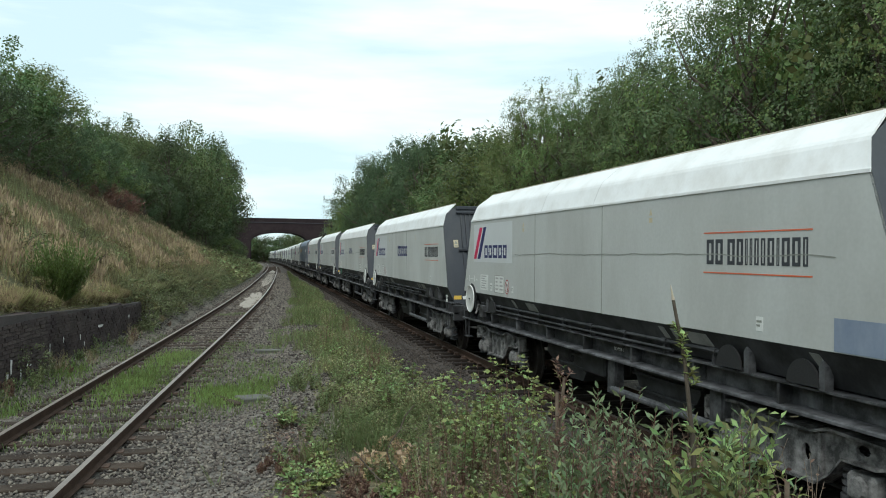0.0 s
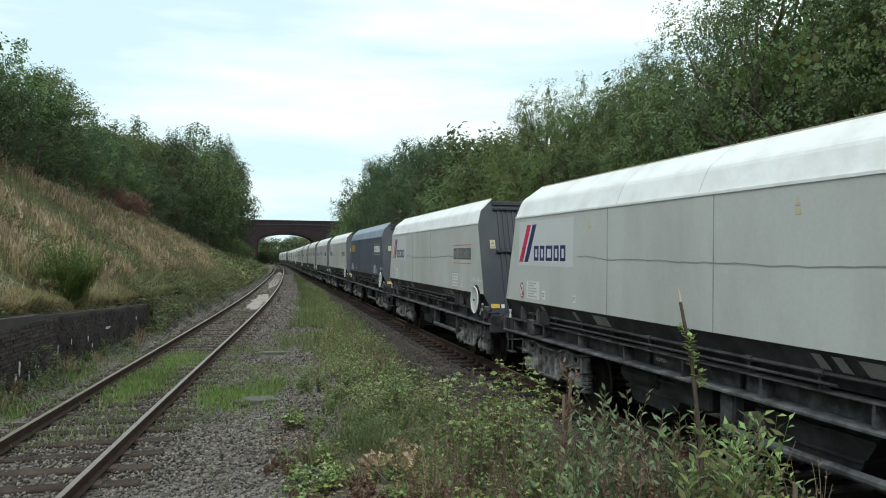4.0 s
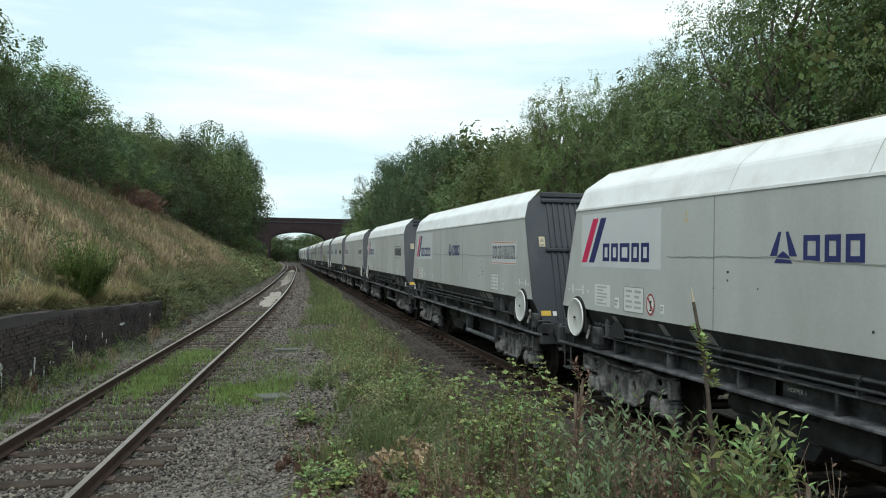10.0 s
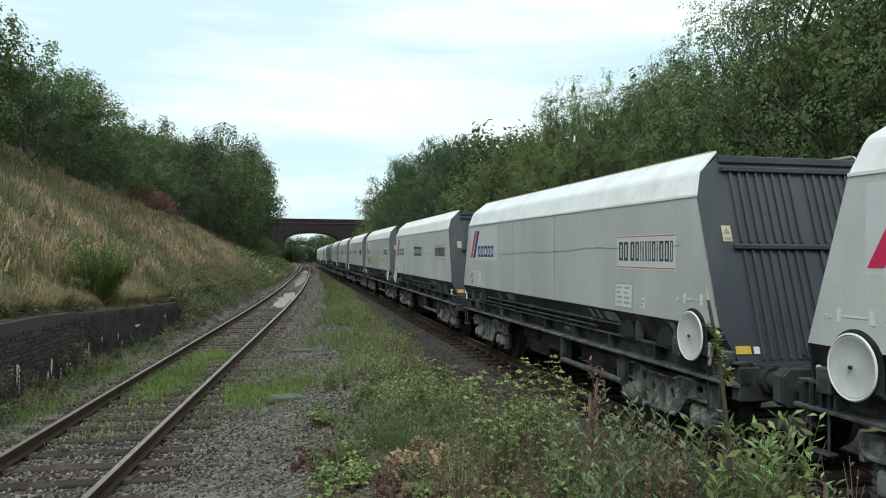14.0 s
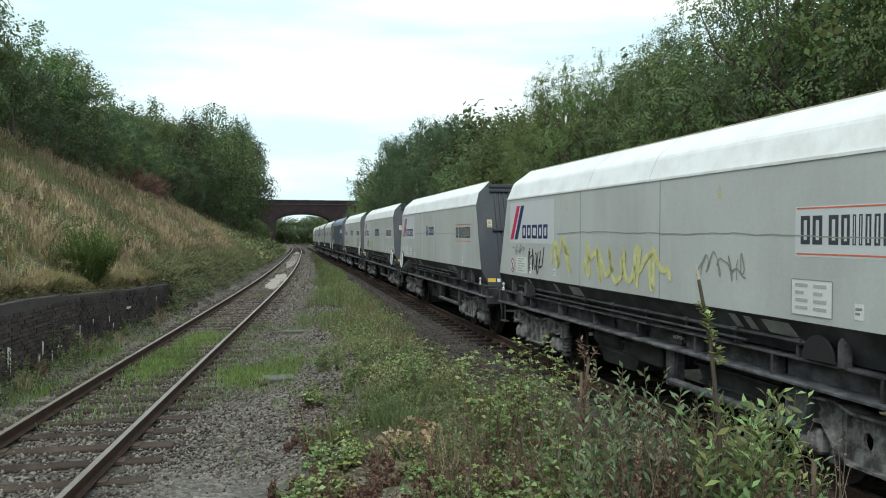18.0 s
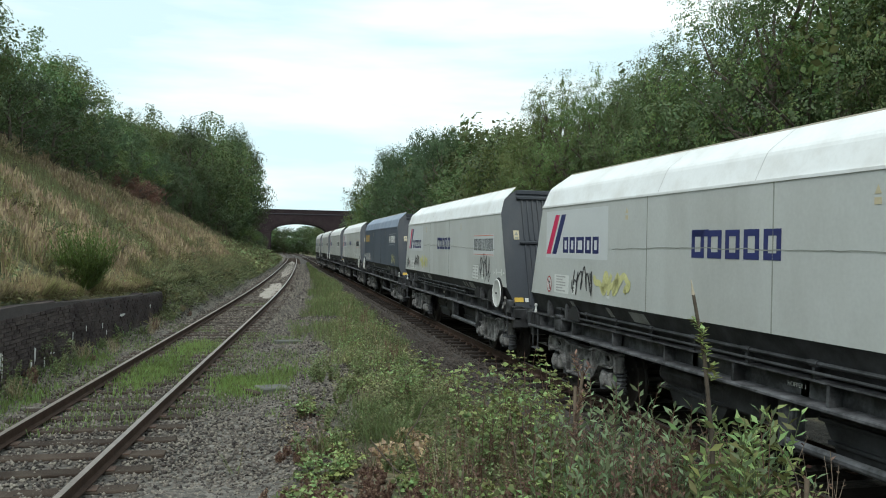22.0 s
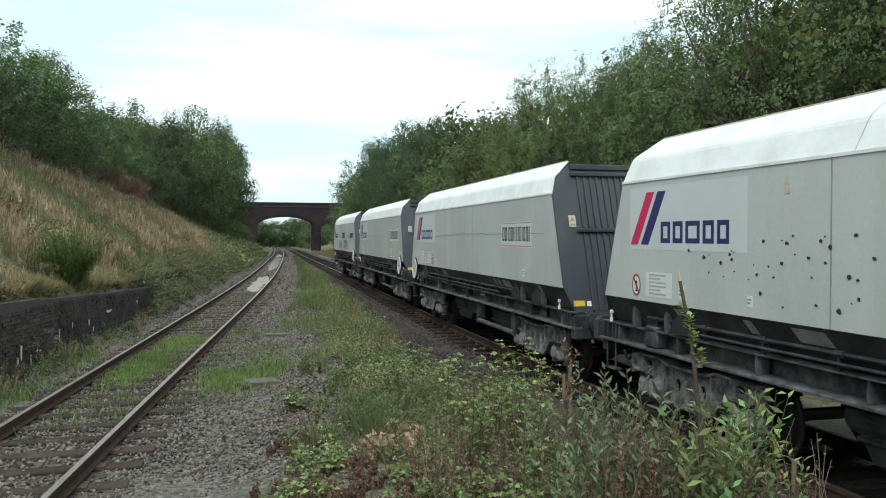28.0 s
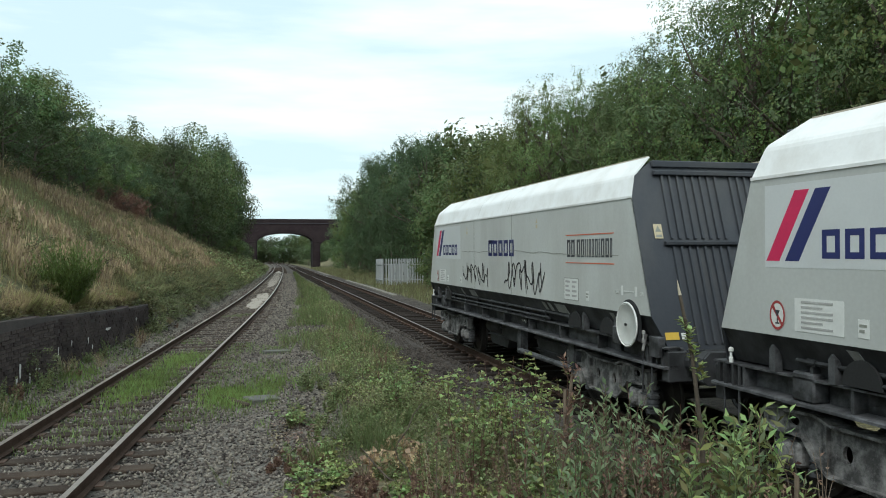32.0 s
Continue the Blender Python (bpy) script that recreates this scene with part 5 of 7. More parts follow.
def build_bridge():
    b = thing("road_bridge", "dark sooty brick arch bridge with a level parapet over the tracks", "bridge", kind="structure")
    m = at(BR_S, -1.75)
    b.matrix_world = m @ Matrix.Rotation(math.radians(-90), 4, "Z")  # local x to the right, y along the line
    base, spring, crown, top = -0.6, 5.5, 7.6, 10.7
    hw, y0, y1 = BR_HALF, -0.4, 7.6
    bm = bmesh.new()
    n = 28
    arc = [(-hw * math.cos(math.pi * i / n), spring + (crown - spring) * math.sin(math.pi * i / n)) for i in range(n + 1)]
    # a wide middle arch between two small ones
    small = [(3.0 * math.cos(math.pi * i / 12), 4.4 + 1.8 * math.sin(math.pi * i / 12)) for i in range(13)]
    left = [(x - hw - 4.75, z) for x, z in small[::-1]]
    right = [(x + hw + 4.75, z) for x, z in small[::-1]]
    prof = [(-30, base), (-hw - 7.75, base), *left, (-hw - 1.75, base), (-hw, base), *arc, (hw, base), (hw + 1.75, base), *right, (hw + 7.75, base), (30, base), (30, top - 0.9), (-30, top - 0.9)]
    prism(bm, prof, "y", y0, y1)
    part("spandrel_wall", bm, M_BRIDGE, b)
    bm = bmesh.new()
    for i in range(n):
        a0, a1 = math.pi * i / n, math.pi * (i + 1) / n
        pts = [(-r * math.cos(a) * (hw + e) / hw, spring + (crown - spring + e) * math.sin(a)) for r, e, a in ((hw, 0, a0), (hw, 0, a1), (hw, 0.55, a1), (hw, 0.55, a0))]
        prism(bm, pts, "y", y0 - 0.05, y0 + 0.2)
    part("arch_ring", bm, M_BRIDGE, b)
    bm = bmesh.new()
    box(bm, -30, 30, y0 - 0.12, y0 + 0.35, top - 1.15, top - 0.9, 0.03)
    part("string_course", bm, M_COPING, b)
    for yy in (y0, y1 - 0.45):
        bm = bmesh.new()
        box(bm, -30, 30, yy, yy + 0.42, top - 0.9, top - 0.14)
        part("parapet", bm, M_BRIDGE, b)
    bm = bmesh.new()
    box(bm, -0.45, 0.45, y0 - 0.06, y0 + 0.5, top - 0.16, top, 0.03)
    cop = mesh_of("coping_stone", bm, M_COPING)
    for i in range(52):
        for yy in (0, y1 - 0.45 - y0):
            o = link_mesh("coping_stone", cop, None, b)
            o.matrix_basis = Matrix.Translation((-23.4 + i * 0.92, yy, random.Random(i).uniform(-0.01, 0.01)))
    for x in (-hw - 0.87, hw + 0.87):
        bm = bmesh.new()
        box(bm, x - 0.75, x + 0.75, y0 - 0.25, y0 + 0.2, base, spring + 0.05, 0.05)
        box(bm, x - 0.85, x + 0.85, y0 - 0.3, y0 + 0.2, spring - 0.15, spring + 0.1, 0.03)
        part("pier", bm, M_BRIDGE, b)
    bm = bmesh.new()
    box(bm, -30, 30, y0 + 0.4, y1 - 0.45, top - 1.1, top - 0.85)
    part("road_deck", bm, M_CONC, b)


build_bridge()


# ---- brick retaining wall beside the disused track ----
def build_wall():
    w = thing("retaining_wall", "sooty dark brick retaining wall with white lime streaks under the bank", "wall", kind="structure")
    s0, s1 = -30, 28
    v, f = [], []
    ss = np.arange(s0, s1 + 0.1, 2.0)
    for s in ss:
        u = float(wall_u(s))
        t = float(wall_top(s))
        for du, z in ((-0.01, -0.5), (-0.01, t - 0.05), (-0.42, t - 0.05), (-0.42, -0.5)):
            v.append([float(c) for c in line(s, u + du, z)])
    for i in range(len(ss) - 1):
        for j in range(4):
            jj = (j + 1) % 4
            f.append((i * 4 + j, i * 4 + jj, (i + 1) * 4 + jj, (i + 1) * 4 + j))
    f.append(tuple(range(len(v) - 4, len(v))))
    link_mesh("wall_core", pieces("wall_core", v, f, M_MORTAR_D), None, w)
    # copings
    bm = bmesh.new()
    box(bm, -0.47, 0.47, 0.0, 0.45, -0.09, -0.03, 0.02)
    cope = mesh_of("coping_slab", bm, M_BRICK_D)
    s = 3.0
    rng = random.Random(2)
    while s < 28:
        o = link_mesh("coping_slab", cope, None, w)
        du = float(wall_u(s + 0.5) - wall_u(s - 0.5))
        o.matrix_world = at(s, float(wall_u(s)) - 0.03, float(wall_top(s)) + rng.uniform(-0.07, 0.01), math.degrees(math.atan(-du)) + rng.uniform(-4, 4)) @ pose(0, 0, 0, rng.uniform(-6, 4), rng.uniform(-3, 3), 0)
        s += 0.97 if rng.random() > 0.12 else 1.7
    return w


WALL = build_wall()


def build_bricks():
    """The wall's face: the stretch that shows best as single bricks, the rest joined."""
    bm = bmesh.new()
    box(bm, -0.108, 0.108, -0.05, 0.014, -0.0325, 0.0325, 0.004)
    br = mesh_of("brick", bm, M_BRICK_D)
    corner = np.array([(x, y, z) for x in (-0.108, 0.108) for y in (-0.04, 0.012) for z in (-0.0325, 0.0325)])
    faces = ((0, 1, 3, 2), (4, 6, 7, 5), (0, 4, 5, 1), (2, 3, 7, 6), (0, 2, 6, 4), (1, 5, 7, 3))
    V, F = [], []
    rng = random.Random(8)
    single = 0
    for row in range(19):
        z = -0.38 + row * 0.077
        s = 8.0 + (row % 2) * 0.115
        while s < 28:
            if z < float(wall_top(s)) - 0.09:
                u = float(wall_u(s))
                du = float(wall_u(s + 0.5) - wall_u(s - 0.5))
                m = at(s, u, z, math.degrees(math.atan(-du)) + rng.uniform(-0.8, 0.8)) @ FLIP @ Matrix.Translation((0, rng.uniform(-0.012, 0.01), rng.uniform(-0.004, 0.004)))
                if 14.5 < s < 18.6 and z > -0.16 and single < 300:
                    o = link_mesh("brick", br, None, WALL)
                    o.matrix_world = m
                    single += 1
                elif rng.random() > 0.03:
                    k = len(V)
                    A = np.array(m)
                    V.extend((corner @ A[:3, :3].T + A[:3, 3]).tolist())
                    F.extend(tuple(k + i for i in q) for q in faces)
            s += 0.228
    ob = link_mesh("brickwork", pieces("brickwork", V, F, M_BRICK_D), None, WALL)
    tagged(ob, kind="stuff")
    # lime streaks
    rng = random.Random(5)
    for i in range(26):
        s = rng.uniform(11, 30)
        bm = bmesh.new()
        w_, h_ = rng.uniform(0.015, 0.05), rng.uniform(0.1, 0.45)
        if i % 5 == 0:
            w_, h_ = rng.uniform(0.1, 0.3), rng.uniform(0.03, 0.07)
        pts = [(-w_, 0), (w_ * 0.7, 0.02), (w_, -h_ * 0.5), (w_ * 0.3, -h_), (-w_ * 0.5, -h_ * 0.8)]
        prism(bm, pts, "y", 0, 0.006)
        o = part("lime_streak", bm, M_LIME, WALL)
        du = float(wall_u(s + 0.5) - wall_u(s - 0.5))
        o.matrix_world = at(s, float(wall_u(s)) + 0.022, rng.uniform(0.1, 0.5), math.degrees(math.atan(-du))) @ FLIP


build_bricks()


# ---- palisade enclosure beyond the running track ----
def build_palisade():
    fence = thing("palisade_fence", "galvanised steel palisade fence round lineside equipment", "fence")
    m = at(67.5, 0)
    bm = bmesh.new()
    prism(bm, [(-0.05, 0), (-0.018, 0.025), (0.018, 0.025), (0.05, 0), (0.05, 0.004), (0.018, 0.03), (-0.018, 0.03), (-0.05, 0.004)], "z", 0.05, 2.3)
    pale = mesh_of("pale", bm, M_GALV)
    bm = bmesh.new()
    box(bm, -0.05, 0.05, -0.05, 0.05, -0.2, 2.3, 0.01)
    post = mesh_of("post", bm, M_GALV)
    z0 = float(land(67.5, 5)) + 0.02

    def run(a, b, n):
        a, b = Vector(a), Vector(b)
        ang = math.degrees(math.atan2(b.y - a.y, b.x - a.x))
        for i in range(n + 1):
            p = a.lerp(b, i / n)
            o = link_mesh("pale", pale, None, fence)
            o.matrix_world = m @ pose(p.x, p.y, z0, 0, 0, ang)
        for h in (0.5, 1.8):
            bm = bmesh.new()
            box(bm, 0, (b - a).length, 0.03, 0.08, h - 0.03, h + 0.03)
            o = part("rail", bm, M_GALV, fence)
            o.matrix_world = m @ pose(a.x, a.y, z0, 0, 0, ang)
        for p in (a, b):
            o = link_mesh("post", post, None, fence)
            o.matrix_world = m @ pose(p.x, p.y, z0)

    # local x along the line, y to the left: the enclosure lies to the right (negative y)
    run((0, -4.1, 0), (0, -7.5, 0), 15)
    run((0, -4.1, 0), (4.5, -4.1, 0), 19)
    run((4.5, -4.1, 0), (4.5, -7.5, 0), 15)
    cab = thing("equipment_cabinet", "grey steel lineside equipment cabinet behind palisade fencing", "cabinet")
    cab.matrix_world = m @ pose(1.2, -5.6, z0)
    bm = bmesh.new()
    box(bm, -0.35, 0.35, -0.75, 0.75, 0.1, 1.75, 0.02)
    part("body", bm, M_CAB, cab)
    bm = bmesh.new()
    prism(bm, [(-0.45, 1.75), (0.45, 1.75), (0.4, 1.85), (-0.4, 1.85)], "y", -0.8, 0.8)
    part("lid", bm, M_CAB, cab)
    for y in (-0.37, 0.37):
        bm = bmesh.new()
        box(bm, -0.37, -0.35, y - 0.34, y + 0.34, 0.2, 1.7, 0.005)
        d = part("door", bm, M_CAB, cab)
        bm = bmesh.new()
        box(bm, -0.4, -0.37, y - 0.02, y + 0.02, 0.9, 1.1, 0.005)
        part("handle", bm, M_FRAME, d)
    bm = bmesh.new()
    box(bm, -0.4, 0.4, -0.8, 0.8, -0.1, 0.1, 0.02)
    part("plinth", bm, M_CONC, cab)


build_palisade()


# ---- cable troughs, covers and slurry ----
def build_lineside():
    tr = thing("cable_trough", "pale concrete cable trough with loose lids beside the running track", "cable trough", kind="structure")
    bm = bmesh.new()
    box(bm, -0.49, 0.49, -0.15, 0.15, -0.12, 0.03, 0.015)
    lid = mesh_of("trough_lid", bm, M_CONC)
    rng = random.Random(3)
    for i in range(56):
        s = (50 if i < 30 else 70) + i * 1.0
        o = link_mesh("trough_lid", lid, None, tr)
        o.matrix_world = at(s, 2.15, -0.2 + rng.uniform(-0.02, 0.02), rng.uniform(-1.5, 1.5))
    for i, (sa, sb, mid, w_) in enumerate(((38.5, 53.5, 0.18, 0.5), (63, 132, 0.1, 0.55))):
        n = 70
        v = []
        for k in range(n + 1):
            s = sa + (sb - sa) * k / n
            e = min(1, 6 * k / n, 5 * (n - k) / n) ** 0.6
            c = -float(sep(s)) + mid + 0.12 * noise.noise((s * 0.3, i, 0))
            lo = min(0.62, w_ * e * (0.75 + 0.9 * noise.noise((s * 0.55, i, 5.0))))
            hi = min(0.5, w_ * e * (0.8 + 0.9 * noise.noise((s * 0.6, i, 9.0))))
            for du, z in ((-max(lo, 0.02), -0.19), (-max(lo, 0.02) * 0.9, -0.148), (max(hi, 0.02) * 0.9, -0.148), (max(hi, 0.02), -0.19)):
                v.append([float(q) for q in line(s, c + du, z)])
        f = [(k * 4 + j, k * 4 + j + 1, k * 4 + j + 5, k * 4 + j + 4) for k in range(n) for j in range(3)]
        sl = link_mesh("slurry_patch", pieces("slurry_patch", v, f, M_SLURRY))
        tagged(sl, "pale dried slurry between the rusty rails", "slurry", kind="structure")
    for x, y, a, b, lab in ((1.57, 22.1, 0.4, 0.13, "weathered concrete cover slab lying in the gravel"), (0.8, 15.0, 0.3, 0.2, "grey slab lying in weeds by the gravel"), (0.3, 14.9, 0.07, 0.5, "dark offcut of timber lying in the gravel")):
        bm = bmesh.new()
        box(bm, -a, a, -b, b, -0.06, 0.05, 0.02)
        o = part("cover_slab", bm, M_SLAB if a > 0.1 else M_SLEEPER, None)
        o.matrix_world = pose(x, y, float(ground_z(x, y)) + 0.04, 2, 3, 25)
        tagged(o, lab, "slab")


build_lineside()


# ---- trees and bushes ----
def unit(v):
    return v / np.maximum(np.linalg.norm(v, axis=-1, keepdims=True), 1e-9)


def leaf_quads(c, d, nrm, length, width, fold=0.25):
    """Leaves as folded rhombs: base at c, pointing along d, lying across nrm."""
    d = unit(d)
    side = unit(np.cross(d, nrm))
    up = np.cross(side, d)
    L, W = length[:, None], width[:, None]
    base, tip = c, c + d * L
    m = c + d * L * 0.45 + up * W * fold
    return np.stack([base, m + side * W / 2, tip, m - side * W / 2], 1)


def crown_points(rng, h, w, low, n, lumps):
    """Uneven crown: rounded clumps over a lumpy egg, that fill its height and width."""
    pts = []
    lump = [(unit(rng.normal(size=3)), rng.uniform(0.15, 0.4)) for _ in range(lumps)]
    while len(pts) < n:
        d = unit(rng.normal(size=3))
        r = rng.uniform(0.35, 1.0) ** 0.3
        g = 0.78 + sum(a * max(0.0, float(d @ k)) ** 6 for k, a in lump)
        z = 0.5 + d[2] * r * g / 2
        bulge = 1.0 - 0.3 * max(0.0, (z - 0.6)) / 0.4
        pts.append((d[0] * r * g * bulge, d[1] * r * g * bulge, z))
    p = np.array(pts)
    rad = rng.uniform(0.07, 0.165, n) * (h + w) / 2
    p[:, 2] = (p[:, 2] - p[:, 2].min()) / np.ptp(p[:, 2])
    p[:, 2] = h * low + rad * 0.6 + p[:, 2] * (h * (1 - low) - rad * 1.4)
    p[:, :2] *= (w / 2 - rad.mean() * 0.6) / np.quantile(np.abs(p[:, :2]), 0.98)
    return p, rad


def limb(v, f, p, q, r0, r1, k=6):
    p, q = np.array(p, float), np.array(q, float)
    d = unit(q - p)
    a = unit(np.cross(d, (0.3, 0.9, 0.1)))
    b = np.cross(d, a)
    i0 = len(v)
    for c, r in ((p, r0), (q, r1)):
        for j in range(k):
            t = 2 * math.pi * j / k
            v.append(c + (a * math.cos(t) + b * math.sin(t)) * r)
    for j in range(k):
        jj = (j + 1) % k
        f.append((i0 + j, i0 + jj, i0 + k + jj, i0 + k + j))


def tube(v, f, pts, r0, r1, k=5):
    """One tapering stem through the points."""
    i0, n = len(v), len(pts)
    for i, p in enumerate(pts):
        d = unit(pts[min(i + 1, n - 1)] - pts[max(i - 1, 0)])
        a = unit(np.cross(d, (0.3, 0.9, 0.1)))
        b = np.cross(d, a)
        r = r0 + (r1 - r0) * i / (n - 1)
        for j in range(k):
            t = 2 * math.pi * j / k
            v.append(p + (a * math.cos(t) + b * math.sin(t)) * r)
    for i in range(n - 1):
        for j in range(k):
            jj = (j + 1) % k
            f.append((i0 + i * k + j, i0 + i * k + jj, i0 + (i + 1) * k + jj, i0 + (i + 1) * k + j))


def tree_meshes(seed, h, w, low, clumps, per, leaf, material, lumps=9, tuft=10):
    rng = np.random.default_rng(seed)
    c, r = crown_points(rng, h, w, low, clumps, lumps)
    # each clump is a cluster of sprays, each spray a handful of leaves
    spray = max(3, per // tuft)
    m = clumps * spray
    cm = np.repeat(np.arange(clumps), spray)
    sm = unit(rng.normal(size=(m, 3)))
    om = sm * (rng.uniform(0.2, 1, (m, 1)) ** 0.3) * r[cm][:, None]
    n = m * tuft
    mi = np.repeat(np.arange(m), tuft)
    ci, sph = cm[mi], sm[mi]
    off = om[mi] + rng.normal(size=(n, 3)) * leaf * 1.15
    # upright shoots on some clumps, drooping skirts on others
    tall = (rng.uniform(0, 1, clumps) < 0.3)[ci]
    off[:, 2] *= np.where(tall, 1.25, 0.8)
    off[tall, :2] *= 0.6
    stray = (rng.uniform(0, 1, m) < 0.08)[mi]
    off[stray] *= 1.3
    pos = c[ci] + off
    pos[:, 2] = np.clip(pos[:, 2], 0.05, h * 1.02)
    out = unit(pos - np.array((0, 0, h * 0.45)))
    nr = unit(rng.normal(size=(n, 3)) * 0.22 + sph * 1.0 + out * 0.35 + np.array((0, 0, 0.2)))
    d = rng.normal(size=(n, 3)) * 0.8 + out * 0.3 + np.array((0, 0, -0.3))
    d = unit(d - nr * (d * nr).sum(1, keepdims=True))
    ln = leaf * rng.uniform(0.7, 1.3, n)
    q = leaf_quads(pos, d, nr, ln, ln * rng.uniform(0.55, 0.8, n), 0.12)
    crown = quads("crown", q, material)
    v, f = [], []
    tr = 0.018 * h + 0.04
    prev, k = np.array((0, 0, -0.3)), 5
    path = [prev]
    for i in range(1, k + 1):
        path.append(np.array((rng.normal() * 0.03 * h * i / k, rng.normal() * 0.03 * h * i / k, h * 0.8 * i / k)))
    for i in range(k):
        limb(v, f, path[i], path[i + 1], tr * (1 - i / (k + 0.4)), tr * (1 - (i + 1) / (k + 0.4)), 8)
    for i in rng.choice(clumps, min(clumps, 40 if h > 5 and leaf < 0.1 else 14), replace=False):
        zz = max(0.1 * h, c[i][2] - 0.22 * h)
        t = np.clip(zz / (h * 0.8) * k, 0, k - 0.01)
        a = path[int(t)] * (1 - t % 1) + path[int(t) + 1] * (t % 1)
        mid = (a + c[i]) / 2 + rng.normal(size=3) * 0.03 * h
        limb(v, f, a, mid, tr * 0.35, tr * 0.2, 5)
        limb(v, f, mid, c[i], tr * 0.2, tr * 0.05, 4)
    return crown, pieces("trunk", v, f, M_BARK, True)


KIND = {
    "near_a": tree_meshes(1, 10, 7.5, 0.02, 140, 300, 0.075, M_LEAF_R, 9, 14),
    "near_b": tree_meshes(2, 10, 7.0, 0.02, 140, 300, 0.073, M_LEAF_B, 14, 14),
    "near_c": tree_meshes(12, 10, 6.0, 0.02, 130, 300, 0.073, M_LEAF_L, 12, 14),
    "mid_a": tree_meshes(3, 10, 7.0, 0.02, 75, 130, 0.19, M_LEAF_L, 9, 10),
    "mid_b": tree_meshes(4, 10, 6.0, 0.02, 75, 130, 0.18, M_LEAF_R, 14, 10),
    "mid_c": tree_meshes(5, 10, 8.0, 0.02, 75, 130, 0.19, M_LEAF_B, 12, 10),
    "mound": tree_meshes(33, 10, 10.0, 0.0, 50, 330, 0.125, M_SALLOW, 7, 10),
    "far_a": tree_meshes(15, 10, 7.5, 0.02, 50, 60, 0.36, M_LEAF_L, 9, 6),
    "far_b": tree_meshes(16, 10, 8.0, 0.02, 50, 60, 0.36, M_LEAF_R, 12, 6),
    "thin": tree_meshes(6, 10, 3.2, 0.3, 46, 90, 0.12, M_LEAF_L, 6),
    "shrub": tree_meshes(7, 3, 3.6, 0.0, 30, 90, 0.085, M_LEAF_B, 7),
    "shrub_d": tree_meshes(8, 3, 3.8, 0.0, 30, 90, 0.085, M_LEAF_R, 7),
    "scrub": tree_meshes(28, 3, 3.8, 0.0, 24, 40, 0.14, M_SCRUB, 7),
    "scrub_g": tree_meshes(29, 3, 3.8, 0.0, 24, 40, 0.14, M_IVY, 7),
}
TREE_N = [0]


def tree(kind, s, u, h, wide=1.0, name="tree", label="broad-leaved tree with dense dark green crown in the cutting", cat="tree", group="trees along the cutting"):
    crown, trunk = KIND[kind]
    k = 3.0 if "rub" in kind else 10.0
    TREE_N[0] += 1
    rng = random.Random(TREE_N[0])
    x, y, z = (float(c) for c in line(s, u, float(land(s, u)) - 0.1))
    t = thing(name, label, cat, group)
    t.matrix_world = Matrix.LocRotScale((x, y, z), Euler((0, 0, rng.uniform(0, 6.28))), (h / k * wide, h / k * wide, h / k))
    link_mesh("crown", crown, None, t)
    stems = link_mesh("trunk", trunk, None, t)
    if "rub" in kind:
        tagged(stems, kind="stuff")
    return t


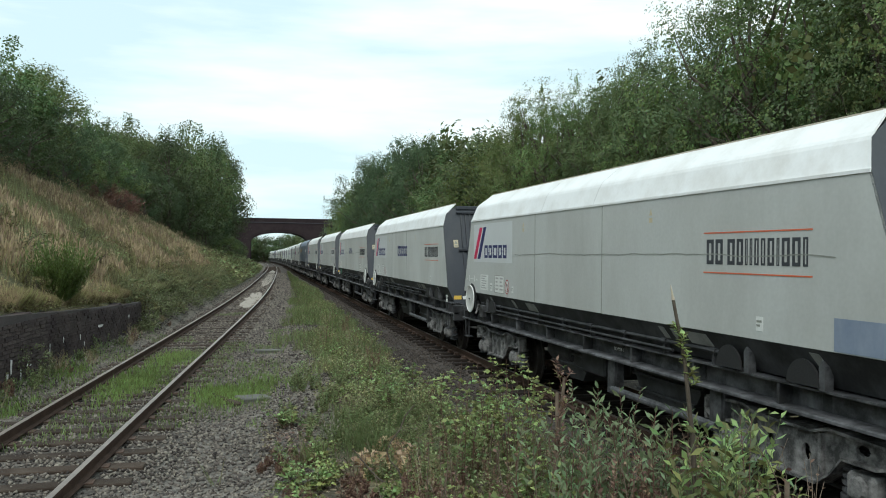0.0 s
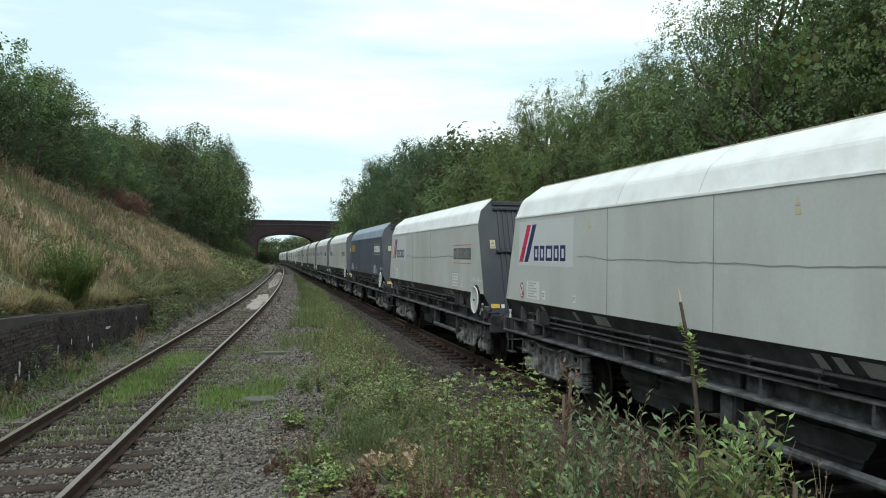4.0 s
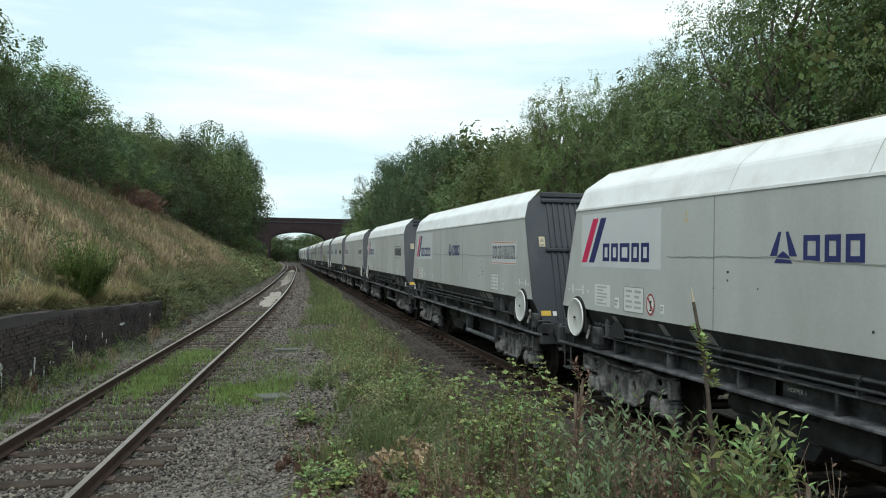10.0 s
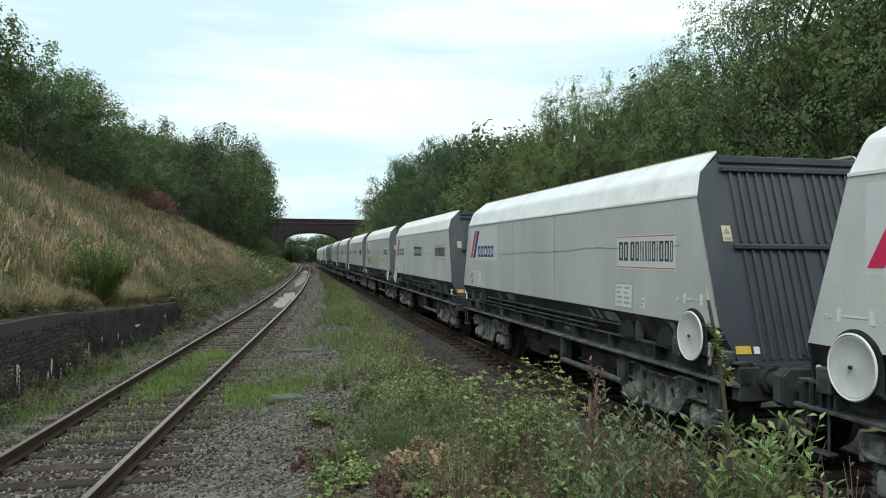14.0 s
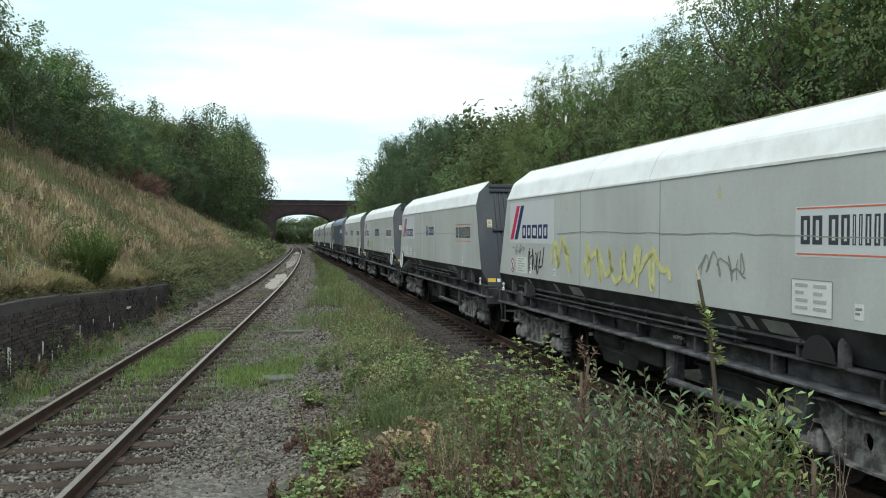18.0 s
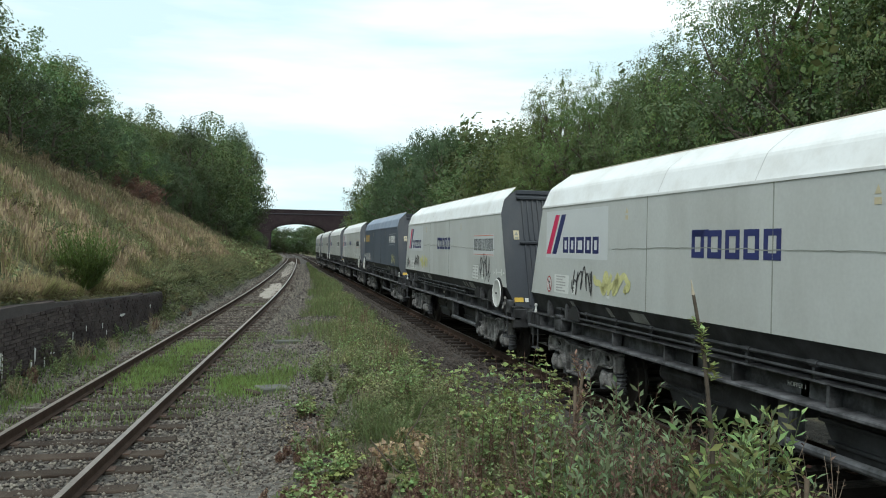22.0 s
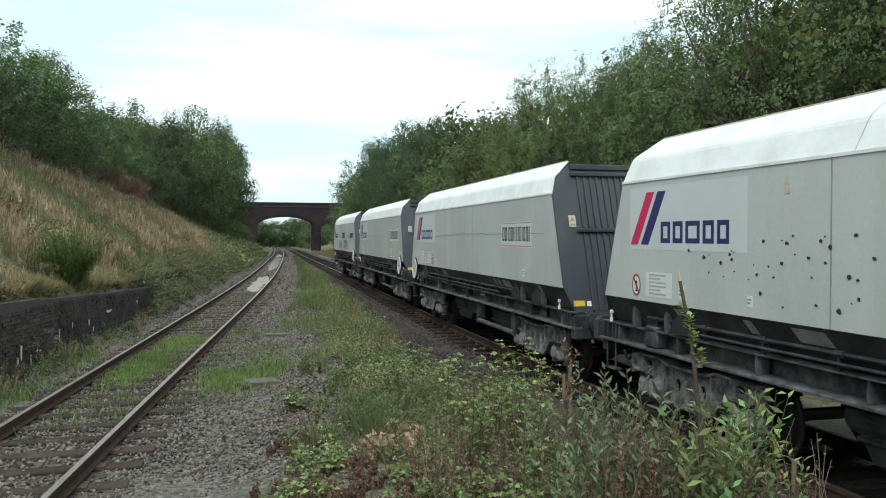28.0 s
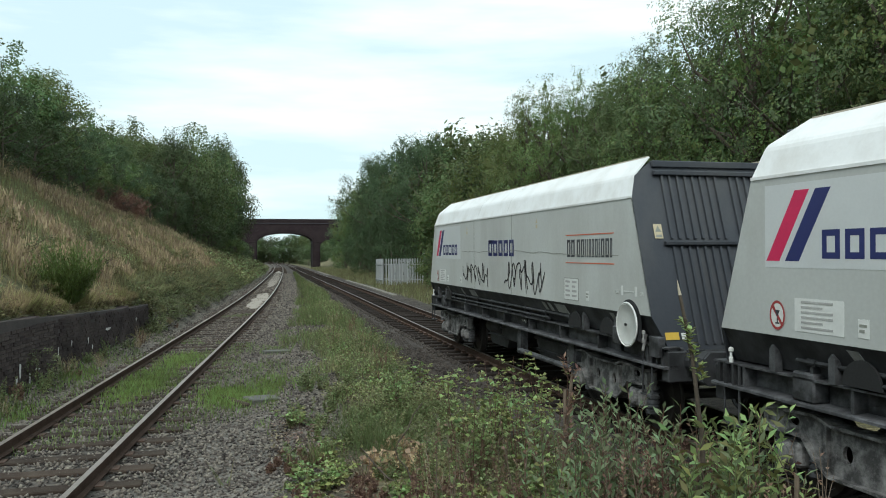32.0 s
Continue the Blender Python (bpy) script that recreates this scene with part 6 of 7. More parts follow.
def build_trees():
    rng = random.Random(12)
    # left side: behind the crest of the bank, tops rising to the eye's side
    for i in range(17):
        s = 30 + i * 5.0
        w = wall_u(s)
        top = np.interp(s, (30, 44, 55, 70, 80, 95, 120), (13.6, 13.0, 12.4, 13.0, 13.8, 15.0, 16.5))
        for dw, dh in ((-10.0, 0.0), (-14.5, 0.3)):
            ss = s + rng.uniform(-1.5, 1.5)
            u = float(w + dw + rng.uniform(-1, 1))
            tree(rng.choice(("mid_a", "mid_b", "mid_c") if dw > -12 else ("far_a", "far_b")), ss, u, float(top - land(ss, u) + dh + rng.uniform(-0.5, 1.1)), rng.uniform(0.85, 1.15))
    # the clump that stands out towards the line, by the bridge
    for s, dw, h, wd in ((70, -5.5, 9.2, 0.9), (76, -4.8, 11.0, 0.85), (84, -4.6, 12.2, 0.85), (93, -4.2, 13.2, 0.85), (103, -4.0, 14.3, 0.8), (112, -4.6, 14.7, 0.8), (122, -5.6, 13.0, 0.75), (131, -6.2, 9.0, 0.7), (98, -8, 12.5, 1), (116, -8, 12.5, 1), (140, -6, 9, 0.9), (152, -7, 8.0, 0.9), (165, -8, 7.0, 0.9)):
        tree(rng.choice(("mid_a", "mid_b")), s, float(wall_u(s) + dw), h, wd)
    for s, dw, h in ((38, -8.4, 3.6), (43, -8.2, 3.4), (48, -8.0, 3.2), (54, -7.8, 3.6), (60, -7.6, 3.8), (66, -6.8, 3.6), (72, -4.6, 3.6), (80, -3.8, 3.4), (88, -3.4, 3.2), (97, -3.0, 3.0), (107, -2.8, 2.8), (118, -2.6, 2.8), (130, -2.6, 2.6), (143, -3.4, 2.4), (33, -8.6, 3.2), (156, -4, 2.2), (170, -5, 2.4)):
        tree(rng.choice(("shrub", "shrub_d")), s, float(wall_u(s) + dw), h, 1.15, "bush", "rounded green bush at the edge of the wooded bank", "bush", "bushes along the cutting")
    for s, dw, h in ((40, -8.6, 4.2), (46, -8.2, 4.6), (51, -8.0, 4.4), (57, -7.4, 4.8), (63, -6.9, 4.6), (69, -6.0, 5.0), (77, -4.6, 5.4), (87, -4.2, 5.6)):
        tree("mound", s, float(wall_u(s) + dw), h, 0.95, "bank_bush", "rounded soft green bush at the top of the bank", "bush", "bushes along the cutting")
    for i in range(40):
        s = 28.5 + i * 1.15
        tree(rng.choice(("scrub_g", "scrub", "scrub")), s, float(wall_u(s)) + rng.uniform(-0.2, 0.4), rng.uniform(0.35, 0.75) * (1.0 if s < 50 else 0.8), 1.3, "trailing_bush", "low olive-green scrub trailing over the foot of the bank", "scrub", "scrub at the foot of the bank")
    for i in range(120):
        s = rng.uniform(13, 78)
        tree(rng.choice(("scrub", "scrub", "scrub_g", "scrub_g")), s, float(wall_u(s)) - rng.uniform(0.5, 8.8), rng.uniform(0.35, 0.95), 1.3, "bank_scrub", "low brownish scrub among the dry grass of the bank", "scrub", "scrub on the bank")
    for s, dz in ((12.2, 0.7), (12.9, 0.5), (13.6, 0.3), (17.2, 0.1)):
        tree("scrub_g", s, float(wall_u(s)) + 0.1, 0.8, 1.1, "trailing_bush", "green creeper hanging over the brick retaining wall", "scrub", "scrub at the foot of the bank")
    # right side: a close screen of trees behind the running track
    for s, h in ((8, 12.0), (12, 12.4), (16, 12.8), (19.5, 12.8), (22.5, 12.7), (25.5, 12.3), (28.5, 11.3), (31, 11.5), (34, 11.3), (37, 11.7), (40, 12.2), (43, 11.2), (47, 11.4), (51, 11.4), (55, 11.0), (59, 10.2), (64, 11.0), (70, 13.6), (77, 15.2), (84, 14.6), (92, 15.2), (101, 15.8), (110, 15.8), (120, 16.2), (131, 16.2), (143, 15.6), (156, 14.8), (170, 14.0)):
        u = 9.2 + rng.uniform(-0.5, 0.7) + (1.8 if s > 112 else 0.0)
        kinds = ("near_a", "near_b", "near_c") if 10 < s < 48 else ("mound",) if 66 < s < 105 else ("mid_a", "mid_b", "mid_c")
        tree(rng.choice(kinds), s, u, float(h - land(s, u)) * rng.uniform(0.95, 1.0), rng.uniform(0.62, 0.72) if kinds == ("mound",) else rng.uniform(0.8, 0.95))
        if s > 14:
            tree(rng.choice(("mid_a", "mid_b", "mid_c") if s < 40 else ("far_a", "far_b")), s + rng.uniform(-2, 2), u + 4.0, float(h - 0.9) * rng.uniform(0.93, 1.02), 1.05)
            if s < 60:
                tree(rng.choice(("far_a", "far_b")), s + rng.uniform(-2, 2), u + 8.0, float(h - 2.2) * rng.uniform(0.95, 1.05), 1.1)
    tree("thin", 76, 12.0, 13.4, 0.9)
    for s, u, h in ((24, 6.4, 3.0), (29, 6.6, 3.2), (34, 6.5, 3.0), (39, 6.6, 3.2), (44, 6.4, 3.4), (49, 6.6, 3.2), (54, 6.7, 3.2), (59, 7.2, 3.2), (63, 8.2, 3.0), (76, 7.4, 4.2), (82, 6.4, 4.6), (89, 6.0, 4.8), (97, 5.8, 5.0), (106, 5.6, 5.0), (116, 6.0, 5.0), (127, 6.8, 4.6), (139, 7.6, 4.4), (152, 8.4, 4.0), (165, 9.2, 3.6), (178, 10.0, 3.4)):
        if 70 < s < 130:
            tree("mound", s, u + 2.2, h * 1.5, 0.85, "sallow_bush", "broad rounded sallow bush with soft green foliage", "bush", "bushes along the cutting")
            continue
        tree(rng.choice(("shrub", "shrub_d")), s, u, h, 1.2, "bush", "rounded green bush at the foot of lineside trees", "bush", "bushes along the cutting")
    # beyond the bridge
    for i in range(18):
        s = 212 + (i % 7) * 12 + rng.uniform(-4, 4)
        u = rng.choice((-1, 1)) * rng.uniform(8, 24) - 2
        tree(rng.choice(("far_a", "far_b")), s, u, rng.uniform(5.5, 8.0), 1.1)
    for i in range(26):
        tree(rng.choice(("far_a", "far_b")), 285 + rng.uniform(0, 25), -30 + i * 2.1, rng.uniform(9.8, 10.9), 1.35)
    for i in range(14):
        tree(rng.choice(("far_a", "far_b")), 232 + rng.uniform(0, 40), -1.7 + (1 if i % 2 else -1) * rng.uniform(8, 14), rng.uniform(5.5, 7.5), 1.3)
    for i in range(16):
        s = 215 + i * 5
        tree("scrub_g", s, rng.choice((-1, 1)) * rng.uniform(6.5, 9.0) - 1.7, rng.uniform(1.2, 2.4), 1.3, "bush", "rounded green bush on the verge beyond the bridge", "bush", "bushes along the cutting")


build_trees()


# ---- grass, as blades on the ground ----
def blades(name, s, u, h, wd, material, label, seed, lean=0.35, zoff=0.0, category="grass"):
    rng = np.random.default_rng(seed)
    n = len(s)
    x, y, z0 = line(s, u, land(s, u) + zoff)
    a = rng.uniform(0, 2 * math.pi, n)
    side = np.stack([np.cos(a), np.sin(a), np.zeros(n)], 1)
    b = rng.uniform(0, 2 * math.pi, n)
    ln = rng.uniform(0.1, 1, n) * lean * h
    tip = np.stack([x + np.cos(b) * ln, y + np.sin(b) * ln, z0 + h], 1)
    base = np.stack([x, y, z0 - 0.05], 1)
    W = wd[:, None]
    q = np.stack([base - side * W / 2, base + side * W / 2, tip + side * W * 0.15, tip - side * W * 0.15], 1)
    ob = link_mesh(name, quads(name, q, material))
    return tagged(ob, label, category, kind="stuff")


def patchy(s, u, scale, seed):
    return np.array([noise.noise((a * scale, b * scale, seed)) for a, b in zip(s, u)])


def leafy(name, s, u, h, spread, per, leaf, material, label, seed):
    """Low leafy tufts, every leaf a folded rhomb."""
    rng = np.random.default_rng(seed)
    n = len(s) * per
    i = np.repeat(np.arange(len(s)), per)
    x, y, z0 = line(s, u, land(s, u))
    t = rng.uniform(0.05, 1, n) ** 0.8
    a = rng.uniform(0, 2 * math.pi, n)
    r = np.abs(rng.normal(0, 0.55, n)) * spread * (0.5 + 0.7 * t)
    grow = np.interp(s, (10, 25, 60, 160), (0.85, 1.0, 1.3, 1.8))[i]
    pos = np.stack([x[i] + r * np.cos(a), y[i] + r * np.sin(a), z0[i] + h[i] * t * rng.uniform(0.85, 1.1, n)], 1)
    d = np.stack([np.cos(a), np.sin(a), rng.uniform(-0.3, 0.9, n)], 1) + rng.normal(0, 0.4, (n, 3))
    nr = unit(np.array((0, 0, 1.0)) + rng.normal(size=(n, 3)) * 0.5)
    ln = leaf * grow * rng.uniform(0.6, 1.4, n)
    ob = link_mesh(name, quads(name, leaf_quads(pos, d, nr, ln, ln * rng.uniform(0.35, 0.65, n)), material))
    return tagged(ob, label, "weeds", kind="stuff")


def build_grass():
    rng = np.random.default_rng(3)
    # tall straw on the left bank, in tufts
    def tufts(n, s0, s1, w0, w1, per, spread):
        ts, tw = rng.uniform(s0, s1, n), rng.uniform(w0, w1, n)
        s = np.repeat(ts, per) + rng.normal(0, spread, n * per)
        w = np.repeat(tw, per) + rng.normal(0, spread, n * per)
        w = np.minimum(w, -0.35)
        return s, wall_u(s) + w
    def clear(s, u):
        """Leaves room round the broom bush."""
        return ((s - 19.5) ** 2 + (u - wall_u(19.5) + 0.4) ** 2) > 1.1 ** 2
    s, u = tufts(9500, 6, 78, -9.6, -0.4, 13, 0.13)
    ok = clear(s, u)
    s, u = s[ok], u[ok]
    w = wall_u(s) - u
    k = patchy(s, u, 0.16, 1.0) + 0.3 * patchy(s, u, 0.6, 4.0)
    dry = (k + 0.25 * patchy(s, u, 1.3, 8.0) > -0.08)
    h = rng.uniform(0.2, 0.7, len(s)) * np.interp(w, (0.3, 2.5, 5, 9), (0.5, 0.8, 1.0, 1.15)) * (0.85 + 0.9 * patchy(s, u, 0.7, 13.0))
    h = np.maximum(h, 0.1)
    blades("dry_grass", s[dry], u[dry], h[dry], rng.uniform(0.012, 0.035, dry.sum()), M_GRASS_D, "tall dry straw-coloured grass on the bank", 1, 0.85)
    # seed heads over the straw
    hd = dry & (rng.uniform(0, 1, len(s)) < 0.5) & (w > 1.2)
    blades("seed_heads", s[hd], u[hd], rng.uniform(0.1, 0.24, hd.sum()), rng.uniform(0.04, 0.085, hd.sum()), M_SEED, "pale feathery seed heads over the dry grass", 12, 0.7, h[hd] * 0.9)
    n2 = 4200
    s2, u2 = rng.uniform(12, 72, n2), rng.uniform(-9.4, -1.0, n2)
    k2 = patchy(s2, u2, 0.25, 31.0) > -0.05
    s2, u2 = s2[k2], wall_u(s2[k2]) + u2[k2]
    blades("tall_stalks", s2, u2, rng.uniform(0.45, 0.95, len(s2)), rng.uniform(0.012, 0.03, len(s2)), M_SCRUB, "tall thin brown stalks standing over the grass", 15, 0.3)
    g = ~dry
    blades("bank_grass", s[g], u[g], h[g] * 0.8, rng.uniform(0.015, 0.035, g.sum()), M_GRASS_M, "rough olive-green grass on the bank", 2, 0.6)
    s, u = tufts(4200, 60, 180, -7, -0.3, 8, 0.3)
    blades("far_bank_grass", s, u, rng.uniform(0.3, 0.8, len(s)), rng.uniform(0.03, 0.07, len(s)), M_GRASS_M, "rough olive-green grass on the distant bank", 3)
    s, u = tufts(2200, 8, 29, -0.5, 0.05, 12, 0.12)
    u = np.minimum(u, wall_u(s) - 0.03)
    h = rng.uniform(0.1, 0.4, len(s)) * (0.7 + patchy(s, u * 0, 0.8, 21.0))
    blades("overhanging_grass", s, u, np.maximum(h, 0.05), rng.uniform(0.012, 0.03, len(s)), M_GRASS_D, "dry grass hanging over the top of the wall", 14, 0.8, 0.03)
    s = rng.uniform(8, 29, 700)
    u = wall_u(s) - rng.uniform(0.06, 0.5, 700)
    keep = patchy(s, s * 0, 0.6, 71.0) > -0.25
    s, u = s[keep], u[keep]
    leafy("wall_top_scrub", s, u, rng.uniform(0.06, 0.26, len(s)), 0.16, 20, 0.055, M_SCRUB, "brownish scrub creeping over the coping of the wall", 65)
    # overgrown toe of the bank where the wall ends
    s, u = tufts(3000, 28, 75, -1.0, 0.5, 10, 0.25)
    u = np.minimum(u, wall_u(s) + 0.9)
    blades("toe_weeds", s, u, rng.uniform(0.1, 0.45, len(s)), rng.uniform(0.02, 0.045, len(s)), M_GRASS_M, "green weeds trailing over the foot of the bank", 4, 0.8)
    # leafy growth: green patches on the bank, a thick fringe along its foot, weeds between the tracks
    n = 2600
    s = rng.uniform(11, 80, n)
    u = wall_u(s) - rng.uniform(0.4, 9.3, n)
    keep = (patchy(s, u, 0.3, 51.0) + 0.4 * patchy(s, u, 0.9, 52.0) > 0.08) & clear(s, u)
    s, u = s[keep], u[keep]
    leafy("bank_weeds", s, u, rng.uniform(0.15, 0.5, len(s)), 0.22, 22, 0.075, M_HERB, "leafy green weeds among the bank's dry grass", 61)
    s = 26.5 + 60 * rng.uniform(0, 1, 1000) ** 1.2
    u = wall_u(s) + rng.uniform(-0.6, 0.5, len(s)) * (1 + 0.3 * patchy(s, s * 0, 0.4, 53.0))
    h = rng.uniform(0.2, 0.55, len(s)) * (0.9 + 0.9 * patchy(s, u, 0.5, 54.0))
    leafy("creeper_fringe", s, u, np.maximum(h, 0.12), 0.25, 24, 0.085, M_IVY, "olive-green creeper and bramble along the foot of the bank", 62)
    s = rng.uniform(60, 165, 900)
    leafy("far_fringe", s, wall_u(s) + rng.uniform(-2.5, 0.6, 900), rng.uniform(0.3, 1.0, 900), 0.5, 20, 0.16, M_HERB, "rough green weeds along the foot of the distant bank", 63)
    s = 12.5 + 62 * rng.uniform(0, 1, 3600) ** 1.4
    lo, hi = -sep(s) + 2.6, np.interp(s, (10, 17, 31), (-3.0, -2.6, -1.95))
    f = rng.uniform(0, 1, len(s))
    u = lo + (hi - lo) * f
    k = patchy(s, u, 0.35, 7.0) + 0.5 * patchy(s, u, 1.1, 9.0) + 0.8 * np.interp(f, (0, 0.3, 0.55, 0.85, 1), (-0.5, 0.05, 0.45, 0.35, -0.3))
    keep = k > 0.12
    s, u, k = s[keep], u[keep], k[keep]
    leafy("strip_weeds", s, u, rng.uniform(0.12, 0.34, len(s)) * (0.7 + k) * np.interp(s, (12, 20), (1.4, 1.0)), 0.2, 26, 0.05, M_HERB, "small-leaved green weeds between the two tracks", 64)
    # between the tracks
    n = 52000
    s = 9 + 100 * rng.uniform(0, 1, n) ** 1.5
    lo, hi = -sep(s) + 2.2, np.interp(s, (10, 17, 31), (-3.0, -2.7, -1.95))
    u = lo + (hi - lo) * rng.uniform(0, 1, n)
    f = (u - lo) / (hi - lo)
    k = patchy(s, u, 0.35, 7.0) + 0.6 * patchy(s, u, 1.4, 9.0) + 0.75 * np.interp(f, (0, 0.25, 0.5, 0.8, 1), (-0.35, 0.1, 0.46, 0.42, -0.15)) + np.interp(s, (5, 16, 24, 45), (-0.4, -0.2, 0.1, 0.15))
    keep = k > 0.2
    s, u, k = s[keep], u[keep], k[keep]
    h = rng.uniform(0.08, 0.36, len(s)) * (0.6 + np.clip(k, 0, 1))
    gr = rng.uniform(0, 1, len(s)) < np.interp(s, (5, 22, 30, 60), (0.25, 0.45, 0.7, 0.6))
    blades("middle_grass", s[gr], u[gr], h[gr], rng.uniform(0.012, 0.03, gr.sum()), M_GRASS_G, "fresh green grass between the two tracks", 5, 0.7)
    gr = ~gr
    blades("middle_dry_grass", s[gr], u[gr], h[gr], rng.uniform(0.01, 0.022, gr.sum()), M_GRASS_M, "thin yellowing grass between the two tracks", 6, 0.8)
    # in and beside the disused track
    n = 26000
    s = rng.uniform(9, 40, n)
    u = -sep(s) + rng.uniform(-2.2, 2.6, n)
    k = patchy(s, u, 0.5, 11.0) + 0.3 * patchy(s, u, 1.6, 2.0) + np.interp(s, (9, 12, 16, 22, 27, 40), (-0.35, 0.0, 0.28, 0.22, -0.2, -0.5))
    keep = (k > 0.13) & (np.abs(np.abs(u + sep(s)) - 0.7525) > 0.09)
    s, u = s[keep], u[keep]
    blades("track_moss", s, u, rng.uniform(0.03, 0.11, len(s)), rng.uniform(0.015, 0.035, len(s)), M_GRASS_G, "low bright green growth among the sleepers", 7, 1.0)
    # bright cushions in and by the disused track
    cs, cu = [], []
    for s0, du, rs, ru, n3 in ((17.0, -0.15, 2.4, 0.55, 2800), (20.5, 0.0, 1.5, 0.5, 1100), (15.4, 1.75, 1.0, 0.6, 2400), (16.6, 2.3, 1.2, 0.5, 700), (14.0, -1.6, 1.3, 0.3, 500), (18.5, -1.7, 1.6, 0.3, 500)):
        cs.append(s0 + rng.normal(0, rs * 0.5, n3))
        cu.append(du + rng.normal(0, ru * 0.5, n3))
    cs, cu = np.concatenate(cs), np.concatenate(cu)
    ok = np.abs(np.abs(cu) - 0.7525) > 0.08
    cs, cu = cs[ok], cu[ok]
    blades("green_cushions", cs, -sep(cs) + cu, rng.uniform(0.04, 0.12, len(cs)), rng.uniform(0.012, 0.03, len(cs)), M_MOSS, "bright yellow-green low growth by the rusty rails", 17, 0.9, 0.02)
    # far verge
    n = 16000
    s = rng.uniform(20, 170, n)
    u = rng.uniform(2.7, 8.5, n)
    blades("verge_grass", s, u, rng.uniform(0.15, 0.5, n), rng.uniform(0.03, 0.07, n), M_GRASS_M, "rough olive grass on the verge beyond the running track", 8, 0.6)


build_grass()


# ---- ballast ----
def stones(name, s, u, r, lift, material, label, seed):
    """Loose angular stones, each an uneven eight-sided lump."""
    rng = np.random.default_rng(seed)
    n = len(s)
    x, y, z = line(s, u, land(s, u))
    octa = np.array([(1, 0, 0), (-1, 0, 0), (0, 1, 0), (0, -1, 0), (0, 0, 1), (0, 0, -1)], float)
    v = octa[None] * r[:, None, None] * rng.uniform(0.6, 1.25, (n, 6, 1)) + rng.normal(0, 0.25, (n, 6, 3)) * r[:, None, None]
    t = rng.uniform(0, 6.28, n)
    c, q = np.cos(t)[:, None], np.sin(t)[:, None]
    v = np.stack([v[:, :, 0] * c - v[:, :, 1] * q, v[:, :, 0] * q + v[:, :, 1] * c, v[:, :, 2] * 0.8], 2)
    v = v + np.stack([x, y, z + lift], 1)[:, None]
    face = np.array([(0, 2, 4), (2, 1, 4), (1, 3, 4), (3, 0, 4), (2, 0, 5), (1, 2, 5), (3, 1, 5), (0, 3, 5)])
    f = (np.arange(n)[:, None, None] * 6 + face[None]).reshape(-1, 3)
    me = bpy.data.meshes.new(name)
    me.vertices.add(n * 6)
    me.vertices.foreach_set("co", v.astype(np.float32).ravel())
    me.loops.add(f.size)
    me.loops.foreach_set("vertex_index", f.astype(np.int32).ravel())
    me.polygons.add(len(f))
    me.polygons.foreach_set("loop_start", np.arange(0, f.size, 3, dtype=np.int32))
    me.polygons.foreach_set("loop_total", np.full(len(f), 3, dtype=np.int32))
    me.update(calc_edges=True)
    me.materials.append(material)
    tagged(link_mesh(name, me), label, "gravel", kind="stuff")


def build_ballast():
    rng = np.random.default_rng(6)
    n = 70000
    s = 5.0 + 35 * rng.uniform(0, 1, n) ** 1.7
    u = -sep(s) + rng.uniform(-2.2, 4.6, n)
    a = np.abs(u + sep(s))
    keep = (np.abs(a - 0.7525) > 0.085) & ((u + sep(s) < 3.2) | (rng.uniform(0, 1, n) < 0.5)) & (u < -2.3)
    on_sleeper = (np.abs((s - 4.0 + 0.36) % 0.72 - 0.36) < 0.13) & (a < 1.25)
    keep &= ~on_sleeper | (rng.uniform(0, 1, n) < 0.5)
    s, u = s[keep], u[keep]
    stones("ballast", s, u, rng.uniform(0.014, 0.034, len(s)) * np.interp(s, (8, 40), (1.0, 1.3)), 0.014, M_STONE, "loose grey ballast stones round the rusty rails", 7)
    n = 13000
    s = 38 + 75 * rng.uniform(0, 1, n) ** 1.2
    u = -sep(s) + rng.uniform(-1.9, 2.6, n) * np.interp(s, (38, 90), (1.0, 0.75))
    keep = (np.abs(np.abs(u + sep(s)) - 0.7525) > 0.1) & (u < -2.0)
    s, u = s[keep], u[keep]
    stones("far_ballast", s, u, rng.uniform(0.03, 0.06, len(s)) * np.interp(s, (38, 110), (1.0, 1.6)), 0.02, M_STONE, "loose brown-grey ballast along the distant rusty rails", 9)
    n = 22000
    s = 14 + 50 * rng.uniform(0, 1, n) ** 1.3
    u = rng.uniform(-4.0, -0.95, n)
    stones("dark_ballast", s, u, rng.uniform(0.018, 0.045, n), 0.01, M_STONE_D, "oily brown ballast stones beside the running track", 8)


build_ballast()


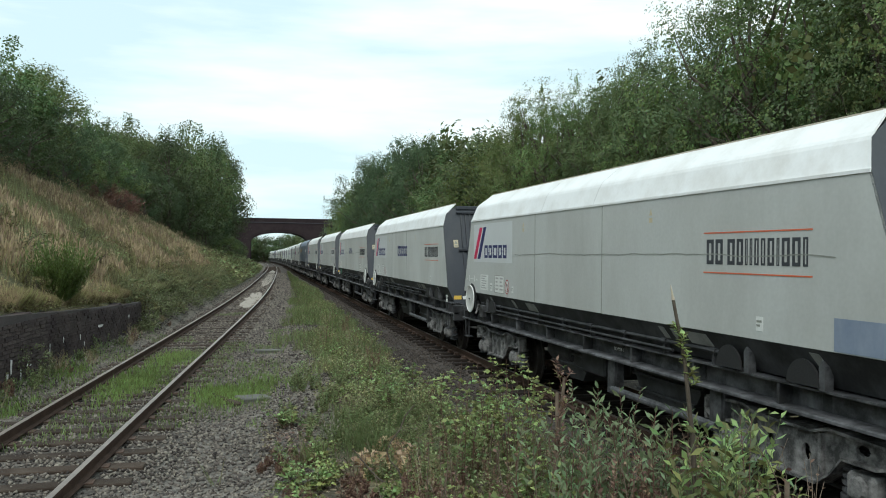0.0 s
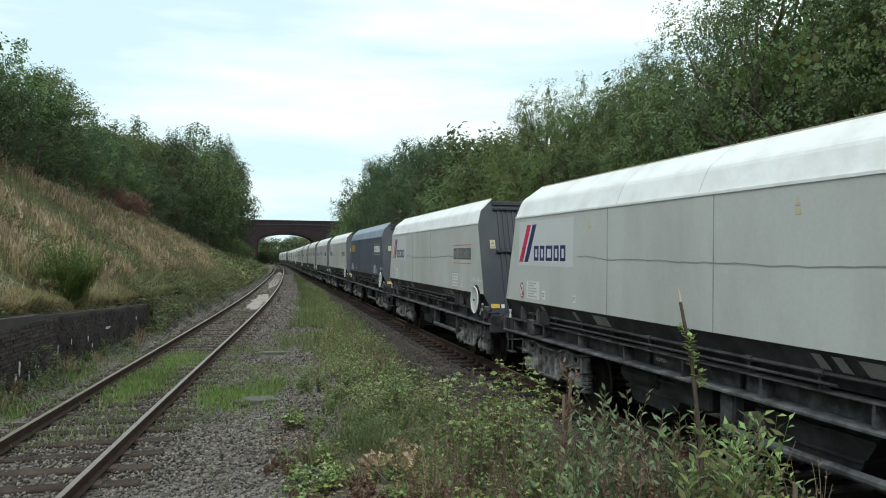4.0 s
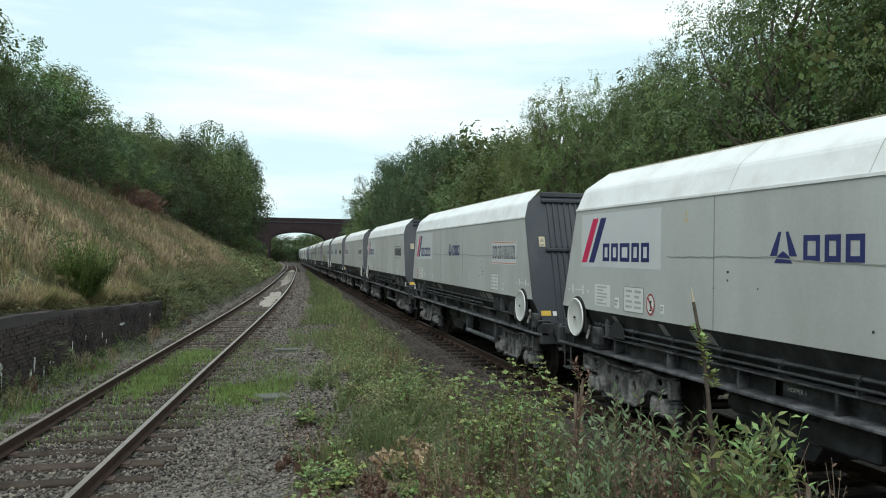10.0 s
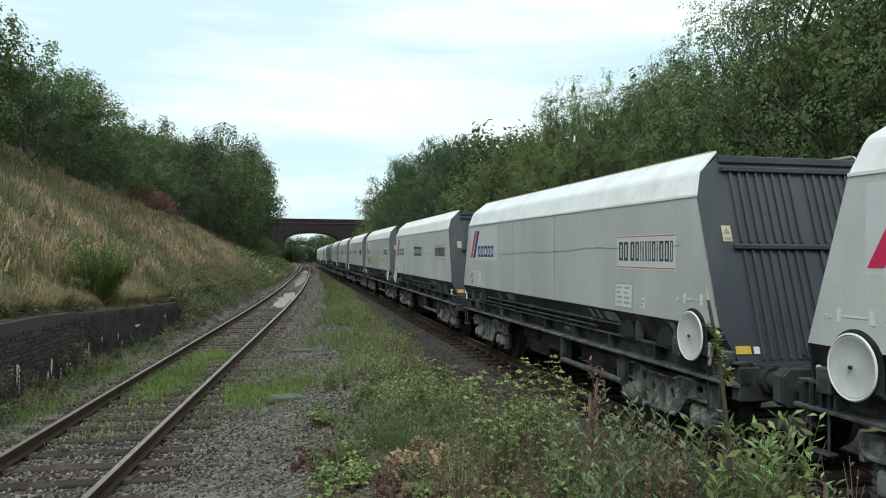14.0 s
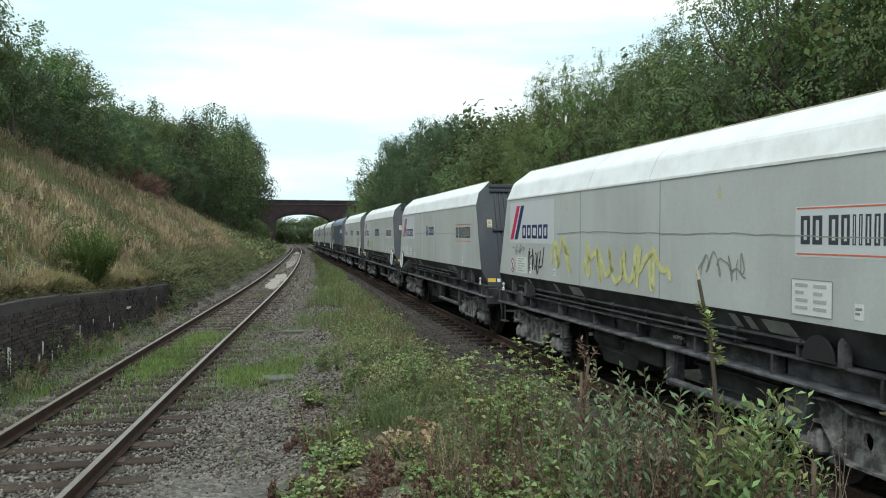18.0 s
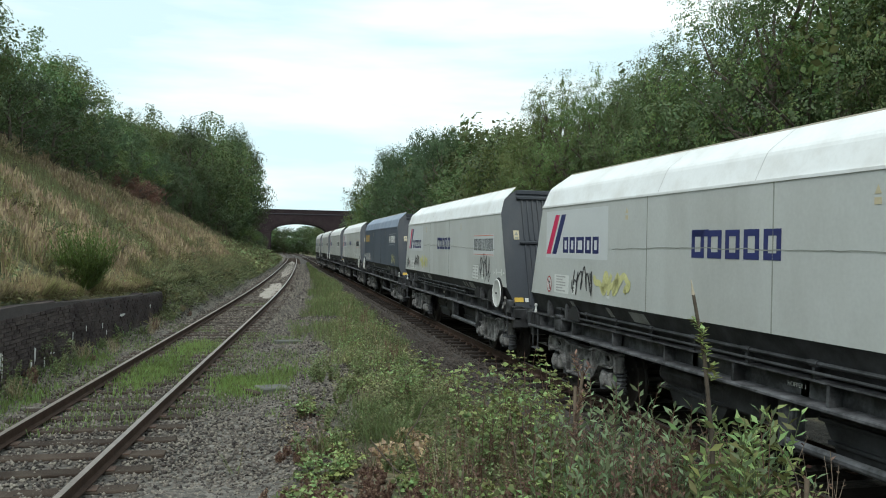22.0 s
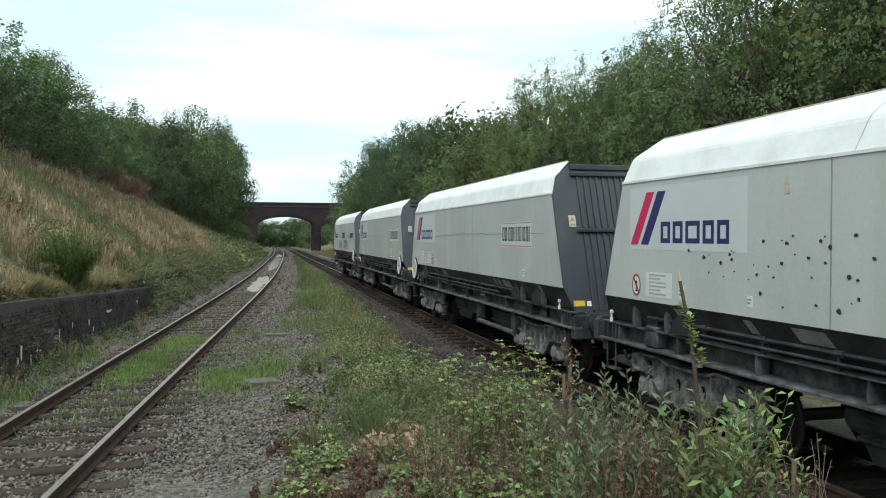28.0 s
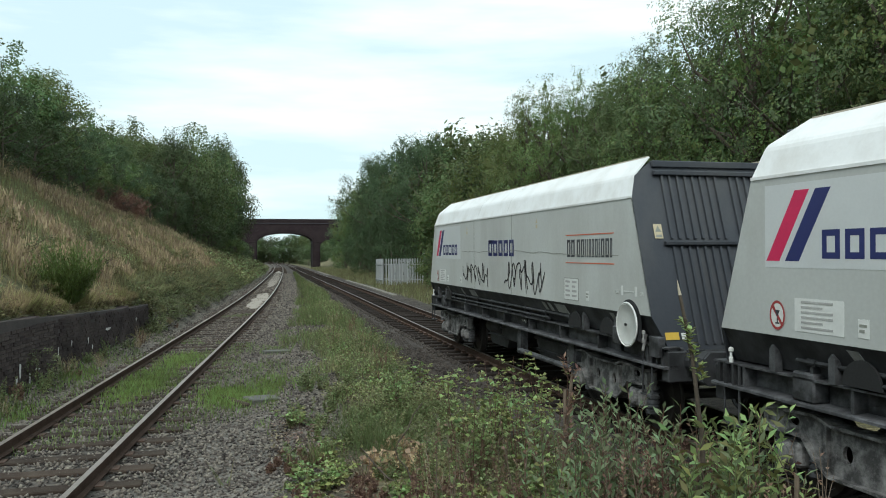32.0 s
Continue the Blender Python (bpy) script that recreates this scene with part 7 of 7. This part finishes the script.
# ---- weeds in front ----
def sprig(rng, v, f, leaves, base, tip, r, n, size, wide, up, whorl=1, start=0.25, droop=0.1, sag=0.0, shrink=0.4, comp=1):
    """A bent stem from base to tip with n leaves along it."""
    base, tip = np.array(base, float), np.array(tip, float)
    k = 6
    bend = rng.normal(size=3) * 0.06 * np.linalg.norm(tip - base)
    pts = []
    for i in range(k + 1):
        t = i / k
        pts.append(base * (1 - t) + tip * t + bend * math.sin(math.pi * t) + np.array((0, 0, sag * math.sin(math.pi * t))))
    tube(v, f, pts, r, r * 0.25)
    ang = rng.uniform(0, 6.28)
    for i in range(n):
        t = start + (1 - start) * (i + rng.uniform(0, 0.6)) / n
        t = min(t, 1.0)
        j = min(int(t * k), k - 1)
        p = pts[j] * (1 - (t * k - j)) + pts[j + 1] * (t * k - j)
        d0 = unit(pts[j + 1] - pts[j])
        for w in range(whorl):
            ang += 2.4
            out = np.array((math.cos(ang), math.sin(ang), 0))
            d = unit(out * (1 - up) + d0 * up + np.array((0, 0, -droop * rng.uniform(0, 1))) + rng.normal(size=3) * 0.15)
            L = size * rng.uniform(0.7, 1.25) * (1 - shrink * max(0, t - 0.6))
            if comp == 1:
                leaves.append((p, d, L, L * wide))
            else:
                stalk = p + d * L * 0.9
                sd = unit(np.cross(d, (0, 0, 1)))
                leaves.append((stalk, d, L, L * wide))
                for sgn in (-1, 1):
                    leaves.append((stalk - d * L * 0.15, unit(d * 0.35 + sd * sgn + np.array((0, 0, -0.1))), L * 0.85, L * wide * 0.85))


def plant(kind, x, y, h, seed, spread=1.0, split=False):
    rng = np.random.default_rng(seed)
    v, f, lv = [], [], []
    spec = {
        "willow": (M_STEM_R, M_LEAF_W, "young willow shoot with narrow grey-green leaves", "sapling"),
        "bramble": (M_STEM_R, M_LEAF_BR, "bramble with arching stems and fresh green leaves", "bramble"),
        "dead": (M_STEM_R, M_LEAF_BROWN, "withered reddish-brown weed stalks", "weed"),
        "pale": (M_PALESTEM, M_LEAF_DRY, "bleached dead stems with papery pale leaves", "dead weed"),
        "straw": (M_PALESTEM, M_GRASS_D, "tuft of thin bleached grass stalks", "dead grass"),
        "osier": (M_STEM_G, M_LEAF_BR, "vigorous sallow shoot with long fresh green leaves", "sapling"),
        "sedge": (M_STEM_G, M_GRASS_DK, "dense dark green grassy tuft", "grass tuft"),
        "twig": (M_TWIG, M_LEAF_BROWN, "bare grey-brown twigs with a few withered leaves", "dead weed"),
        "herb": (M_STEM_G, M_HERB, "leafy green weed on gravelly ground", "weed"),
    }[kind]
    b0 = np.array((0, 0, -0.05))
    if kind == "willow":
        for i in range(int(rng.integers(4, 7))):
            a = rng.uniform(0, 6.28)
            d = np.array((math.cos(a), math.sin(a), 0)) * rng.uniform(0.05, 0.24) * h * spread
            sprig(rng, v, f, lv, b0 + d * 0.2, b0 + d + np.array((0, 0, h * (1.0 if i == 0 else rng.uniform(0.65, 1.0)))), 0.006, 20, 0.09, 0.32, 0.5, 1, 0.35)
    elif kind == "osier":
        for i in range(int(rng.integers(4, 7))):
            a = rng.uniform(0, 6.28)
            d = np.array((math.cos(a), math.sin(a), 0)) * rng.uniform(0.05, 0.22) * h * spread
            sprig(rng, v, f, lv, b0 + d * 0.2, b0 + d + np.array((0, 0, h * (1.0 if i == 0 else rng.uniform(0.65, 1.0)))), 0.006, 22, 0.11, 0.34, 0.42, 1, 0.3)
    elif kind == "twig":
        for i in range(6):
            a = rng.uniform(0, 6.28)
            d = np.array((math.cos(a), math.sin(a), 0)) * rng.uniform(0.1, 0.5) * h * spread
            sprig(rng, v, f, lv, b0 + d * 0.3, b0 + d + np.array((0, 0, h * rng.uniform(0.45, 1.05))), 0.007, 4, 0.045, 0.5, 0.4, 1, 0.5)
    elif kind == "sedge":
        for i in range(26):
            a = rng.uniform(0, 6.28)
            d = np.array((math.cos(a), math.sin(a), 0)) * rng.uniform(0.1, 0.55) * h * spread
            sprig(rng, v, f, lv, b0 + d * 0.3, b0 + d + np.array((0, 0, h * rng.uniform(0.5, 1.05))), 0.0025, 14, 0.12, 0.07, 0.75, 1, 0.05)
    elif kind == "bramble":
        for i in range(int(rng.integers(5, 9))):
            a = rng.uniform(0, 6.28)
            d = np.array((math.cos(a), math.sin(a), 0)) * rng.uniform(0.15, 0.62) * (0.62 if h < 0.7 else 0.5) * spread
            sprig(rng, v, f, lv, b0 + d * 0.15, b0 + d + np.array((0, 0, h * (1.0 if i == 0 else rng.uniform(0.5, 1.0)))), 0.006, 9, 0.066, 0.74, 0.25, 1, 0.35, 0.2, 0.12 * h, comp=3)
    elif kind == "dead":
        for i in range(int(rng.integers(7, 11))):
            a = rng.uniform(0, 6.28)
            d = np.array((math.cos(a), math.sin(a), 0)) * rng.uniform(0.1, 0.4) * h * spread
            sprig(rng, v, f, lv, b0 + d * 0.3, b0 + d + np.array((0, 0, h * (1.0 if i == 0 else rng.uniform(0.5, 1.0)))), 0.004, 24, 0.036, 0.45, 0.5, 2, 0.2)
    elif kind == "straw":
        for i in range(16):
            a = rng.uniform(0, 6.28)
            d = np.array((math.cos(a), math.sin(a), 0)) * rng.uniform(0.1, 0.5) * h * spread
            sprig(rng, v, f, lv, b0 + d * 0.3, b0 + d + np.array((0, 0, h * rng.uniform(0.5, 1.05))), 0.0025, 9, 0.16, 0.05, 0.75, 1, 0.05)
    elif kind == "pale":
        for i in range(6):
            a = rng.uniform(0, 6.28)
            d = np.array((math.cos(a), math.sin(a), 0)) * rng.uniform(0.1, 0.35) * h * spread
            sprig(rng, v, f, lv, b0 + d * 0.3, b0 + d + np.array((0, 0, h * rng.uniform(0.6, 1.0))), 0.005, 9, 0.1, 0.75, 0.3, 1, 0.5)
    else:
        for i in range(int(rng.integers(6, 10))):
            a = rng.uniform(0, 6.28)
            d = np.array((math.cos(a), math.sin(a), 0)) * rng.uniform(0.15, 0.5) * h * spread
            sprig(rng, v, f, lv, b0 + d * 0.3, b0 + d + np.array((0, 0, h * rng.uniform(0.5, 1.0))), 0.004, 18, 0.05, 0.45, 0.42, 2, 0.15)
    t = thing({"willow": "willow_sapling", "bramble": "bramble", "dead": "withered_weed", "pale": "dead_weed", "straw": "grass_tuft", "herb": "leafy_weed", "twig": "bare_twigs", "osier": "sallow_shoot", "sedge": "grass_tuft"}[kind], spec[2], spec[3], "weeds between the tracks")
    t.matrix_world = Matrix.Translation((x, y, float(ground_z(x, y))))
    c = np.array([l[0] for l in lv])
    d = np.array([l[1] for l in lv])
    L = np.array([l[2] for l in lv])
    W = np.array([l[3] for l in lv])
    nr = unit(np.array((0, 0, 1.0)) + rng.normal(size=c.shape) * 0.9)
    link_mesh("foliage", quads("foliage", leaf_quads(c, d, nr, L, W, 0.3), spec[1]), None, t)
    if split:
        one_n, one_f = 7 * 5, 6 * 5  # corners and faces of one stem
        for i in range(len(v) // one_n):
            vv = v[i * one_n:(i + 1) * one_n]
            ff = [tuple(c - i * one_n for c in q) for q in f[i * one_f:(i + 1) * one_f]]
            link_mesh("stem", pieces("stem", vv, ff, spec[0], True), None, t)
    else:
        tagged(link_mesh("stalk", pieces("stalk", v, f, spec[0], True), None, t), kind="stuff")
    return t


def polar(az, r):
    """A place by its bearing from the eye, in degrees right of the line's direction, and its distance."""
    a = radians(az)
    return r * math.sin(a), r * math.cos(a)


def build_weeds():
    rng = random.Random(31)
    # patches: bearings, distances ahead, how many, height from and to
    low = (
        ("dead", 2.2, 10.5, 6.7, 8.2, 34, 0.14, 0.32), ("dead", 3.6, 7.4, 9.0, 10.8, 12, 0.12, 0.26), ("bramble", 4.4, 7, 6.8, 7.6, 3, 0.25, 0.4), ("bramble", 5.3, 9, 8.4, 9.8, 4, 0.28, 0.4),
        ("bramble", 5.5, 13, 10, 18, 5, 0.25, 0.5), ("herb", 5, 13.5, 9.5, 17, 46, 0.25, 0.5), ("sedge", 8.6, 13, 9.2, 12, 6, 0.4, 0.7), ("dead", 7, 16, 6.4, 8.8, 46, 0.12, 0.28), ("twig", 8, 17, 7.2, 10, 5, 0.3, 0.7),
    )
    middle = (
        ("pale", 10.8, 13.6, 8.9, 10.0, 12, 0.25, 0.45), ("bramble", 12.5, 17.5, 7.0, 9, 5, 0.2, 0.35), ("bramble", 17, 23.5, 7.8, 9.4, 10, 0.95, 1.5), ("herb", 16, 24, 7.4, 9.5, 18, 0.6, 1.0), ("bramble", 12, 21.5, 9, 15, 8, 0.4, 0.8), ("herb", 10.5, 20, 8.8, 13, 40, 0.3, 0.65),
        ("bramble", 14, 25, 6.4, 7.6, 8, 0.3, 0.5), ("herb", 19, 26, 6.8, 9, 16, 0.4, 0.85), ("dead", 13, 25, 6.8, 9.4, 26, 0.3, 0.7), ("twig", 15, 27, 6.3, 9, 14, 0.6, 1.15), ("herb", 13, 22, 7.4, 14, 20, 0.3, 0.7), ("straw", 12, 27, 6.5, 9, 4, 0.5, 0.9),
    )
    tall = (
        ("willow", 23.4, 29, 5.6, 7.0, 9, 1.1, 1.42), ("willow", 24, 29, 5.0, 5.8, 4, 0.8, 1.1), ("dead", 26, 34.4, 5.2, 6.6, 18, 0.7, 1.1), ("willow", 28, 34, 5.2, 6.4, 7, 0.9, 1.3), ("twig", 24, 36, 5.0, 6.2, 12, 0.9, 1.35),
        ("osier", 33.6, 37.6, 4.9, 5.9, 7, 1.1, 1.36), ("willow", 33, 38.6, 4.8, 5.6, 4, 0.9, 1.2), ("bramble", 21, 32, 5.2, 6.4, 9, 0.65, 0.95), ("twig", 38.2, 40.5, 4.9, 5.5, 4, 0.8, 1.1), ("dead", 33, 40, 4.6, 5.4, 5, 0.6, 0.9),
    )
    k = 0
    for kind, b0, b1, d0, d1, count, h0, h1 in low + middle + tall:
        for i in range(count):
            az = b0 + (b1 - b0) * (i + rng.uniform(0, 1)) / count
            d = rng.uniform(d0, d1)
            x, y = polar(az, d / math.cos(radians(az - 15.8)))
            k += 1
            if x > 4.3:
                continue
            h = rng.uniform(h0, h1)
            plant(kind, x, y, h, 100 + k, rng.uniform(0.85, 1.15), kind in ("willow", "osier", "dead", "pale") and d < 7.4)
    # fallen leaves and low green growth over the soil
    g4 = np.random.default_rng(41)
    n = 26000
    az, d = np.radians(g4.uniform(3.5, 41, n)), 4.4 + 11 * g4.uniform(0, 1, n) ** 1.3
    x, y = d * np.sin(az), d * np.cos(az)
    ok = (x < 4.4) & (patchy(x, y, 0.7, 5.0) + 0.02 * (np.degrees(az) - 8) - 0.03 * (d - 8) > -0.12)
    x, y = x[ok], y[ok]
    n = len(x)
    pos = np.stack([x, y, ground_z(x, y) + g4.uniform(0.0, 0.09, n)], 1)
    dd = np.stack([g4.normal(size=n), g4.normal(size=n), g4.normal(0, 0.35, n)], 1)
    nr = unit(np.array((0, 0, 1.0)) + g4.normal(size=(n, 3)) * 0.5)
    ln = g4.uniform(0.03, 0.08, n)
    tagged(link_mesh("leaf_litter", quads("leaf_litter", leaf_quads(pos, dd, nr, ln, ln * g4.uniform(0.3, 0.7, n)), M_LITTER)), "brown fallen leaves and moss under the weeds", "leaf litter", kind="stuff")
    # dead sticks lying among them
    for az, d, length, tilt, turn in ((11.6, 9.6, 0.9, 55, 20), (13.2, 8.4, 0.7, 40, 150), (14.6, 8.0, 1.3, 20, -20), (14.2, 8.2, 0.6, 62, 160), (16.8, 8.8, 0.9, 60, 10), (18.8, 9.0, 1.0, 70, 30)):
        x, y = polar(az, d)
        st = thing("dead_stick", "dark broken stick lying among the weeds", "stick", "sticks among the weeds")
        st.matrix_world = pose(x, y, float(ground_z(x, y)) + 0.02, 0, 90 - tilt, turn)
        v, f = [], []
        g3 = np.random.default_rng(int(az * 10))
        tube(v, f, [np.array((g3.normal(0, 0.015), g3.normal(0, 0.015), length * j / 5)) for j in range(6)], 0.014, 0.006, 6)
        link_mesh("stem", pieces("stem", v, f, M_BARK, True), None, st)
    for i in range(60):
        s = rng.uniform(13, 34)
        u = -float(sep(s)) + rng.uniform(3.6, 6.4)
        if u > -2.6:
            continue
        x, y, _z = line(s, u)
        plant(rng.choice(("herb", "bramble", "dead", "straw")), float(x), float(y), rng.uniform(0.25, 0.75), 300 + i, 1.0)
    # weeds along the foot of the wall
    for i in range(26):
        s = rng.uniform(12, 31)
        x, y, _z = line(s, float(wall_u(s)) + rng.uniform(0.15, 0.7))
        plant(rng.choice(("herb", "straw", "herb", "dead")), float(x), float(y), rng.uniform(0.2, 0.55), 500 + i, 1.0)
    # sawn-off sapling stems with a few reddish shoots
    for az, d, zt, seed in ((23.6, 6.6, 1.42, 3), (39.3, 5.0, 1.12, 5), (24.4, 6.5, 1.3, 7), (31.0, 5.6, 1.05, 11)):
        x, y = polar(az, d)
        z = float(ground_z(x, y))
        cs = thing("cut_stem", "sawn-off sapling stem with a few withered shoots", "sapling", "weeds beside the track")
        cs.matrix_world = Matrix.Translation((x, y, z))
        g2 = np.random.default_rng(seed)
        v, f, lv = [], [], []
        lean = g2.normal(0, 0.05, 2)
        tube(v, f, [np.array((lean[0] * j / 4, lean[1] * j / 4, (zt - z) * j / 4 - 0.05 * (j == 0))) for j in range(5)], 0.019, 0.014, 7)
        stem = link_mesh("stem", pieces("stem", v, f, M_TWIG, True), None, cs)
        v, f = [], []
        for i in range(5):
            a, zc = g2.uniform(0, 6.28), (zt - z) * g2.uniform(0.55, 0.98)
            b = np.array((lean[0] * zc / (zt - z), lean[1] * zc / (zt - z), zc))
            sprig(g2, v, f, lv, b, b + np.array((math.cos(a) * 0.09, math.sin(a) * 0.09, 0.2)), 0.004, 9, 0.06, 0.4, 0.45, 1, 0.3)
        tagged(link_mesh("shoot_stalk", pieces("shoot_stalk", v, f, M_STEM_R, True), None, cs), kind="stuff")
        c, dd, L, W = (np.array([q[i] for q in lv]) for i in range(4))
        tagged(link_mesh("foliage", quads("foliage", leaf_quads(c, dd, np.tile((0.0, 0.0, 1.0), (len(c), 1)), L, W, 0.3), M_LEAF_BROWN if seed != 5 else M_LEAF_BR), None, cs), kind="stuff")
    # the tall bare stake with a pale broken top and a tuft of leaves
    st = thing("broken_sapling", "broken sapling stem with a bleached tip and green shoots", "sapling")
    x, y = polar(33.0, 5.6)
    z = float(ground_z(x, y))
    st.matrix_world = Matrix.Translation((x, y, z))
    v, f, lv = [], [], []
    g2 = np.random.default_rng(9)
    top = 2.18 - z
    pts = [np.array(p) for p in ((0.1, 0.02, -0.05), (0.07, 0.0, top * 0.45), (0.0, 0.0, top * 0.75), (-0.09, 0, top - 0.08))]
    for a, b, r0, r1 in zip(pts, pts[1:], (0.02, 0.017, 0.014), (0.017, 0.014, 0.011)):
        limb(v, f, a, b, r0, r1, 6)
    link_mesh("stem", pieces("stem", v, f, M_BARK, True), None, st)
    v, f = [], []
    limb(v, f, pts[3], (-0.11, 0, top + 0.02), 0.0115, 0.002, 6)
    link_mesh("broken_tip", pieces("broken_tip", v, f, M_PALESTEM), None, st, "bleached pointed tip")
    v, f = [], []
    for i in range(9):
        zc = top * (0.66 + 0.03 * i) if i < 7 else top * 0.5
        a = g2.uniform(0, 6.28)
        b = np.array((float(np.interp(zc / top, (0.45, 0.75, 0.96), (0.07, 0.0, -0.09))), 0, zc))
        sprig(g2, v, f, lv, b, b + np.array((math.cos(a) * 0.05, math.sin(a) * 0.05, 0.08)), 0.004, 11, 0.06, 0.5, 0.35, 1, 0.3)
    c, d, L, W = (np.array([l[i] for l in lv]) for i in range(4))
    tagged(link_mesh("shoot", quads("shoot", leaf_quads(c, d, np.tile((0.0, 0.0, 1.0), (len(c), 1)), L, W, 0.3), M_LEAF_BR), None, st), kind="stuff")
    # broom bush on top of the wall
    br = thing("broom_bush", "dark green upright broom bush on top of the retaining wall", "bush")
    s = 21.0
    u = float(wall_u(s)) - 0.45
    x, y, z = (float(c) for c in line(s, u, float(land(s, u))))
    br.matrix_world = Matrix.Translation((x, y, z))
    v, f, lv = [], [], []
    g2 = np.random.default_rng(19)
    for i in range(260):
        a, e = g2.uniform(0, 6.28), g2.uniform(0, 1) ** 0.7 * 0.66
        d = np.array((math.cos(a) * math.sin(e), math.sin(a) * math.sin(e), math.cos(e)))
        ln = g2.uniform(0.9, 1.75) * (1 - 0.25 * e)
        b = np.array((math.cos(a) * 0.1, math.sin(a) * 0.1, 0))
        sprig(g2, v, f, lv, b, b + d * ln, 0.006, 34, 0.1, 0.3, 0.66, 1, 0.12)
    c, d, L, W = (np.array([l[i] for l in lv]) for i in range(4))
    link_mesh("foliage", quads("foliage", leaf_quads(c, d, np.tile((0.0, 0.0, 1.0), (len(c), 1)), L, W, 0.2), M_FERN), None, br)
    link_mesh("stalk", pieces("stalk", v, f, M_STEM_G), None, br)
    # rusty red growth at the top of the bank
    g2 = random.Random(77)
    for i in range(9):
        s = 54 + g2.uniform(-3.5, 4.5)
        u = float(wall_u(s)) - 6.4 + g2.uniform(-0.9, 0.8)
        crown, trunk = KIND["shrub"]
        x, y, z = (float(c) for c in line(s, u, float(land(s, u)) - 0.1))
        t = thing("red_shrub", "rusty red shrub among dry grass on the bank", "shrub", "red shrubs on the bank")
        t.matrix_world = Matrix.LocRotScale((x, y, z), Euler((0, 0, g2.uniform(0, 6))), (0.66, 0.66, 0.66))
        link_mesh("crown", RED_CROWN, None, t)
        link_mesh("trunk", trunk, None, t)


RED_CROWN = KIND["shrub"][0].copy()
RED_CROWN.materials[0] = M_LEAF_RED
build_weeds()


motions()
